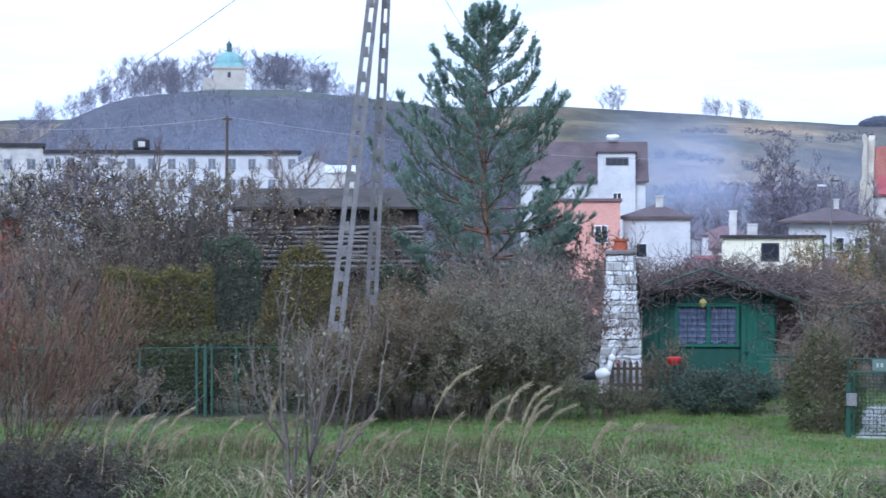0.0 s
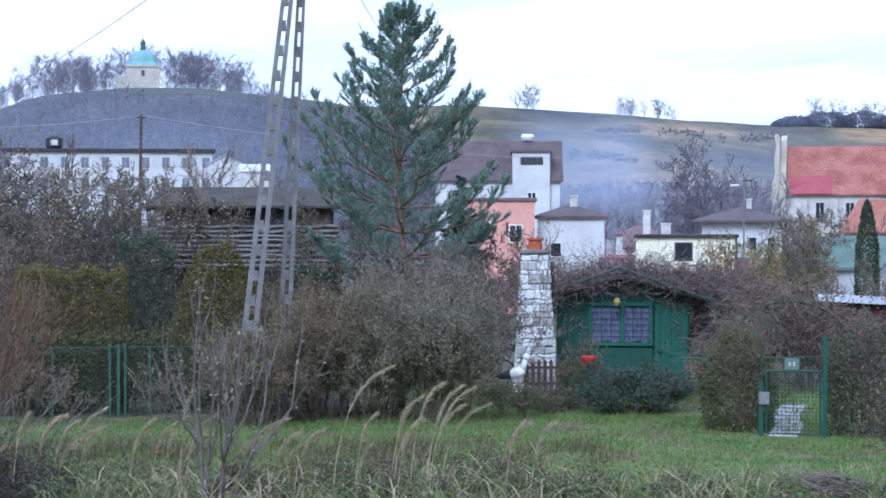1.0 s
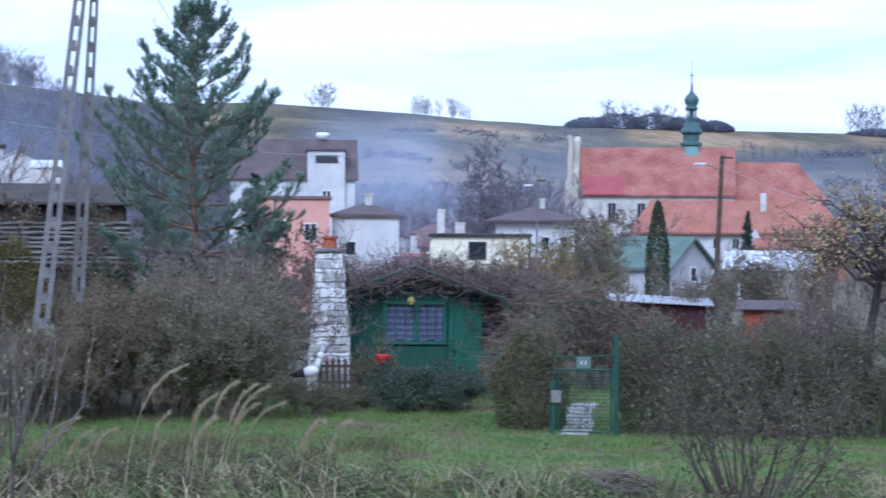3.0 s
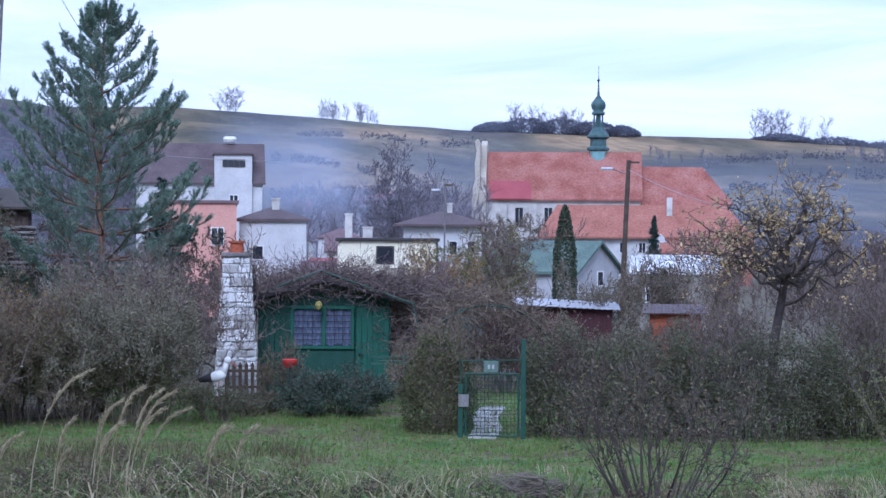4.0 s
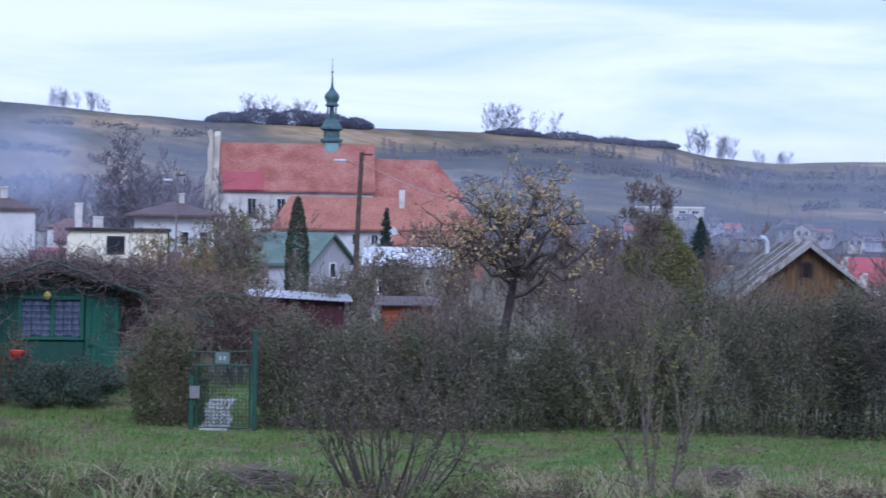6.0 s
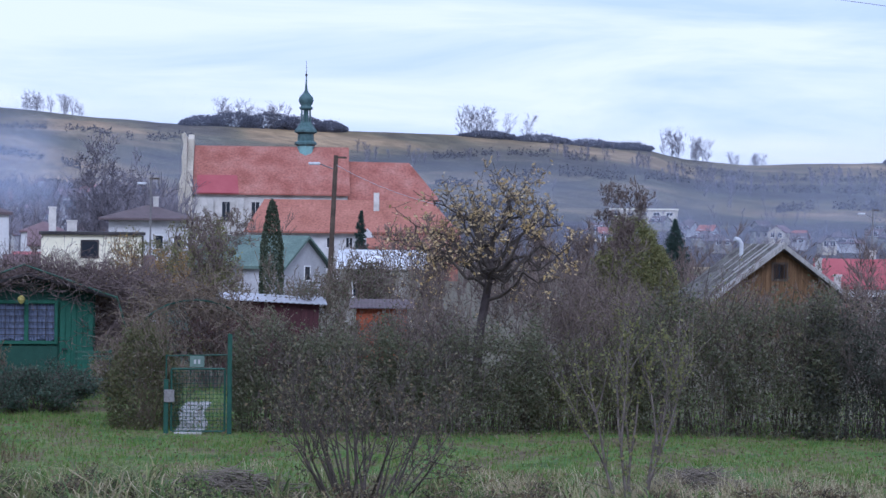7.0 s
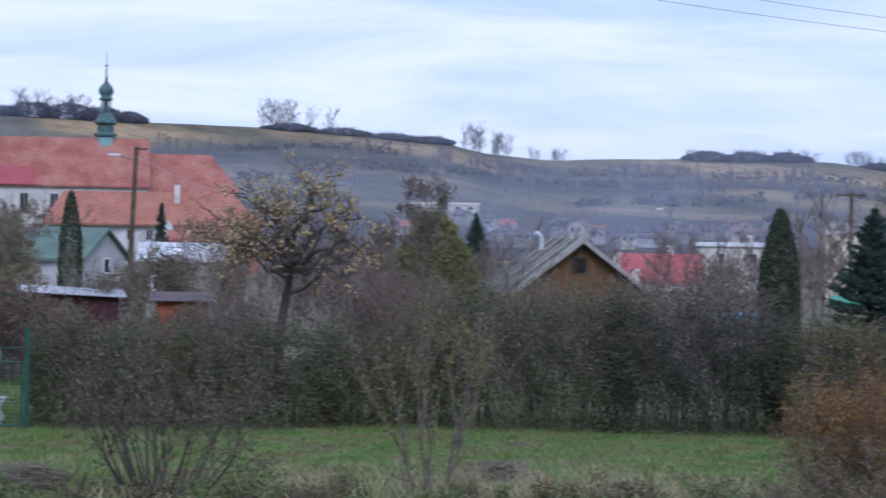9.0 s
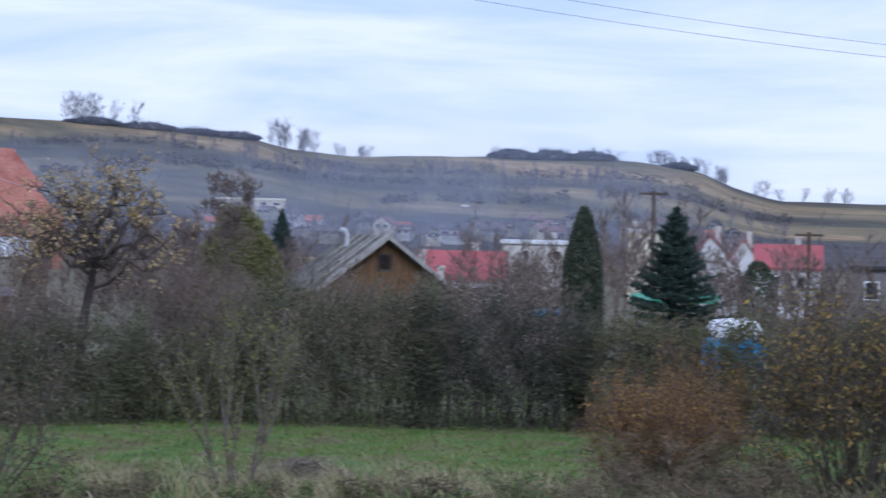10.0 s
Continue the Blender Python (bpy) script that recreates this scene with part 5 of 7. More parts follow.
dg = thing("double_gate_posts", M(-6.0, 47.9, 0), "pair of stout green gate posts in the fence", "gate")
for x, w in ((-0.20, 0.026), (-0.02, 0.034), (0.12, 0.024)):
    post(dg, x, 0, 1.52, "paint_teal", w)


def garden_path():
    ob = thing("garden_path", M(10.9, 43.0, 0.0), "path of pale concrete slabs leading through the gate", "path", kind="structure")
    rng = random.Random(3)
    for i in range(15):
        y = 0.15 + 0.5 * i
        xs = -0.12 + 0.012 * i + 0.06 * math.sin(i * 0.5) + rng.uniform(-0.012, 0.012)
        for k in range(2):
            bm = B()
            x = xs - 0.27 + 0.275 * k
            box(bm, x, x + 0.268, y, y + 0.49, -0.05, 0.045 + rng.uniform(0, 0.015), 0.012)
            s = part("paving_slab", bm, "slab", ob)


garden_path()


# ---- sheds behind ----
def wavy(bm, n, corner, wave):
    """A corrugated sheet: corner(a, side) gives its two long edges."""
    rows = []
    for k in range(n + 1):
        lift = Vector((0, 0, wave * (k % 2)))
        a, b = Vector(corner(k / n, 0)) + lift, Vector(corner(k / n, 1)) + lift
        rows.append([bm.verts.new(p) for p in (a, b, b - Vector((0, 0, 0.025)), a - Vector((0, 0, 0.025)))])
    for r, s in zip(rows, rows[1:]):
        for i in range(4):
            bm.faces.new((r[i], s[i], s[(i + 1) % 4], r[(i + 1) % 4]))
    bm.faces.new(rows[0])
    bm.faces.new(rows[-1][::-1])
    bmesh.ops.recalc_face_normals(bm, faces=bm.faces[:])
    return bm


def boarded_shed(name, az, d, w, dp, h, rise, wall, roof, label, turn=0.0, board=0.16, z=0.0):
    ob = thing(name, M(az, d, z, turn), label, "shed")
    bm = B()
    box(bm, -w / 2 + 0.03, w / 2 - 0.03, 0.03, dp, 0, h - 0.02)
    part("wall", bm, wall, ob)
    n = int(w / board)
    for i in range(n):
        bm = B()
        x = -w / 2 + w * i / n
        box(bm, x + 0.006, x + w / n - 0.006, 0.0, 0.029, 0.05, h - 0.03, 0.004)
        part("board", bm, wall, ob)
    bm = B()
    wavy(bm, 36, lambda t, s: (-w / 2 - 0.2 + (w + 0.4) * t, (dp + 0.1) if s else -0.25, h + (rise if s else 0)), 0.015)
    part("roof_sheet", bm, roof, ob)
    return ob


bs = boarded_shed("garden_shed", 12.75, 62, 2.6, 2.6, 1.92, 0.10, "burgundy", "metal_dull", "burgundy boarded shed under a light corrugated roof")
bs.rotation_euler.y += radians(2.5)
boarded_shed("garden_shed", 15.6, 66, 1.5, 1.6, 1.62, 0.2, "rust_red", "roof_brown", "rust-red boarded shed behind the hedge")
boarded_shed("garden_shed", -11.9, 66, 3.0, 2.2, 4.3, 0.3, "red_orange", "roof_brown", "tall orange-red shed behind bare shrubs")
boarded_shed("garden_shed", -8.05, 67, 0.75, 1.4, 3.55, 0.1, "red_orange", "roof_brown", "small orange-red privy behind a bare tree")
boarded_shed("garden_shed", -6.75, 67.5, 1.9, 2.2, 3.5, 0.25, "plaster_grey", "metal_white", "pale grey shed behind a bare tree")
wp = thing("water_tank", M(9.75, 56, 0), "pale upright plastic water tank beside the arch", "tank")
bm = B()
lathe(bm, [(0.16, 0), (0.17, 0.1), (0.17, 1.7), (0.12, 1.78), (0.05, 1.8)], 14)
part("barrel", bm, "paint_white", wp, smooth=True)
gp = thing("garden_screen", M(10.35, 58, 0), "dull green metal garden screen in a frame", "screen")
bm = B()
box(bm, -0.42, 0.42, 0, 0.03, 0.5, 1.95)
part("panel", bm, "roof_green", gp)
for x in (-0.44, 0.44):
    post(gp, x, 0, 2.0, "paint_teal", 0.025)


def old_hut():
    """Long hut with a lower roof of old sheets in courses and a taller part behind."""
    ob = thing("old_hut", M(-3.35, 62, 0), "long weathered hut with a low slatted roof and a loft gap coloured dark", "hut")
    bm = B()
    prism(bm, [(-4.2, 0), (3.1, 0), (3.1, 2.82), (-4.2, 2.82)], 0.5, 4.0)
    part("wall", bm, "wood_dark", ob)
    rows = 9
    for i in range(rows):
        t0, t1 = i / rows, (i + 1) / rows
        y0, y1, z0, z1 = 2.7 * t0, 2.7 * t1 + 0.06, 2.84 + 1.2 * t0, 2.84 + 1.2 * t1
        xl0, xl1 = -4.55 + 3.0 * t0, -4.55 + 3.0 * t1
        bm = B()
        wavy(bm, 46, lambda t, s: (xl1 + (3.2 - xl1) * t, y1, z1) if s else (xl0 + (3.2 - xl0) * t, y0, z0 + 0.03), 0.016)
        # Near-black courses put the shadow between the pale edges into the colour.
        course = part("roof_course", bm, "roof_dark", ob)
        bm = B()
        n = 14
        rows4 = []
        for k in range(n + 1):
            x, sag = xl0 + (3.2 - xl0) * k / n, 0.02 * math.sin(k * 1.7 + i * 2.1) + 0.012 * math.sin(k * 3.9 + i)
            rows4.append([bm.verts.new((x, y0 + dy, z0 + dz + sag)) for dy, dz in ((-0.03, 0.05), (-0.03, 0.085), (0.10, 0.125), (0.10, 0.09))])
        for p, q in zip(rows4, rows4[1:]):
            for k in range(4):
                bm.faces.new((p[k], q[k], q[(k + 1) % 4], p[(k + 1) % 4]))
        bmesh.ops.recalc_face_normals(bm, faces=bm.faces[:])
        part("batten", bm, "wood_old", course, "pale weathered batten")
    # A closed near-black box stands for the shade inside the loft gap.
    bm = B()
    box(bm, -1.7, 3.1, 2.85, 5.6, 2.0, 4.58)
    part("loft", bm, "roof_dark", ob, "solid loft box coloured dark for its shaded gap")
    for x0, x1 in ((-1.55, -0.45), (-0.4, 0.55), (2.0, 3.0)):
        bm = B()
        box(bm, x0, x1, 2.76, 2.83, 4.02, 4.5)
        part("panel", bm, "wood_dark", ob, "grey-brown weathered panel")
    bm = B()
    slab_between(bm, (-2.35, 2.4, 4.58), (3.4, 2.4, 4.58), (3.4, 4.5, 5.14), (-1.7, 4.5, 5.14), 0.07)
    slab_between(bm, (-1.7, 4.5, 5.14), (3.4, 4.5, 5.14), (3.4, 6.4, 4.55), (-2.35, 6.4, 4.55), 0.07)
    part("loft_roof", bm, "asbestos", ob)


old_hut()


# ---- concrete poles ----
def lattice_leg(name, parent, p, q, w0, w1):
    """A tapering concrete leg: two flanges and the webs between them."""
    p, q = Vector(p), Vector(q)
    bm = B()
    for sg in (-1, 1):
        rings = []
        for c, w in ((p, w0), (q, w1)):
            s = w * 0.34
            off = Vector((sg * (w / 2 - s / 2), 0, 0))
            rings.append([bm.verts.new(c + off + Vector((dx * s / 2, dy * 0.09, 0))) for dx, dy in ((-1, -1), (1, -1), (1, 1), (-1, 1))])
        for k in range(4):
            bm.faces.new((rings[0][k], rings[0][(k + 1) % 4], rings[1][(k + 1) % 4], rings[1][k]))
        bm.faces.new(rings[1])
    leg = part(name, bm, "concrete", parent)
    n = 20
    for i in range(n):
        t = (i + 0.5) / n
        m, w = p.lerp(q, t), w0 + (w1 - w0) * t
        s = w * 0.32
        bm = B()
        box(bm, m.x - w / 2 + s, m.x + w / 2 - s, m.y - 0.075, m.y + 0.075, m.z, m.z + 0.22, 0.01)
        part("web", bm, "concrete", leg)
    return leg


pole = thing("power_pole", M(-2.3, 47, 0), "grey concrete lattice power pole with two leaning legs", "pole")
lattice_leg("leg", pole, (-0.56, -0.1, 0), (0.62, 0.25, 10.4), 0.36, 0.24)
lattice_leg("leg", pole, (0.28, 0.9, 0), (0.80, 0.3, 10.4), 0.31, 0.16)
bm = B()
box(bm, -0.7, 1.9, 0.2, 0.34, 10.4, 10.55, 0.01)
part("crossarm", bm, "concrete", pole)


def cable(name, pts, label, r=0.008, sag=0.0, group="overhead wires"):
    a, b = Vector(pts[0]), Vector(pts[1])
    cu = bpy.data.curves.new(name, "CURVE")
    cu.dimensions, cu.bevel_depth, cu.bevel_resolution = "3D", r, 1
    sp = cu.splines.new("POLY")
    n = 24
    sp.points.add(n)
    for i in range(n + 1):
        t = i / n
        p = a.lerp(b, t) - Vector((0, 0, sag * 4 * t * (1 - t)))
        sp.points[i].co = (*p, 1)
    cu.materials.append(MAT["wire"])
    tagged(new(name, cu), label, "wire", group)


def at(az, el, d):
    return P(az, d, up(el, d))


cable("overhead_wire", (at(-5.0, 5.9, 46), at(-11.5, 2.0, 60)), "thin overhead wire running from the pole", 0.009, 0.25)
cable("overhead_wire", (at(-1.2, 8.5, 46), at(-11.5, 9.0, 60)), "thin overhead wire running from the pole", 0.008, 0.2)
cable("overhead_wire", (at(-1.5, 8.5, 47), at(1.6, 3.4, 70)), "thin overhead wire passing behind the pine", 0.009, 0.2)
cable("overhead_wire", (at(26.5, 5.85, 55), at(39.5, 4.25, 60)), "thin overhead wire crossing the sky", 0.008, 0.12)
cable("overhead_wire", (at(28.5, 5.95, 56), at(39.5, 4.55, 62)), "thin overhead wire crossing the sky", 0.008, 0.10)
cable("overhead_wire", (at(-12, 2.55, 200), at(-5.41, 2.78, 150)), "thin wire of the wooden pole", 0.016, 0.6)
cable("overhead_wire", (at(-5.41, 2.78, 150), at(5.5, 1.7, 200)), "thin wire of the wooden pole", 0.016, 0.6)
cable("overhead_wire", (at(14.4, 1.55, 115), at(18.5, 0.3, 90)), "thin wire of the street lamp pole", 0.012, 0.4)


def street_lamp(az, d, el_top, arm, label, wood=True, z=0.0, lean=0.0):
    ob = thing("street_lamp", M(az, d, z), label, "lamp")
    h = up(el_top, d) - z
    bm = B()
    rod(bm, (-lean, 0, 0), (0, 0, h), 0.15 if wood else 0.08, 0.11 if wood else 0.05)
    part("post", bm, "wood_dark" if wood else "concrete", ob)
    bm = B()
    rod(bm, (0, 0, h - 0.75), (arm, 0, h - 0.45), 0.03)
    part("arm", bm, "concrete", ob)
    bm = B()
    s = 1 if arm > 0 else -1
    box(bm, arm, arm + s * 0.6, -0.12, 0.12, h - 0.5, h - 0.36, 0.03)
    part("lamp_head", bm, "metal_white", ob)
    bm = B()
    box(bm, -0.1, 0.55, -0.04, 0.04, h - 0.16, h - 0.06)
    part("crossarm", bm, "wood_dark", ob)
    return ob


boarded_shed("garden_shed", 26.7, 66, 1.9, 1.6, 1.45, 0.06, "wood_dark", "roof_dark", "low dark boarded shed behind the hedge")
street_lamp(14.4, 115, 1.79, -0.8, "leaning wooden street lamp pole with one arm", True, -1.0, 0.35)
street_lamp(9.75, 150, 1.18, -0.3, "thin street lamp among the houses", False, LOW)
wpole = thing("utility_pole", M(-5.45, 150, LOW), "slender dark wooden utility pole", "pole")
bm = B()
rod(bm, (-0.2, 0, 0), (0, 0, up(2.81, 150) - LOW), 0.13, 0.09)
part("post", bm, "wood_dark", wpole)
bm = B()
box(bm, -0.3, 0.3, -0.05, 0.05, up(2.7, 150) - LOW, up(2.75, 150) - LOW)
part("crossarm", bm, "wood_dark", wpole)
street_lamp(27.9, 190, 0.58, -0.6, "thin street lamp above the valley roofs", False, LOW)
for az, el in ((32.4, 0.95), (36.3, 0.0)):
    up_ = thing("utility_pole", M(az, 160, LOW), "utility pole with a short crossarm", "pole")
    h = up(el, 160) - LOW
    bm = B()
    rod(bm, (0, 0, 0), (0, 0, h), 0.16, 0.12)
    part("post", bm, "wood_dark", up_)
    bm = B()
    box(bm, -1.0, 1.0, -0.06, 0.06, h - 0.3, h - 0.15)
    part("crossarm", bm, "wood_dark", up_)

# ---- things at the far garden end ----
tp = thing("covered_pile", M(34.5, 57, 0), "pile under a crumpled blue and white tarpaulin", "tarpaulin")
for nm, mt, z0, z1, w, y0 in (("blue_sheet", "tarp_blue", 0.35, 1.45, 1.5, 0.0), ("white_sheet", "tarp_white", 1.2, 1.78, 1.25, -0.02)):
    bm = B()
    bmesh.ops.create_icosphere(bm, subdivisions=4, radius=1.0)
    for vtx in bm.verts:
        c = vtx.co
        k = 1 + 0.22 * noise.noise(c * 2.3 + Vector((z0, 0, 0))) + 0.07 * noise.noise(c * 7)
        sgn = lambda q, e: math.copysign(abs(q) ** e, q)
        vtx.co = Vector((sgn(c.x, 0.6) * w / 2 * k, y0 + sgn(c.y, 0.6) * 0.7 * k, (z0 + z1) / 2 + sgn(c.z, 0.7) * (z1 - z0) / 2 * k))
    part(nm, bm, mt, tp)
bm = B()
box(bm, -0.6, 0.6, -0.5, 0.5, 0, 0.6, 0.02)
part("crate", bm, "wood_grey", tp)
aw = thing("greenhouse_roof", M(33.0, 78, 0), "bright green sheet roof of a low garden shelter", "shelter")
bm = B()
slab_between(bm, (-1.5, 0, 1.52), (1.5, 0, 1.52), (1.5, 1.5, 1.72), (-1.5, 1.5, 1.72), 0.06)
part("roof", bm, "plastic_green", aw)
for x in (-1.4, 1.4):
    for y in (0.15, 1.4):
        post(aw, x, 0, 1.45 + 0.13 * y, "wood_grey", 0.04, y)
bt = thing("covered_pile", M(29.6, 74, 0), "low stack under a dark blue sheet", "tarpaulin")
bm = B()
slab_between(bm, (-1.2, 0, 1.15), (1.2, 0, 1.2), (1.2, 1, 1.28), (-1.2, 1, 1.22), 0.1)
part("sheet", bm, "tarp_blue", bt)
bm = B()
box(bm, -1.1, 1.1, 0.1, 0.9, 0, 1.08, 0.02)
part("stack", bm, "wood_grey", bt)


# ---- trees and bushes ----
def pine_tree():
    rng = np.random.default_rng(17)
    d = 56
    H = up(5.5, d) + 0.1
    ob = thing("pine_tree", M(1.05, d, 0), "tall blue-green pine with upswept shoots and a reddish trunk", "tree")
    trunk = []
    n = 16
    prev = np.array([0.0, 0, 0])
    axis = [prev]
    for i in range(n):
        q = np.array([0.12 * math.sin(i * 0.5) * (1 - i / n) + 0.006 * i, 0.08 * math.cos(i * 0.7) * (1 - i / n), H * (i + 1) / n])
        trunk.append((*prev, *q, 0.13 * (1 - i / n) + 0.015, 0.13 * (1 - (i + 1) / n) + 0.015))
        prev = q
        axis.append(q)
    axis = np.array(axis)
    limbs, shoots = [], []
    whorls = 12
    for w in range(whorls):
        z = 2.5 + (H - 3.1) * (w / (whorls - 1)) ** 0.92
        c = np.array([np.interp(z, axis[:, 2], axis[:, 0]), np.interp(z, axis[:, 2], axis[:, 1]), z])
        t = max(0.0, (z - 3.0) / (H - 3.0))
        R = 3.35 * (1 - t) ** 0.62 * (0.72 + 0.28 * min(1, t * 4 + 0.2)) * (1 - 0.55 * max(0.0, t - 0.4) / 0.6) + 0.16
        k = 6 if t < 0.55 else 5 if t < 0.75 else 4
        a0 = rng.uniform(0, 6.28)
        for j in range(k):
            a = a0 + 2 * math.pi * j / k + rng.normal(0, 0.18)
            L = R * rng.uniform(0.72, 1.12)
            p = c.copy()
            dr = np.array([math.cos(a), math.sin(a), 0.05 + 0.55 * t])
            steps = 7
            for s in range(steps):
                dr = unit(dr + np.array([0, 0, 0.03 + 0.035 * s]) + rng.normal(0, 0.07, 3))
                q = p + dr * L / steps
                limbs.append((*p, *q, 0.035 * (1 - s / steps) * (1.2 - t) + 0.006, 0.035 * (1 - (s + 1) / steps) * (1.2 - t) + 0.005))
                if s >= 1:
                    for side in (-1, 1, -1, 1)[: 2 + (s > 2) + (t < 0.5)]:
                        sd = unit(np.cross(dr, [0, 0, 1.0]) * side * rng.uniform(0.5, 1.0) + dr * rng.uniform(0.5, 0.9) + np.array([0, 0, rng.uniform(-0.1, 0.8)]))
                        l = 0.34 + 0.55 * L / 2.4 * rng.uniform(0.5, 1.0) * (1 - s / (steps + 2))
                        m = q + sd * l * 0.5
                        e = m + unit(sd + np.array([0, 0, 0.55])) * l * 0.5
                        shoots.append((*q, *m, 0.007, 0.006))
                        shoots.append((*m, *e, 0.006, 0.005))
                        for s2 in (-1, 1):
                            if l > 0.34:
                                s3 = unit(sd + np.cross(sd, [0, 0, 1.0]) * s2 * 0.8 + np.array([0, 0, 0.4]))
                                shoots.append((*m, *(m + s3 * l * 0.45), 0.005, 0.004))
                p = q
            e = p + unit(dr + np.array([0, 0, 0.8])) * rng.uniform(0.35, 0.6)
            shoots.append((*p, *e, 0.007, 0.005))
    shoots.append((*axis[-2], *axis[-1], 0.012, 0.006))
    for a in (0.4, 2.5, 4.6):
        q = axis[-1] - np.array([0, 0, 0.42])
        shoots.append((*q, *(q + np.array([0.14 * math.cos(a), 0.14 * math.sin(a), 0.36])), 0.008, 0.005))
    v, f = tubes(trunk)
    raw("trunk", v, f, "pine_bark", ob)
    v, f = wood_mesh(limbs + shoots, 0.006)
    raw("branchwork", v, f, "pine_bark", ob)
    S = np.array(shoots)
    per = 44
    i = np.repeat(np.arange(len(S)), per)
    t = rng.uniform(0.1, 1.05, (len(i), 1))
    base = S[i, :3] * (1 - t) + S[i, 3:6] * t
    ax = unit(S[i, 3:6] - S[i, :3])
    out = unit(np.cross(ax, rng.normal(0, 1, (len(i), 3))))
    tip = base + unit(out * 0.85 + ax * 0.75) * rng.uniform(0.05, 0.09, (len(i), 1))
    side = unit(np.cross(tip - base, rng.normal(0, 1, (len(i), 3)))) * 0.0075
    vs = np.stack([base - side, base + side, tip], 1).reshape(-1, 3)
    raw("foliage", vs, np.arange(len(vs)).reshape(-1, 3), "needles_pine", ob)


pine_tree()


def spruce(name, az, d, top, w, label, seed, z=0.0, mat="needles_spruce", dense=1.0, bare=0.15):
    """Tiers of drooping boughs, thick with short needles."""
    rng = np.random.default_rng(seed)
    ob = thing(name, M(az, d, z), label, "tree")
    H = top - z
    bm = B()
    rod(bm, (0, 0, -0.1), (0, 0, H), 0.02 * H, 0.008, 8)
    part("trunk", bm, "bark_dark", ob)
    segs = []
    tiers = int(20 + H * 2.2)
    for i in range(tiers):
        t = bare + (0.985 - bare) * i / (tiers - 1)
        R = w / 2 * ((1 - t) / (1 - bare)) ** 0.9 + 0.05
        k = 8
        a0 = rng.uniform(0, 6.28)
        for j in range(k):
            a = a0 + 2 * math.pi * j / k + rng.normal(0, 0.15)
            L = R * rng.uniform(0.55, 1.15)
            p = np.array([0, 0, (t + rng.uniform(-0.02, 0.02)) * H])
            dr = np.array([math.cos(a), math.sin(a), -0.05 + 0.5 * t])
            for s in range(4):
                dr = unit(dr + np.array([0, 0, -0.10 + 0.09 * s]))
                q = p + dr * L / 4
                segs.append((*p, *q, 0.01, 0.006))
                for side in (-1, 1):
                    if s > 0:
                        sd = unit(np.cross(dr, [0, 0, 1.0]) * side + dr * 0.8)
                        segs.append((*q, *(q + sd * L * 0.3), 0.006, 0.004))
                p = q
    S = np.array(segs)
    v, f = wood_mesh(S, 0.004)
    raw("branchwork", v, f, "bark_dark", ob)
    ln = np.linalg.norm(S[:, 3:6] - S[:, :3], axis=1)
    cnt = np.maximum(4, (ln * 120 * dense)).astype(int)
    i = np.repeat(np.arange(len(S)), cnt)
    t = rng.uniform(0, 1.05, (len(i), 1))
    base = S[i, :3] * (1 - t) + S[i, 3:6] * t
    ax = unit(S[i, 3:6] - S[i, :3])
    out = unit(np.cross(ax, rng.normal(0, 1, (len(i), 3))))
    tip = base + unit(out + ax * 0.5) * rng.uniform(0.04, 0.09, (len(i), 1)) * (1 + d / 120)
    side = unit(np.cross(tip - base, rng.normal(0, 1, (len(i), 3)))) * 0.011 * (1 + d / 120)
    vs = np.stack([base - side, base + side, tip], 1).reshape(-1, 3)
    raw("foliage", vs, np.arange(len(vs)).reshape(-1, 3), mat, ob)
    return ob


spruce("spruce_tree", 2.62, 60, up(1.2, 60), 2.3, "dark green spruce half hidden behind the pine", 41, 0, "needles_spruce", 1.0, 0.1)
spruce("spruce_tree", 32.98, 66, up(0.55, 66), 3.2, "dense blue-green spruce behind the hedge", 42, 0, "needles_spruce", 1.1, 0.05)
spruce("spruce_tree", 15.05, 150, up(0.35, 150), 2.0, "small dark spruce before the monastery wing", 43, -2.6, "needles_spruce", 0.5, 0.1)
spruce("spruce_tree", 23.0, 300, up(0.25, 300), 5.0, "small dark spruce down in the valley", 44, -3.5, "needles_spruce", 0.25, 0.1)
leaf_body("thuja_tree", 12.8, 105, "dark green columnar thuja", 51, 1.25, 1.2, up(0.6, 105) + 1.2, "thuja_green", 16000, 0.10, -1.2, "column", 0.06, "tree", stalks=6)
leaf_body("thuja_tree", 30.66, 64, "tall dark green columnar thuja", 52, 1.3, 1.2, up(0.42, 64), "thuja_green", 40000, 0.07, 0, "column", 0.05, "tree", "stem_dark", stalks=8)
leaf_body("thuja_tree", 35.07, 95, "squat dark green conifer", 53, 1.7, 1.6, up(-0.8, 95), "thuja_green", 12000, 0.09, 0, "dome", 0.06, "tree", stalks=6)
leaf_body("thuja_hedge", -7.2, 49.6, "clipped olive thuja hedge behind the fence", 54, 2.3, 1.3, 2.9, "thuja_olive", 34000, 0.06, 0, "block", 0.12, "hedge", "stem_dark", stalks=20)
leaf_body("thuja_tree", -5.35, 53, "dark green clipped thuja", 55, 1.25, 1.2, 3.45, "thuja_green", 20000, 0.06, 0, "block", 0.14, "hedge", "stem_dark", stalks=8)
leaf_body("thuja_tree", -3.55, 50, "rounded olive-yellow thuja bush", 56, 2.1, 1.6, up(-0.62, 50), "thuja_olive", 22000, 0.06, 0, "dome", 0.10, "bush", stalks=8)
leaf_body("thuja_tree", -1.2, 55, "dark green thuja behind the pole", 57, 2.2, 1.3, 2.9, "thuja_green", 14000, 0.07, 0, "dome", 0.10, "bush", stalks=8)
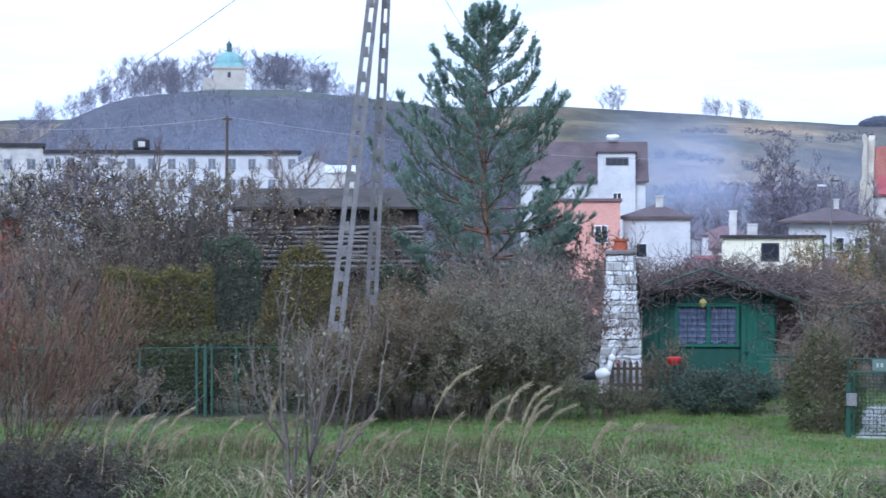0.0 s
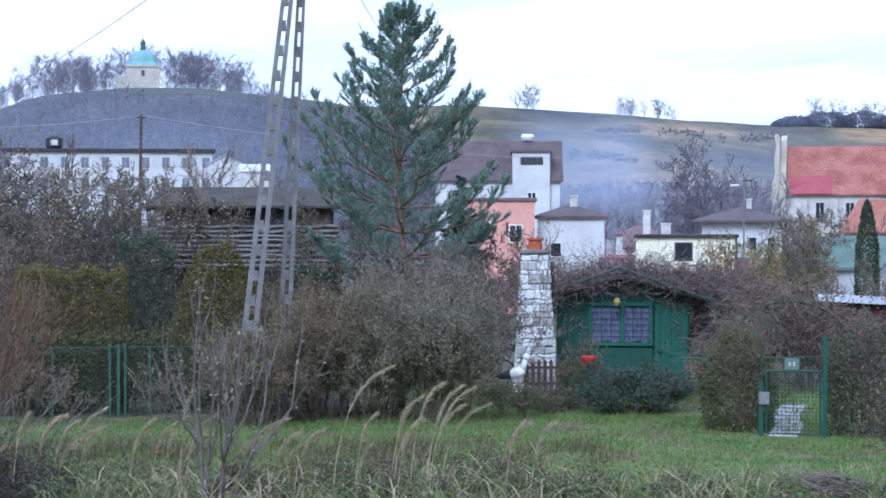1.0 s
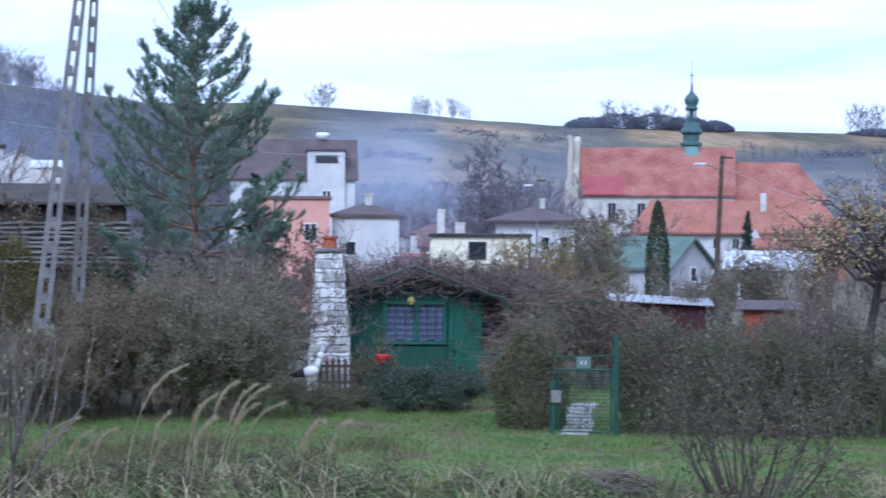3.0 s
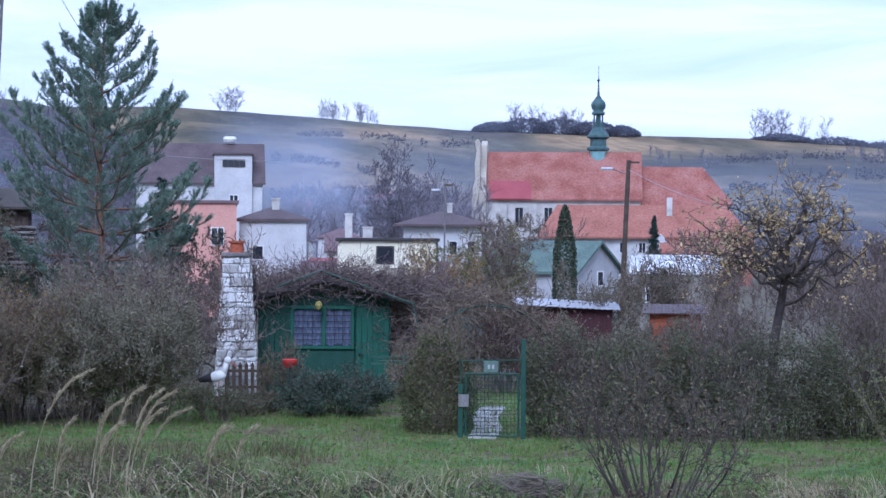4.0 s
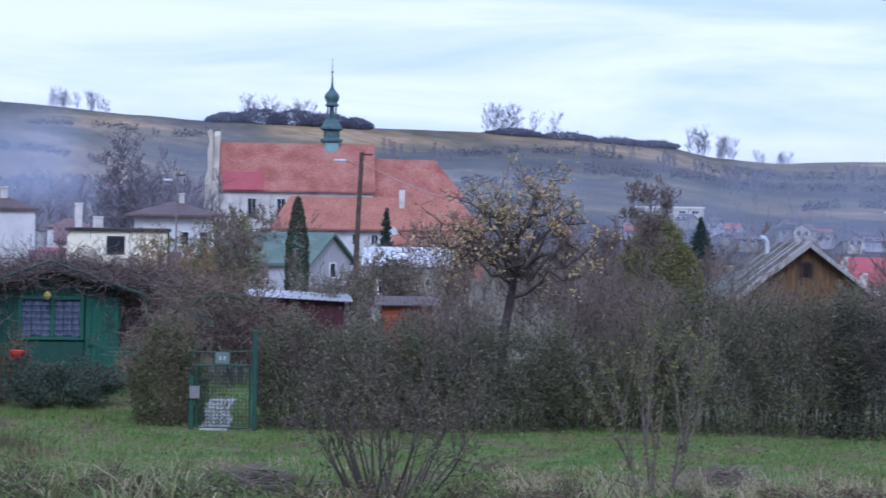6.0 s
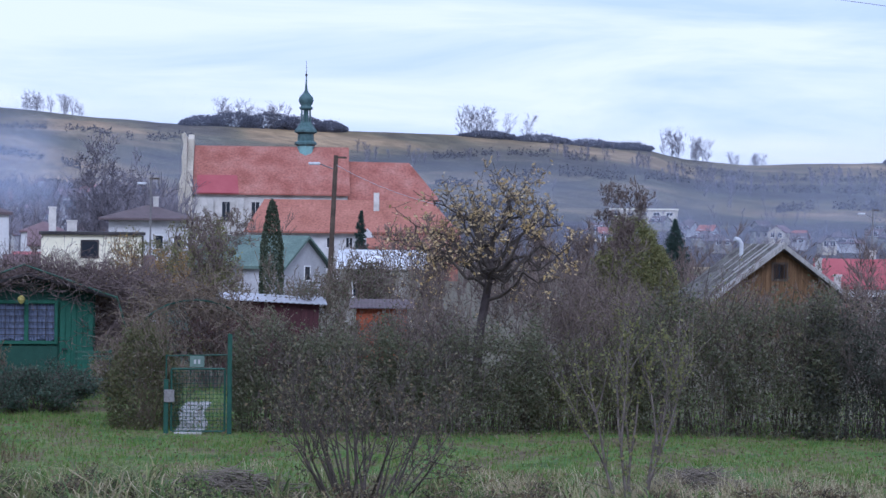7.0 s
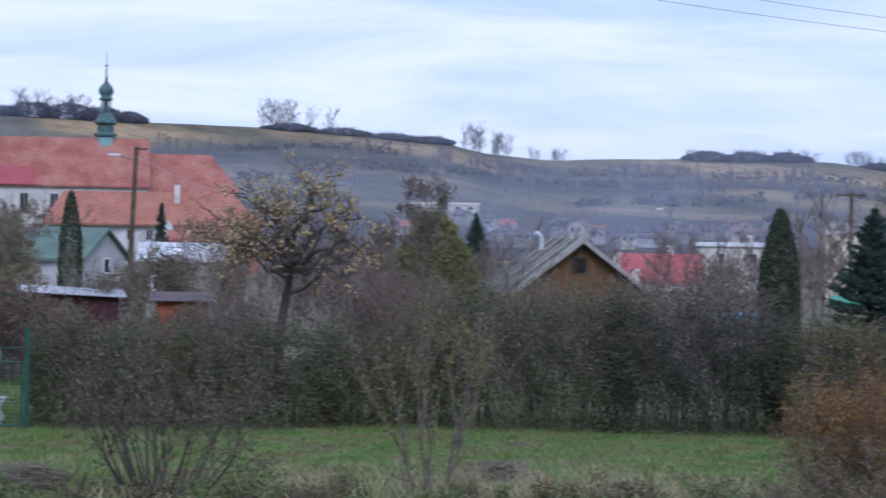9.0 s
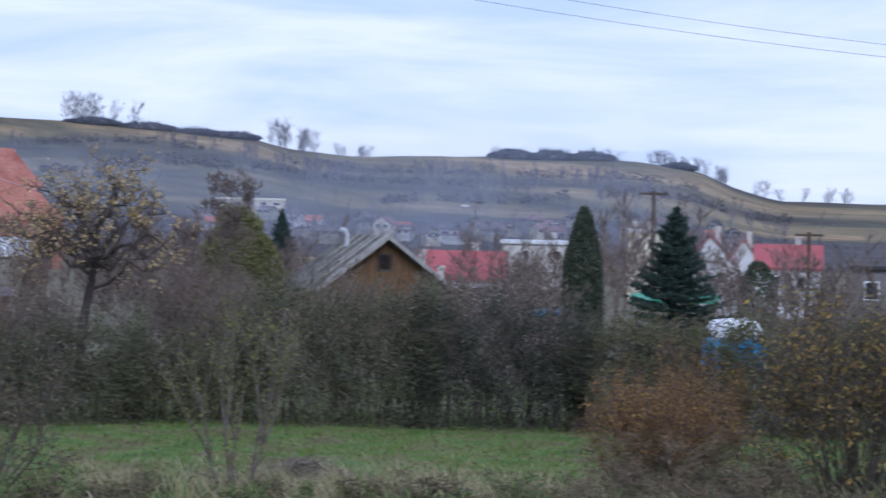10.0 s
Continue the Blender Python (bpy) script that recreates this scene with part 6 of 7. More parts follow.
leaf_body("ivy_hedge", -4.9, 48.6, "dark overgrown shrubs behind the wire fence", 58, 5.2, 0.9, 1.55, "leaf_olive", 30000, 0.055, 0, "block", 0.15, "hedge", "stem_dark", stalks=60)
leaf_body("ivy_hedge", -0.9, 56.5, "dark green shrubs below the old hut", 60, 4.2, 1.0, 2.7, "leaf_dark", 16000, 0.06, 0, "block", 0.25, "hedge", stalks=40)
leaf_body("ivy_hedge", -10.5, 48.8, "brown-green overgrown hedge behind the fence", 59, 4.2, 0.9, 1.7, "leaf_olive", 22000, 0.055, 0, "block", 0.18, "hedge", stalks=60)
shrub("bare_bush", -11.0, 35, 3.5, 4.0, "tall reddish-brown leafless willow bush", 61, 60, 3, 2, "twig_rust", "leaf_olive", 1500, 0.045, thick=0.016, lean=0.9, spread=0.3, bend=0.09, reach=(0.6, 0.95), shrink=0.5)
shrub("bare_bush", -10.6, 33, 2.3, 4.4, "long arching pale shoots of a willow bush", 66, 16, 1, 2, "bark", None, 0, lean=2.4, spread=0.25, thick=0.013, bend=0.08, reach=(0.8, 1.1))
shrub("bare_bush", -8.6, 56, 4.0, 4.0, "tall leafless shrub with a few dry leaves", 62, 22, 3, 3, "twig_brown", "leaf_grey", 2600, 0.06)
bare_tree("fruit_tree", -6.2, 57, 4.9, 5.2, "leafless crooked fruit tree", 63, 0, 0.11, "bark_dark", "leaf_yellow", 500, 0.06, 0.2, 4, 2)
bare_tree("fruit_tree", -9.8, 60, 6.3, 4.5, "tall leafless tree with a few yellow leaves", 64, 0, 0.11, "bark", "leaf_yellow", 1100, 0.07, 0.22, 4, 3)
for i, (az, d, el, w, cn) in enumerate([(-7.7, 60, 1.6, 4.2, 1500), (-6.7, 61, 1.5, 4.4, 1300), (-5.3, 62, 1.25, 3.8, 900), (-8.5, 63, 1.85, 4.2, 1400), (-4.2, 63.5, 0.9, 3.0, 600), (-10.6, 60, 1.7, 4.4, 1600)]):
    bare_tree("garden_tree", az, d, up(el, d), w, "leafless grey-brown garden tree with pale curled leaves", 370 + i, 0, 0.07, "twig_brown", "leaf_grey", cn, 0.07, 0.15, 4, 2, limbs=3)
shrub("garden_plants", 4.0, 46.7, 0.75, 1.1, "low grey-green plants round the stork", 184, 16, 2, 2, "twig_brown", "leaf_hedge", 2600, 0.05)
shrub("garden_shrub", 11.35, 55.5, 2.35, 2.2, "dark wine-red shrub behind the gate", 185, 26, 3, 2, "vine_wood", "leaf_wine", 5200, 0.055)
for i, (az, el, w) in enumerate(((16.25, -0.45, 2.4), (14.85, -0.65, 2.2), (15.6, -1.0, 2.6))):
    shrub("garden_shrub", az, 74 + i, up(el, 74 + i), w, "thin grey-leaved shrub before the pale shed", 186 + i, 12, 3, 2, "twig_brown", "leaf_grey", 1800, 0.065)
shrub("garden_plants", 4.6, 48.3, 0.5, 1.3, "low grey-green plants round the stork", 182, 16, 2, 2, "twig_brown", "leaf_hedge", 1500, 0.05)
shrub("garden_plants", 9.9, 51.5, 1.0, 1.6, "dry flower stalks inside the garden gate", 183, 16, 2, 2, "twig_brown", "leaf_grey", 700, 0.05)
# the great mixed bush in the middle
for i, (az, w, h, lf, tw, cn) in enumerate([
    (-2.2, 2.0, 2.2, "leaf_brown", "twig_brown", 2800), (-0.9, 2.4, 2.7, "leaf_brown", "twig_brown", 4200), (0.5, 2.6, 2.9, "leaf_grey", "twig_brown", 5200),
    (1.7, 2.2, 3.05, "leaf_grey", "twig_brown", 5200), (2.6, 1.7, 2.9, "leaf_grey", "twig_brown", 4600), (0.2, 3.4, 1.7, "leaf_olive", "twig_brown", 5200), (1.9, 2.4, 1.6, "leaf_olive", "twig_brown", 4600)]):
    shrub("tangled_bush", az, 46.5 + 0.5 * (i % 3), h, w, "dense tangled bush with small grey-brown leaves", 70 + i, 18, 3, 2, tw, lf, int(cn * 2.3), 0.05, thick=0.012, group="bushes along the meadow")
shrub("tangled_bush", 2.2, 50, 3.5, 4.4, "leafless mauve-brown shrub behind the bush", 79, 34, 3, 2, "twig_mauve", "leaf_brown", 800, 0.045, thick=0.012)
shrub("juniper_bush", 7.0, 48.6, 0.95, 2.3, "low dark green juniper before the hut", 80, 60, 2, 3, "bark_dark", "juniper", 21000, 0.05, lean=1.3, reach=(0.55, 1.0))
shrub("garden_shrub", 5.6, 50.6, 1.5, 1.4, "thin leafy garden shrub before the hut", 81, 14, 3, 2, "twig_brown", "leaf_olive", 1500, 0.045)
shrub("garden_shrub", 4.9, 49.3, 0.5, 1.6, "low untidy perennials beside the stork", 82, 24, 2, 2, "twig_brown", "leaf_hedge", 3000, 0.05)
leaf_body("gate_bush", 9.62, 44.6, "rounded green-brown bush beside the gate", 83, 1.5, 1.2, 1.75, "leaf_olive", 15000, 0.05, 0, "dome", 0.14, "bush", stalks=30)
shrub("gate_bush", 9.66, 45.0, 2.2, 2.1, "twiggy green-brown bush beside the gate", 84, 24, 3, 2, "twig_brown", "leaf_olive", 3000, 0.05)
shrub("garden_tree", 9.9, 60, 3.4, 3.6, "rust and olive leaved shrub behind the arch", 85, 18, 3, 2, "twig_brown", "leaf_rust", 10000, 0.055)
shrub("garden_tree", 10.6, 72, 4.0, 4.0, "olive-leaved shrub behind the arch", 86, 18, 3, 2, "twig_brown", "leaf_lime", 11000, 0.07)
shrub("garden_tree", 13.6, 64, 3.0, 3.2, "small tree with grey-green leaves", 87, 12, 3, 2, "twig_brown", "leaf_hedge", 2600, 0.06)
# hedge right of the gate
leaf_body("garden_hedge", 13.9, 43.9, "dull green privet hedge with bare twigs", 90, 2.9, 1.3, 1.52, "leaf_hedge", 42000, 0.05, 0, "block", 0.3, "hedge", "bark_dark", stalks=150, group="hedge along the meadow")
leaf_body("garden_hedge", 17.6, 44.0, "dull green privet hedge with bare twigs", 91, 3.0, 1.3, 1.5, "leaf_hedge", 42000, 0.05, 0, "block", 0.32, "hedge", "bark_dark", stalks=150, group="hedge along the meadow")
leaf_body("garden_hedge", 20.6, 44.6, "thinner brown-green hedge with bare twigs", 92, 2.4, 1.2, 1.4, "leaf_olive", 22000, 0.05, 0, "block", 0.25, "hedge", "bark_dark", stalks=150, group="hedge along the meadow")
leaf_body("garden_hedge", 24.6, 44.4, "tall dark green overgrown hedge", 93, 3.6, 1.4, 2.1, "leaf_hedge", 44000, 0.055, 0, "block", 0.36, "hedge", "bark_dark", stalks=150, group="hedge along the meadow")
leaf_body("garden_hedge", 28.6, 44.4, "tall dark brown-green hedge", 94, 3.3, 1.4, 1.85, "leaf_dark", 40000, 0.055, 0, "block", 0.36, "hedge", "bark_dark", stalks=150, group="hedge along the meadow")
leaf_body("garden_hedge", 32.6, 44.6, "dark brown-green hedge beside the meadow", 95, 3.4, 1.4, 1.6, "leaf_olive", 34000, 0.055, 0, "block", 0.36, "hedge", "bark_dark", stalks=150, group="hedge along the meadow")
leaf_body("garden_hedge", 36.4, 44.6, "dark brown-green hedge beside the meadow", 96, 3.2, 1.4, 1.7, "leaf_olive", 26000, 0.055, 0, "block", 0.36, "hedge", "bark_dark", stalks=150, group="hedge along the meadow")
def apple_tree():
    """A short leaning trunk, long crooked limbs, a round crown of fine twigs, the leaves left on its outer shoots."""
    rng = np.random.default_rng(101)
    ob = thing("apple_tree", M(18.05, 50, 0), "crooked apple tree with its last yellow leaves", "tree")
    line = [((0.0, 0, -0.1), 0.14), ((-0.02, 0, 0.8), 0.125), ((0.02, 0.0, 1.6), 0.115), ((0.14, 0.02, 2.3), 0.105), ((0.22, 0, 2.8), 0.095), ((0.27, 0.02, 3.35), 0.08), ((0.30, 0, 3.82), 0.065)]
    trunk = [(*a, *b, ra, rb_) for (a, ra), (b, rb_) in zip(line, line[1:])]
    stem = np.array([p for p, r in line])
    centre, size = np.array([0.38, 0.0, 3.72]), np.array([2.1, 1.8, 1.6])
    segs, outer = [], []

    def limb(p, q, r, steps, crook):
        """A crooked limb from p towards q; gives the points along it."""
        pts = [p]
        d0 = q - p
        for k in range(1, steps + 1):
            c = p + d0 * k / steps + (rng.normal(0, crook, 3) if k < steps else 0)
            c[2] += 0.16 * math.sin(math.pi * k / steps) * np.linalg.norm(d0[:2]) * rng.uniform(-0.6, 1.0)
            segs.append((*pts[-1], *c, r * (1 - 0.7 * (k - 1) / steps), r * (1 - 0.7 * k / steps)))
            pts.append(c)
        return pts
    for i in range(20):
        h = 0.97 - 1.6 * (i + 0.5) / 20
        a = 2.39996 * i + rng.normal(0, 0.2)
        u = np.array([math.cos(a) * math.sqrt(1 - h * h), math.sin(a) * math.sqrt(1 - h * h), h])
        e = centre + u * size * rng.uniform(0.68, 0.92)
        z = float(np.clip(2.3 + (e[2] - 2.3) * 0.5 + rng.normal(0, 0.2), 2.35, 3.8))
        s0 = np.array([np.interp(z, stem[:, 2], stem[:, 0]), np.interp(z, stem[:, 2], stem[:, 1]), z])
        main = limb(s0, e, 0.052, 6, 0.085)
        for k in range(2, 7):
            for _ in range(2):
                v = unit(rng.normal(0, 1, 3) + u * 0.5 + np.array([0, 0, 0.25]))
                side = limb(main[k], main[k] + v * rng.uniform(0.4, 0.85), 0.017, 4, 0.05)
                for q in side[1:]:
                    for _ in range(2):
                        w = unit(rng.normal(0, 1, 3) + v * 0.4 + np.array([0, 0, 0.45]))
                        f = q + w * rng.uniform(0.14, 0.4)
                        segs.append((*q, *f, 0.006, 0.004))
                        outer.append((*q, *f))
    s = np.array(segs)
    v, f = tubes(np.array(trunk))
    raw("trunk", v, f, "stem_dark", ob)
    v, f = wood_mesh(s, 0.0048, 0.011)
    raw("branchwork", v, f, "bark_dark", ob)
    o = np.array(outer)
    far = np.linalg.norm((o[:, 3:] - centre) / size, axis=1) + 0.35 * (o[:, 5] - centre[2])
    keep = o[far > np.percentile(far, 35)]
    i = rng.integers(0, len(keep), 3000)
    t = rng.uniform(0.2, 1.05, (len(i), 1))
    v, f = leaves(rng, keep[i, :3] * (1 - t) + keep[i, 3:] * t + rng.normal(0, 0.02, (len(i), 3)), 0.082)
    raw("foliage", v, f, "leaf_yellow", ob)


apple_tree()
bare_tree("young_tree", 21.2, 60, 5.2, 2.6, "slim mauve leafless tree", 102, 0, 0.06, "twig_mauve", None, 0, 0.06, 0.15, 4, 3)
shrub("bare_thicket", 20.2, 53, 3.2, 4.5, "mauve thicket of leafless shoots", 103, 20, 3, 2, "twig_mauve", "leaf_brown", 900, 0.045, thick=0.012)
shrub("bare_thicket", 23.2, 52, 3.0, 4.5, "mauve-brown thicket with a few yellow leaves", 104, 20, 3, 2, "twig_mauve", "leaf_lime", 2200, 0.05, thick=0.012)
shrub("bare_thicket", 16.8, 54, 2.1, 2.6, "brown leafless shrubs behind the hedge", 105, 26, 3, 2, "twig_mauve", "leaf_brown", 900, 0.05, thick=0.012)
shrub("bare_thicket", 28.3, 60, 3.0, 4.5, "mauve leafless shrubs behind the hedge", 106, 20, 3, 2, "twig_mauve", "leaf_grey", 900, 0.05, thick=0.012)
shrub("bare_thicket", 25.9, 58, 2.6, 4.5, "brown shrubs before the wooden house", 107, 20, 3, 2, "twig_brown", "leaf_olive", 2500, 0.05, thick=0.012)
leaf_body("willow_tree", 21.95, 76, "broad lime-green willow with thinning leaves", 108, 3.0, 2.6, up(0.05, 76), "leaf_lime", 60000, 0.075, 0, "dome", 0.24, "tree", stalks=10)
# bare garden trees and thickets that fill the plots
for i, (az, d, el, w, lf, cn, lab) in enumerate([
    (-11.0, 57, 1.5, 4.2, "leaf_grey", 1500, "leafless garden tree with a few pale leaves"), (-8.2, 58, 1.1, 4.4, "leaf_yellow", 1200, "leafless garden tree with a few yellow leaves"),
    (-6.4, 55, 0.7, 4.0, "leaf_grey", 500, "leafless crooked plum tree"), (-9.4, 55, 0.6, 3.6, "leaf_grey", 1400, "leafless garden tree with a few pale leaves"),
    (-7.3, 61, 1.3, 4.0, "leaf_grey", 800, "leafless garden tree with a few pale leaves"), (-10.1, 62, 1.7, 4.2, "leaf_yellow", 900, "leafless garden tree with a few yellow leaves"), (-9.0, 63, 1.9, 4.6, "leaf_grey", 1400, "tall leafless garden tree with pale leaves"), (-5.9, 64, 1.4, 4.0, "leaf_grey", 900, "leafless garden tree behind the thuja"), (-4.6, 59, 1.0, 3.0, "leaf_yellow", 350, "slender leafless cherry tree"), (4.3, 57, 0.0, 2.8, "leaf_grey", 1500, "small tree with pale dry leaves by the chimney"),
    (-0.8, 63, 0.65, 3.4, "leaf_olive", 2600, "brown-olive garden tree behind the pine"), (-1.7, 60, 0.1, 2.8, "leaf_brown", 1200, "leafless garden tree beside the pole"), (3.4, 60, 0.15, 2.4, "leaf_brown", 500, "slender leafless tree by the chimney"), (11.4, 70, 0.3, 3.0, "leaf_lime", 500, "leafless mauve-brown garden tree"),
    (11.3, 120, 0.4, 4.4, "leaf_lime", 1500, "leafless garden tree before the church"), (16.9, 62, 0.3, 3.4, "leaf_yellow", 900, "leafless garden tree beside the apple tree"),
    (15.3, 72, -0.7, 3.0, "leaf_hedge", 2400, "small grey-green tree before the white shed"), (20.3, 60, 0.2, 3.0, "leaf_brown", 300, "slim mauve leafless tree"), (28.6, 72, -0.6, 3.4, "leaf_grey", 300, "mauve leafless garden tree"), (29.4, 66, -0.8, 3.0, "leaf_brown", 300, "mauve leafless garden tree"),
    (34.2, 80, -0.5, 3.4, "leaf_brown", 300, "mauve leafless garden tree"), (36.2, 76, -0.6, 3.6, "leaf_grey", 300, "mauve leafless garden tree")]):
    bare_tree("garden_tree", az, d, up(el, d), w, lab, 300 + i, 0, 0.075, "twig_mauve" if i > 10 else "bark_dark", lf, cn, 0.07, 0.15, 4, 2, limbs=3)
for i, (az, d, el, w, tw, lf, cn, lab) in enumerate([
    (-10.6, 52, -0.6, 4.0, "twig_red", "leaf_brown", 2500, "reddish leafless shrubs behind the fence"), (-8.9, 53, -0.4, 3.4, "twig_brown", "leaf_grey", 2600, "brown shrubs behind the fence"),
    (-1.6, 51, -1.5, 3.0, "twig_brown", "leaf_brown", 2600, "brown shrubs behind the pole"), (3.1, 53, -0.2, 3.6, "twig_mauve", "leaf_brown", 900, "mauve leafless shrubs beside the chimney"),
    (1.6, 54, -0.5, 4.0, "twig_mauve", "leaf_brown", 900, "mauve leafless shrubs under the pine"), (10.1, 57, -0.7, 3.6, "twig_brown", "leaf_rust", 5200, "rust-leaved shrubs behind the arch"),
    (11.2, 59, -2.9, 2.4, "twig_brown", "leaf_hedge", 3400, "grey-green garden shrubs before the sheds"), (14.2, 57, -2.5, 2.2, "twig_brown", "leaf_hedge", 3600, "grey-green garden shrubs before the sheds"),
    (15.2, 58, -2.2, 3.0, "twig_mauve", "leaf_hedge", 2600, "grey-green garden shrubs before the sheds"), (16.8, 57, -1.9, 2.6, "twig_mauve", "leaf_brown", 900, "mauve leafless shrubs behind the hedge"),
    (19.6, 56, -0.9, 3.6, "twig_mauve", "leaf_brown", 700, "mauve leafless thicket behind the hedge"), (21.2, 55, -1.0, 3.6, "twig_mauve", "leaf_lime", 1200, "mauve thicket with yellow-green leaves"),
    (23.6, 55, -1.1, 3.6, "twig_mauve", "leaf_lime", 1600, "mauve thicket with yellow-green leaves"), (25.6, 57, -1.5, 3.4, "twig_mauve", "leaf_brown", 900, "mauve leafless thicket behind the hedge"),
    (27.5, 60, -1.3, 3.6, "twig_mauve", "leaf_brown", 900, "mauve leafless thicket behind the hedge"), (29.0, 56, -1.6, 3.4, "twig_mauve", "leaf_grey", 900, "mauve leafless thicket behind the hedge"),
    (32.2, 58, -2.2, 3.4, "twig_brown", "leaf_olive", 1500, "brown shrubs behind the hedge"), (35.6, 64, -1.4, 3.6, "twig_mauve", "leaf_brown", 900, "mauve leafless thicket behind the hedge"),
    (37.5, 60, -1.3, 3.6, "twig_mauve", "leaf_gold", 900, "mauve thicket with yellow leaves"), (24.4, 50, -1.7, 3.2, "twig_brown", "leaf_lime", 2200, "brown shrubs with yellow-green leaves")]):
    shrub("garden_thicket", az, d, up(el, d), w, lab, 330 + i, 12, 3, 2, tw, lf, cn, 0.05, thick=0.014)
for i, az in enumerate((-10.6, -8.7, -7.2, -4.8, -2.9, -1.2, 0.6, 2.4)):
    tagged(shrub("dry_stalks", az, 46.2 + 0.2 * (i % 3), 1.0 + 0.2 * (i % 2), 1.6, "dry brown stalks along the garden fence", 350 + i, 9, 2, 2, "twig_brown", "leaf_brown", 350, 0.045, reach=(0.6, 0.95), thick=0.01, group="dry stalks by the fence"), kind="stuff")
# foreground shrubs on the bank side
shrub("meadow_bush", 15.1, 31.5, 2.45, 3.1, "open bush with grey ascending stems and few leaves", 111, 28, 3, 2, "bark_dark", "leaf_brown", 3000, 0.045, lean=1.0, thick=0.03, reach=(0.65, 0.9), shrink=0.38, bend=0.1, z=-0.15, least=0.005, base=0.28)
def forked_tree(az, d, height_, width, label, seed, mat, leaf, count, size, leaders=5, z=-0.15, fan=0.62):
    """A young tree that forks again and again from one low root into crooked upright shoots."""
    rng = np.random.default_rng(seed)
    ob = thing("young_tree", M(az, d, z), label, "tree")
    segs = []

    def fork(p, d0, length, r, level):
        for k in range(3):
            d0 = unit(d0 + rng.normal(0, 0.13, 3) + np.array([0, 0, 0.10]))
            q = p + d0 * length / 3
            segs.append((*p, *q, r * (1 - 0.13 * k), r * (1 - 0.13 * (k + 1))))
            p = q
            if rng.random() < 0.8:
                e = p + unit(d0 + rng.normal(0, 0.5, 3) + np.array([0, 0, 0.3])) * rng.uniform(0.15, 0.5)
                segs.append((*p, *e, max(0.007, r * 0.3), 0.005))
        if level:
            for _ in range(2 if rng.random() < 0.75 else 3):
                fork(p, unit(d0 + rng.normal(0, 0.30, 3) * np.array([1.2, 1, 0.3])), length * rng.uniform(0.7, 0.95), r * 0.66, level - 1)
    for k in range(leaders):
        a = -fan + 2 * fan * k / (leaders - 1) + rng.normal(0, 0.08)
        fork(np.array([0.05 * (k - leaders / 2), rng.normal(0, 0.05), 0.0]), unit(np.array([math.sin(a), rng.normal(0, 0.25), math.cos(a)])), height_ * rng.uniform(0.26, 0.36), 0.034, 2)
    s = np.asarray(segs)
    s[:, [2, 5]] *= height_ / np.percentile(s[:, 5], 99)
    s[:, [0, 3]] *= width * 0.5 / np.percentile(np.abs(s[:, 3]), 97)
    v, f = tubes(s, 0.006)
    raw("branchwork", v, f, mat, ob)
    v, f = leaves(rng, tips(rng, s, count, 0.03, 0.03), size)
    raw("foliage", v, f, leaf, ob)


forked_tree(22.1, 31.5, 3.1, 1.9, "young forked tree with a few yellow-green leaves", 112, "stem_tan", "leaf_lime", 2200, 0.055, 5, fan=0.24)
forked_tree(-3.6, 30, 3.45, 2.1, "young bare forked tree with a few curled leaves", 113, "stem_tan", "leaf_grey", 330, 0.075, 7, fan=0.45)
shrub("tangled_bush", -2.7, 45.4, 1.9, 2.4, "tangled brown bush round the foot of the pole", 123, 30, 3, 2, "twig_brown", "leaf_brown", 9000, 0.05, thick=0.012, group="bushes along the meadow")
shrub("autumn_bush", -0.9, 49.0, up(-1.4, 49), 3.0, "rust-brown bush behind the garden fence", 119, 26, 3, 2, "twig_brown", "leaf_rust", 3600, 0.055)
shrub("autumn_bush", 0.5, 48.4, up(-1.55, 48.4), 2.6, "olive-green bush behind the garden fence", 120, 26, 3, 2, "twig_brown", "leaf_lime", 4600, 0.055)
shrub("autumn_bush", -8.6, 48.4, up(-2.9, 48.4), 2.4, "rust-brown bush behind the garden fence", 121, 26, 3, 2, "twig_brown", "leaf_brown", 4200, 0.055)
shrub("autumn_bush", 33.0, 33, 2.1, 2.3, "low rust-orange autumn bush with bare twigs", 114, 60, 3, 2, "twig_rust", "leaf_rust", 9000, 0.042, thick=0.012, z=0, lean=1.0)
shrub("autumn_bush", 33.6, 32, 1.2, 3.0, "reddish-brown dead undergrowth below the autumn bush", 122, 50, 3, 2, "twig_brown", "leaf_brown", 3000, 0.05, thick=0.010, z=0, lean=1.2)
shrub("autumn_bush", 37.5, 33, 3.2, 2.7, "tall bush with golden yellow leaves", 115, 46, 3, 2, "bark_dark", "leaf_gold", 4200, 0.07, thick=0.018, z=-0.1)
shrub("dark_thicket", 38.1, 35.0, 2.9, 3.2, "dense brown thicket behind the golden bush", 118, 40, 3, 2, "bark_dark", "leaf_olive", 12000, 0.055)
shrub("bramble", -10.3, 31, 1.25, 3.2, "dark low bramble tangle", 116, 60, 3, 2, "stem_dark", "leaf_olive", 4200, 0.05, lean=1.2, thick=0.01)
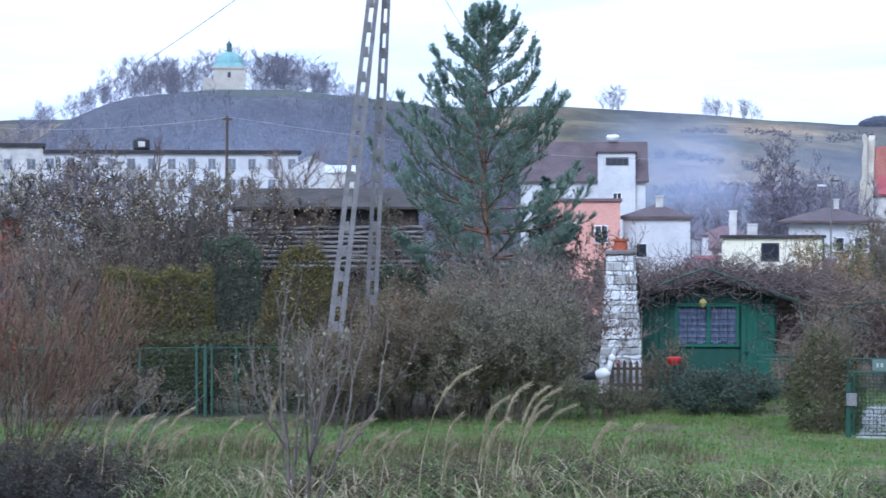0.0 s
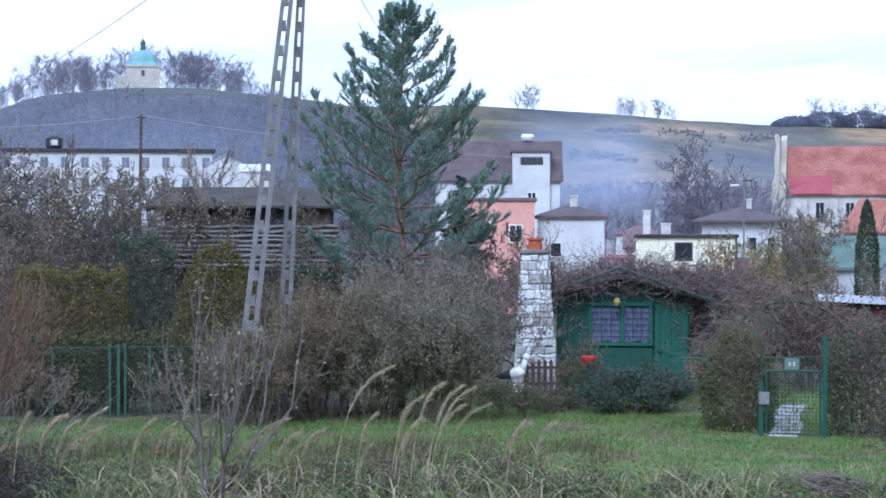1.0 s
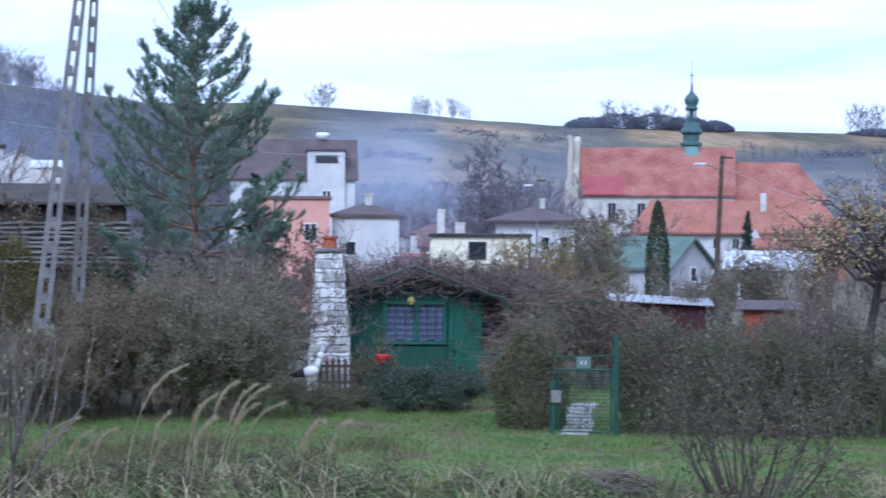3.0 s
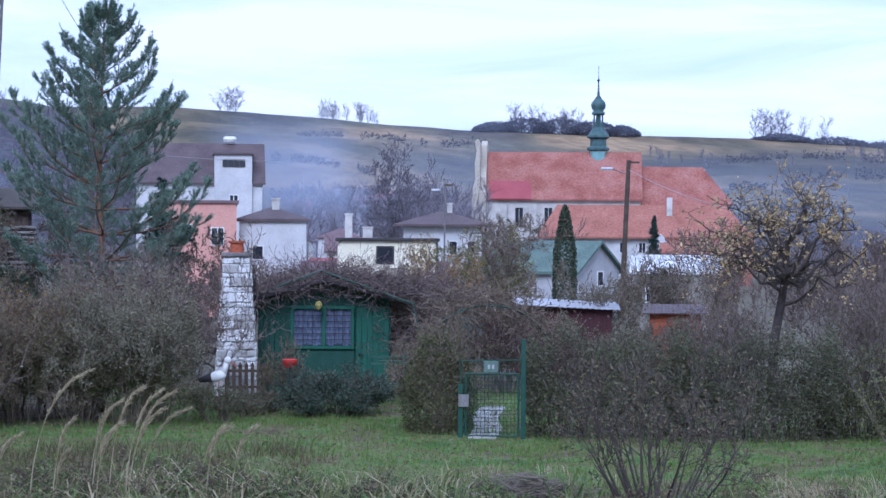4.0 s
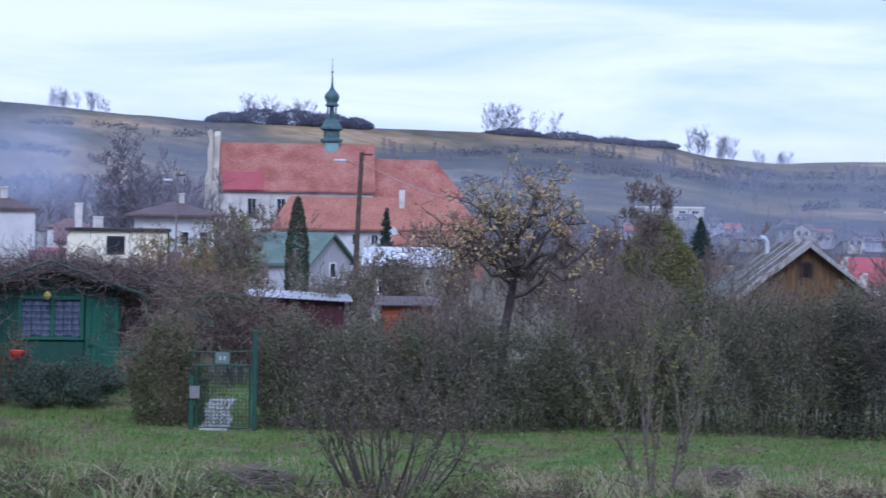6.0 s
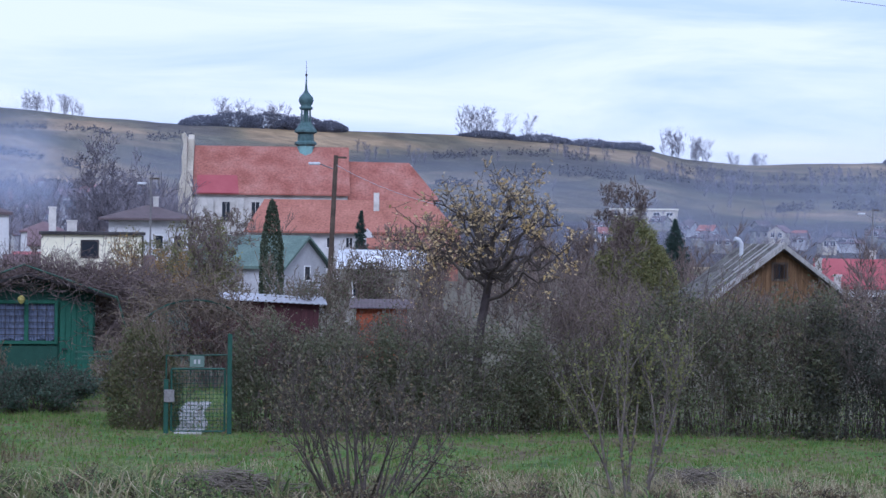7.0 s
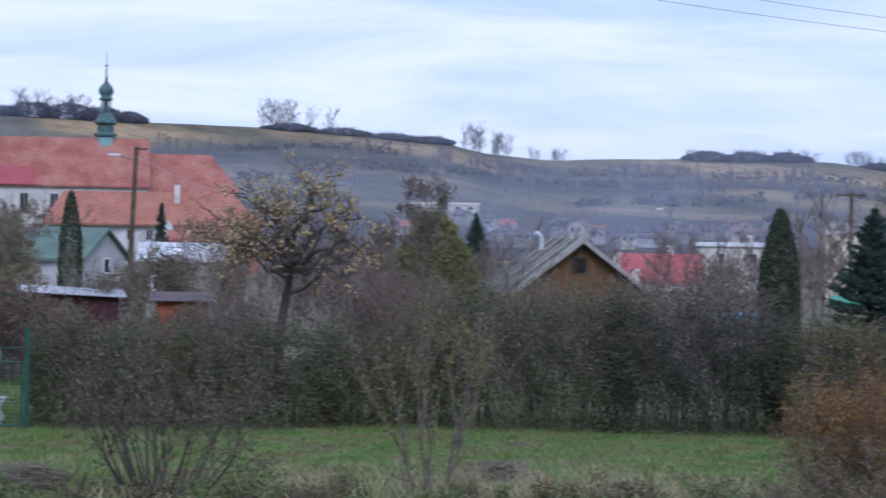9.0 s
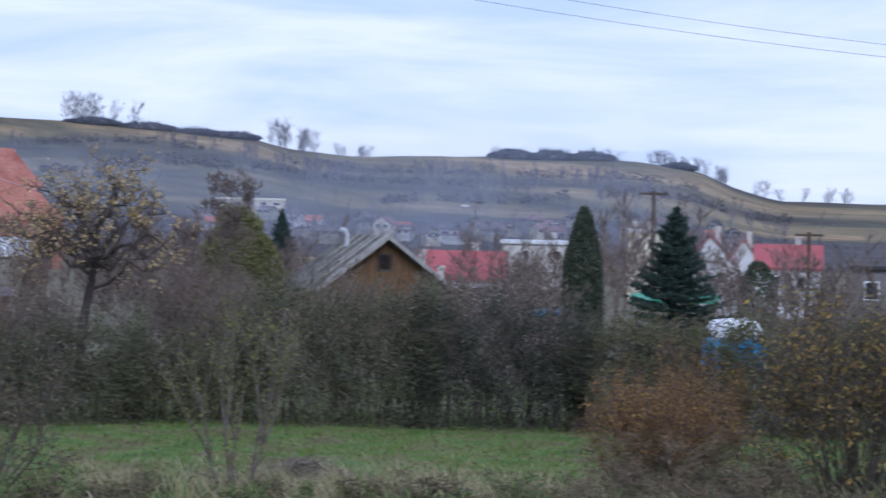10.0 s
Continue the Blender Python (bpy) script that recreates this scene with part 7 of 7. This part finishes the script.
for i, (az, h) in enumerate([(-7, 0.75), (-4.5, 0.7), (-1.5, 0.72), (1.2, 0.85), (3.8, 0.8), (6.2, 0.62), (9, 0.55), (-8.6, 1.0), (-5.6, 0.85), (-2.6, 0.8), (0.0, 0.8), (2.5, 0.85), (5.0, 0.75), (7.6, 0.6), (11.4, 0.5), (13.4, 0.45), (15.9, 0.42), (21.3, 0.42), (23.4, 0.45), (27.0, 0.5), (30.4, 0.5), (17.8, 0.5), (19.5, 0.55), (25.5, 0.55), (28.5, 0.6), (35, 0.8)]):
    shrub("bramble", az, 30.6 + 0.3 * (i % 3), h, 2.3, "brown bramble and dead stalks on the bank", 400 + i, 10, 3, 2, "bark_dark", "leaf_brown" if i % 2 else "reed_green", 1400, 0.05, lean=1.2, thick=0.01, group="brambles on the bank")
for i, az in enumerate((-11.6, -10.4, -9.4, -8.5, -11.0, -9.9)):
    shrub("bramble", az, 29.6 + 0.35 * (i % 3), 0.95 - 0.07 * (i % 4), 2.2, "dark bramble thicket with grey leaves on the bank", 440 + i, 34, 3, 2, "stem_dark", "leaf_dark", 3200, 0.05, lean=1.2, thick=0.01, group="brambles on the bank")
shrub("bramble", 32.5, 31, 0.7, 3.0, "dry brown bramble tangle", 117, 36, 3, 2, "twig_brown", "leaf_brown", 2200, 0.045, lean=1.2, thick=0.01)


def brush_pile(az, d, w, h, seed, label):
    rng = np.random.default_rng(seed)
    ob = thing("brush_pile", M(az, d, 0), label, "pile")
    n = 420
    x, y = rng.normal(0, 0.28, n) * w, rng.normal(0, 0.25, n)
    z = rng.uniform(0, 1, n) * h * np.exp(-(x / (w * 0.4)) ** 2)
    a = rng.uniform(0, 6.28, n)
    dv = np.stack([np.cos(a), np.sin(a) * 0.6, rng.normal(0.1, 0.2, n)], 1) * rng.uniform(0.1, 0.35, (n, 1))
    c = np.stack([x, y, z], 1)
    v, f = tubes(np.concatenate([c - dv, c + dv, np.full((n, 1), 0.010), np.full((n, 1), 0.006)], 1))
    raw("brushwood", v, f, "ash", ob)


brush_pile(11.8, 33.2, 2.5, 0.42, 1, "heap of cut dry grass and twigs on the meadow")
brush_pile(23.6, 34.5, 1.7, 0.36, 2, "heap of cut dry stalks on the meadow edge")


# ---- grasses ----
def scatter(rng, n, az0, az1, d0, d1):
    az = rng.uniform(az0, az1, n)
    d = np.sqrt(rng.uniform(d0 ** 2, d1 ** 2, n))
    a = np.radians(az)
    return np.stack([d * np.sin(a), d * np.cos(a), np.zeros(n)], 1)


rng = np.random.default_rng(5)
pts = scatter(rng, 80000, -13, 40, 32.5, 47.5)
v, f = blades(rng, pts, 0.09, 0.017, 0.7, 0.1, 1)
tagged(raw("meadow_grass", v, f, "grass_blade"), "short green meadow grass", "grass", kind="stuff")
pts = scatter(rng, 20000, 2, 32, 45, 56)
v, f = blades(rng, pts, 0.12, 0.016, 0.7, 0.1, 1)
tagged(raw("garden_grass", v, f, "grass_blade"), "green lawn inside the garden", "grass", kind="stuff")


def tussocks(name, spots, per, height, width, mat, lean, droop, label, seed, spread=0.16):
    rng = np.random.default_rng(seed)
    vs, fs, o = [], [], 0
    for az, d, k in spots:
        p = P(az, d)
        n = int(per * k)
        root = np.array([[p.x, p.y, -0.02]]) + rng.normal(0, 1, (n, 3)) * np.array([spread, spread, 0])
        v, f = blades(rng, root, height * k, width, lean, droop, 5)
        vs.append(v)
        fs.append(f + o)
        o += len(v)
    tagged(raw(name, np.concatenate(vs), np.concatenate(fs), mat), label, "grass", kind="stuff")


rr = random.Random(12)
spots = [(rr.uniform(-9, 10), rr.uniform(29, 32), rr.uniform(0.75, 1.3)) for _ in range(85)] + [(rr.uniform(10, 39), rr.uniform(28.5, 32.0), rr.uniform(0.45, 0.8)) for _ in range(60)]
spots += [(rr.uniform(-9, 5.5), rr.uniform(29.3, 31.5), rr.uniform(0.9, 1.45)) for _ in range(30)]
tussocks("tall_dry_grass", spots, 8, 1.05, 0.042, "reed_dry", 1.15, 0.6, "tall bleached bending grass", 6)
spots = [(rr.uniform(-9, 10), rr.uniform(28, 33.5), rr.uniform(0.6, 1.1)) for _ in range(150)] + [(rr.uniform(10, 39), rr.uniform(28, 32.8), rr.uniform(0.4, 0.9)) for _ in range(90)]
spots += [(rr.uniform(-8, -5.8), rr.uniform(29.3, 30.5), rr.uniform(0.9, 1.3)) for _ in range(14)]
tussocks("tall_green_grass", spots, 26, 1.0, 0.038, "reed_green", 0.9, 0.45, "tall fading green grass", 7)


rt = random.Random(9)
spots = [(rt.uniform(-12, 39), rt.uniform(33, 45.5), rt.uniform(0.4, 1.2)) for _ in range(420)]
tussocks("meadow_tussocks", spots, 26, 0.17, 0.018, "grass_blade", 0.9, 0.2, "tufts of longer meadow grass", 8, 0.13)
spots = [(rt.uniform(-12, 39), rt.uniform(32.5, 38), rt.uniform(0.4, 1.2)) for _ in range(240)]
spots += [(rt.uniform(18, 38), rt.uniform(31.0, 33.6), rt.uniform(1.2, 3.0)) for _ in range(190)]
tussocks("withered_tussocks", spots, 18, 0.22, 0.014, "reed_dry", 0.9, 0.3, "tufts of withered meadow grass", 9, 0.15)
spots = [(rt.uniform(-12, 6.5), rt.uniform(32.5, 41.5), rt.uniform(0.5, 1.2)) for _ in range(430)] + [(rt.uniform(5, 39), rt.uniform(31.5, 36.0), rt.uniform(0.35, 0.8)) for _ in range(260)]
tussocks("rough_grass", spots, 24, 0.40, 0.022, "grass_rough", 0.95, 0.35, "rough brown-green grass below the mown strip", 10, 0.2)
lit = scatter(rng, 9000, -12, 39, 32, 46.5) + np.array([0, 0, 0.07])
v, f = leaves(rng, lit, 0.06, 0.6, 0.8)
tagged(raw("fallen_leaves", v, f, "leaf_brown"), "dry brown fallen leaves on the meadow", "leaves", kind="stuff")


def plume(az, d, h, lean, seed):
    """A reed stalk with its bowed feathery head."""
    rng = np.random.default_rng(seed)
    ob = thing("reed", M(az, d, -0.1), "tall pale reed with a bowed feathery head", "reed", "reeds on the bank")
    pts = [np.array([lean * (t ** 2.6) * 0.85, 0, h * (t - 0.17 * t ** 5)]) for t in np.linspace(0, 1, 9)]
    segs = [(*a, *b, 0.010, 0.008) for a, b in zip(pts, pts[1:])]
    v, f = tubes(segs)
    raw("stalk", v, f, "reed_dry", ob)
    n = 420
    k = np.linspace(0, 1, 9)
    t = rng.uniform(0.62, 1.0, n)
    line = np.array(pts)
    c = np.stack([np.interp(t, k, line[:, j]) for j in range(3)], 1)
    ahead = unit(np.stack([np.interp(np.minimum(t + 0.06, 1.06), np.append(k, 1.1), np.append(line[:, j], 2 * line[-1, j] - line[-2, j])) for j in range(3)], 1) - c)
    tip = c + (ahead + rng.normal(0, 0.2, (n, 3))) * rng.uniform(0.05, 0.12, (n, 1))
    side = unit(np.cross(tip - c, rng.normal(0, 1, (n, 3)))) * 0.008
    v, f = np.stack([c - side, c + side, tip], 1).reshape(-1, 3), np.arange(3 * n).reshape(n, 3)
    raw("head", v, f, "reed_dry", ob)


for i, (az, el, lean) in enumerate([(0.80, -3.55, 0.9), (2.1, -4.0, 0.5), (2.6, -4.05, 0.55), (1.6, -4.3, 0.5), (2.9, -4.1, 0.7), (0.4, -4.8, 0.3), (-7.6, -4.8, 0.3), (-1.9, -4.9, 0.8), (-7.1, -4.9, 0.4), (3.3, -4.5, 0.8), (-4.2, -4.2, 0.2), (-5.2, -4.9, 0.4), (4.3, -5.0, 0.5)] + [(rr.uniform(-9, 5), rr.uniform(-5.6, -4.5), rr.uniform(0.12, 0.6)) for _ in range(26)]):
    d = 30 + 0.13 * (i * 7 % 11)
    plume(az - math.degrees(lean * 0.85 / d), d, (up(el, d) + 0.1) / 0.84, lean, 200 + i)


bare_tree("valley_tree", 8.2, 250, 17.0, 11.5, "great round leafless tree among the town houses", 361, LOW, 0.32, "hazed_wood", None, 0, 0.1, 0.2, 4, 2, limbs=5, rise=(0.2, 1.2))


# ---- woods on the hills ----
def wood(name, spots, label, seed, mat="hazed_wood", kinds=6, fine=0.03, limbs=3, depth=0, twigs=120, low=1):
    """A wood of bare trees, each with trunk, limbs and twigs, in one mesh."""
    rng = np.random.default_rng(seed)
    shapes = []
    for k in range(kinds):
        segs = []
        p, dr = np.array([0.0, 0, 0]), np.array([0, 0, 1.0])
        for i in range(5):
            dr = unit(dr + rng.normal(0, 0.05, 3))
            q = p + dr * 0.17
            segs.append((*p, *q, 0.011 * (1 - 0.16 * i), 0.011 * (1 - 0.16 * (i + 1))))
            p = q
            if i >= low:
                for j in range(limbs):
                    a = rng.uniform(0, 6.28)
                    branch(rng, segs, p, unit(np.array([math.cos(a), math.sin(a), rng.uniform(0.7, 1.8)])), 0.27 * rng.uniform(0.7, 1.15), 0.005, depth, 0.42, 2, 0, 0.10, 3, 0.10, 0.6)
        s = np.asarray(segs)
        s[:, [2, 5]] /= s[:, 5].max()
        thin = s[s[:, 7] < 0.0045]
        i = rng.integers(0, len(thin), twigs)
        t = rng.uniform(0, 1, (twigs, 1))
        c = thin[i, :3] * (1 - t) + thin[i, 3:6] * t
        dv = unit(unit(thin[i, 3:6] - thin[i, :3]) + rng.normal(0, 0.45, (twigs, 3)) + np.array([0, 0, 0.35])) * rng.uniform(0.05, 0.12, (twigs, 1))
        s = np.concatenate([s, np.concatenate([c, c + dv, np.full((twigs, 1), 0.0022), np.full((twigs, 1), 0.0012)], 1)])
        shapes.append(s)
    vs, fs, o = [], [], 0
    for az, d, h, zz in spots:
        s = shapes[rng.integers(0, kinds)].copy()
        a = rng.uniform(0, 6.28)
        c, sn = math.cos(a), math.sin(a)
        wd = rng.uniform(0.8, 1.35)
        for i in (0, 3):
            x, y = s[:, i].copy(), s[:, i + 1].copy()
            s[:, i], s[:, i + 1] = (x * c - y * sn) * h * wd, (x * sn + y * c) * h * wd
            s[:, i + 2] *= h
        s[:, 6:8] *= h
        q = P(az, d, zz - 0.4)
        s[:, [0, 3]] += q.x
        s[:, [1, 4]] += q.y
        s[:, [2, 5]] += q.z
        v, f = wood_mesh(s, fine, h * 0.0075)
        vs.append(v)
        fs.append(f + o)
        o += len(v)
    tagged(raw(name, np.concatenate(vs), np.concatenate(fs), mat), label, "woods", kind="stuff")


def spots_in(rng, n, az0, az1, d0, d1, h0, h1):
    out = []
    for _ in range(n):
        az, d = rng.uniform(az0, az1), rng.uniform(d0, d1)
        out.append((az, d, rng.uniform(h0, h1), height(az, d)))
    return out


rw = random.Random(21)
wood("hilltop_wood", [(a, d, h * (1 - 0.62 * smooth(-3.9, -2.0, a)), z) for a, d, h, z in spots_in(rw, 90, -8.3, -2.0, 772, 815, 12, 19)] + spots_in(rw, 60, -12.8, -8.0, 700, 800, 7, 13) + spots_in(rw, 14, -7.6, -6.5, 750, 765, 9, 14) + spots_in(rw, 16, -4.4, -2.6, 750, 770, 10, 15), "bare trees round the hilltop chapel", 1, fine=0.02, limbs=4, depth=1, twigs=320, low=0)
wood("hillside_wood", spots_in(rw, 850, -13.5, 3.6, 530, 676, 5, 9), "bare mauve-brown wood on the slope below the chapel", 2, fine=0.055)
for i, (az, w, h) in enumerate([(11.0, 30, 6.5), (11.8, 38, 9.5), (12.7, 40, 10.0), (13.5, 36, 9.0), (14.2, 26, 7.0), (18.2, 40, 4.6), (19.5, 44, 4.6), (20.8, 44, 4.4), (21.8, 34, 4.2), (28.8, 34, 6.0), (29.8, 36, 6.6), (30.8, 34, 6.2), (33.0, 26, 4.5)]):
    leaf_body("ridge_grove", az, 1485, "dark leafless grove along the hill crest", 500 + i, w, 26, h, "hazed_grove", 9000, 0.95, height(az, 1485) - 1.2, "dome", 0.8, "grove", stalks=0, group="groves on the ridge")
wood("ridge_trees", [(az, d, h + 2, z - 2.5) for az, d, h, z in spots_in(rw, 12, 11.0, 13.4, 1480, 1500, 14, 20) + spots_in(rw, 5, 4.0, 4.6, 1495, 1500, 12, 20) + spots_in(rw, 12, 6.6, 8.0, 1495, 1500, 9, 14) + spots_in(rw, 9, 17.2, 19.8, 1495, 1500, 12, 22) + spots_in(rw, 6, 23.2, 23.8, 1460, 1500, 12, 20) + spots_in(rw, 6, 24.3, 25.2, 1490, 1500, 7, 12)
     + spots_in(rw, 16, 28.2, 31.5, 1470, 1500, 7, 10) + spots_in(rw, 16, 32.0, 34.2, 1480, 1500, 8, 12) + spots_in(rw, 8, 34.8, 37.5, 1490, 1500, 8, 14) + spots_in(rw, 5, 22.6, 23.6, 1490, 1500, 14, 22)], "scattered bare trees along the ridge line", 4, "hazed_ridge_wood", fine=0.03, depth=1, limbs=5, twigs=420, low=0)
scrub = []
for az, d, n in [(22.5, 1180, 26), (24.5, 1060, 30), (26.8, 1220, 34), (28.6, 1000, 30), (30.5, 1160, 34), (32.4, 1040, 28), (20.2, 1300, 18), (15.8, 1200, 14)]:
    for _ in range(n):
        a, r = az + rw.gauss(0, 0.75), d + rw.gauss(0, 40)
        scrub.append((a, r, rw.uniform(5, 10), height(a, r)))
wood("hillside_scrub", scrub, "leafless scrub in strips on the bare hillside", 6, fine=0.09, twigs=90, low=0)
def hedgerows(lines, label, seed):
    """Low ragged belts of bare scrub that follow the slope."""
    rng = np.random.default_rng(seed)
    pts = []
    for az0, az1, d0, d1, wide, tall in lines:
        for k in range(int((az1 - az0) * 260)):
            t = rng.random()
            if math.sin(t * 17 + az0) + 0.6 * math.sin(t * 41 + d0) < -0.55:
                continue
            a, r = az0 + (az1 - az0) * t, d0 + (d1 - d0) * t + rng.normal(0, wide) + 20 * math.sin(t * 7 + az0)
            pts.append((*P(a, r).xy, height(a, r) + tall * rng.random() ** 1.6 * (0.5 + 0.5 * abs(math.sin(t * 29)))))
    v, f = leaves(rng, np.array(pts), 1.25, 0.7)
    tagged(raw("hillside_hedgerows", v, f, "hazed_scrub"), label, "hedgerows", kind="stuff")


hedgerows([(16.6, 21.0, 1255, 1300, 10, 4.5), (14.5, 18.5, 980, 900, 8, 3), (18.5, 23.5, 1050, 1130, 12, 4), (22.6, 28.0, 1330, 1240, 22, 4), (24.0, 28.0, 1120, 1060, 14, 4), (25.5, 30.5, 900, 960, 9, 3.5), (28.0, 33.5, 1300, 1200, 24, 4.5), (31.0, 36.0, 1000, 1080, 12, 4),
           (3.0, 8.0, 1100, 1010, 10, 3), (6.0, 10.8, 1300, 1340, 12, 3.5), (5.0, 10.0, 820, 860, 10, 3.5), (15.0, 20.0, 760, 800, 8, 3)], "leafless scrub belts across the bare hillside", 8)
wood("valley_wood", spots_in(rw, 150, 5.5, 11.5, 380, 640, 9, 16) + spots_in(rw, 150, 19, 37.5, 330, 620, 5, 8) + spots_in(rw, 70, 19, 37.5, 620, 900, 6, 10) + spots_in(rw, 70, 8.0, 10.8, 280, 360, 11, 15), "bare trees among the valley houses", 5, "hazed_wood", fine=0.022, twigs=150)
wood("garden_wood", spots_in(rw, 210, 14.5, 30.5, 105, 230, 3.4, 5.2) + spots_in(rw, 30, 30.5, 33.2, 105, 220, 5.0, 6.6) + spots_in(rw, 36, 33.2, 38.5, 105, 170, 3.4, 5.0) + spots_in(rw, 22, 2.0, 12.5, 110, 170, 3.0, 5.0) + spots_in(rw, 12, 10.7, 13.4, 280, 315, 7, 10) + spots_in(rw, 60, -12, -2, 100, 220, 5, 9), "bare mauve trees between the houses", 6, "twig_mauve", fine=0.010, twigs=180)
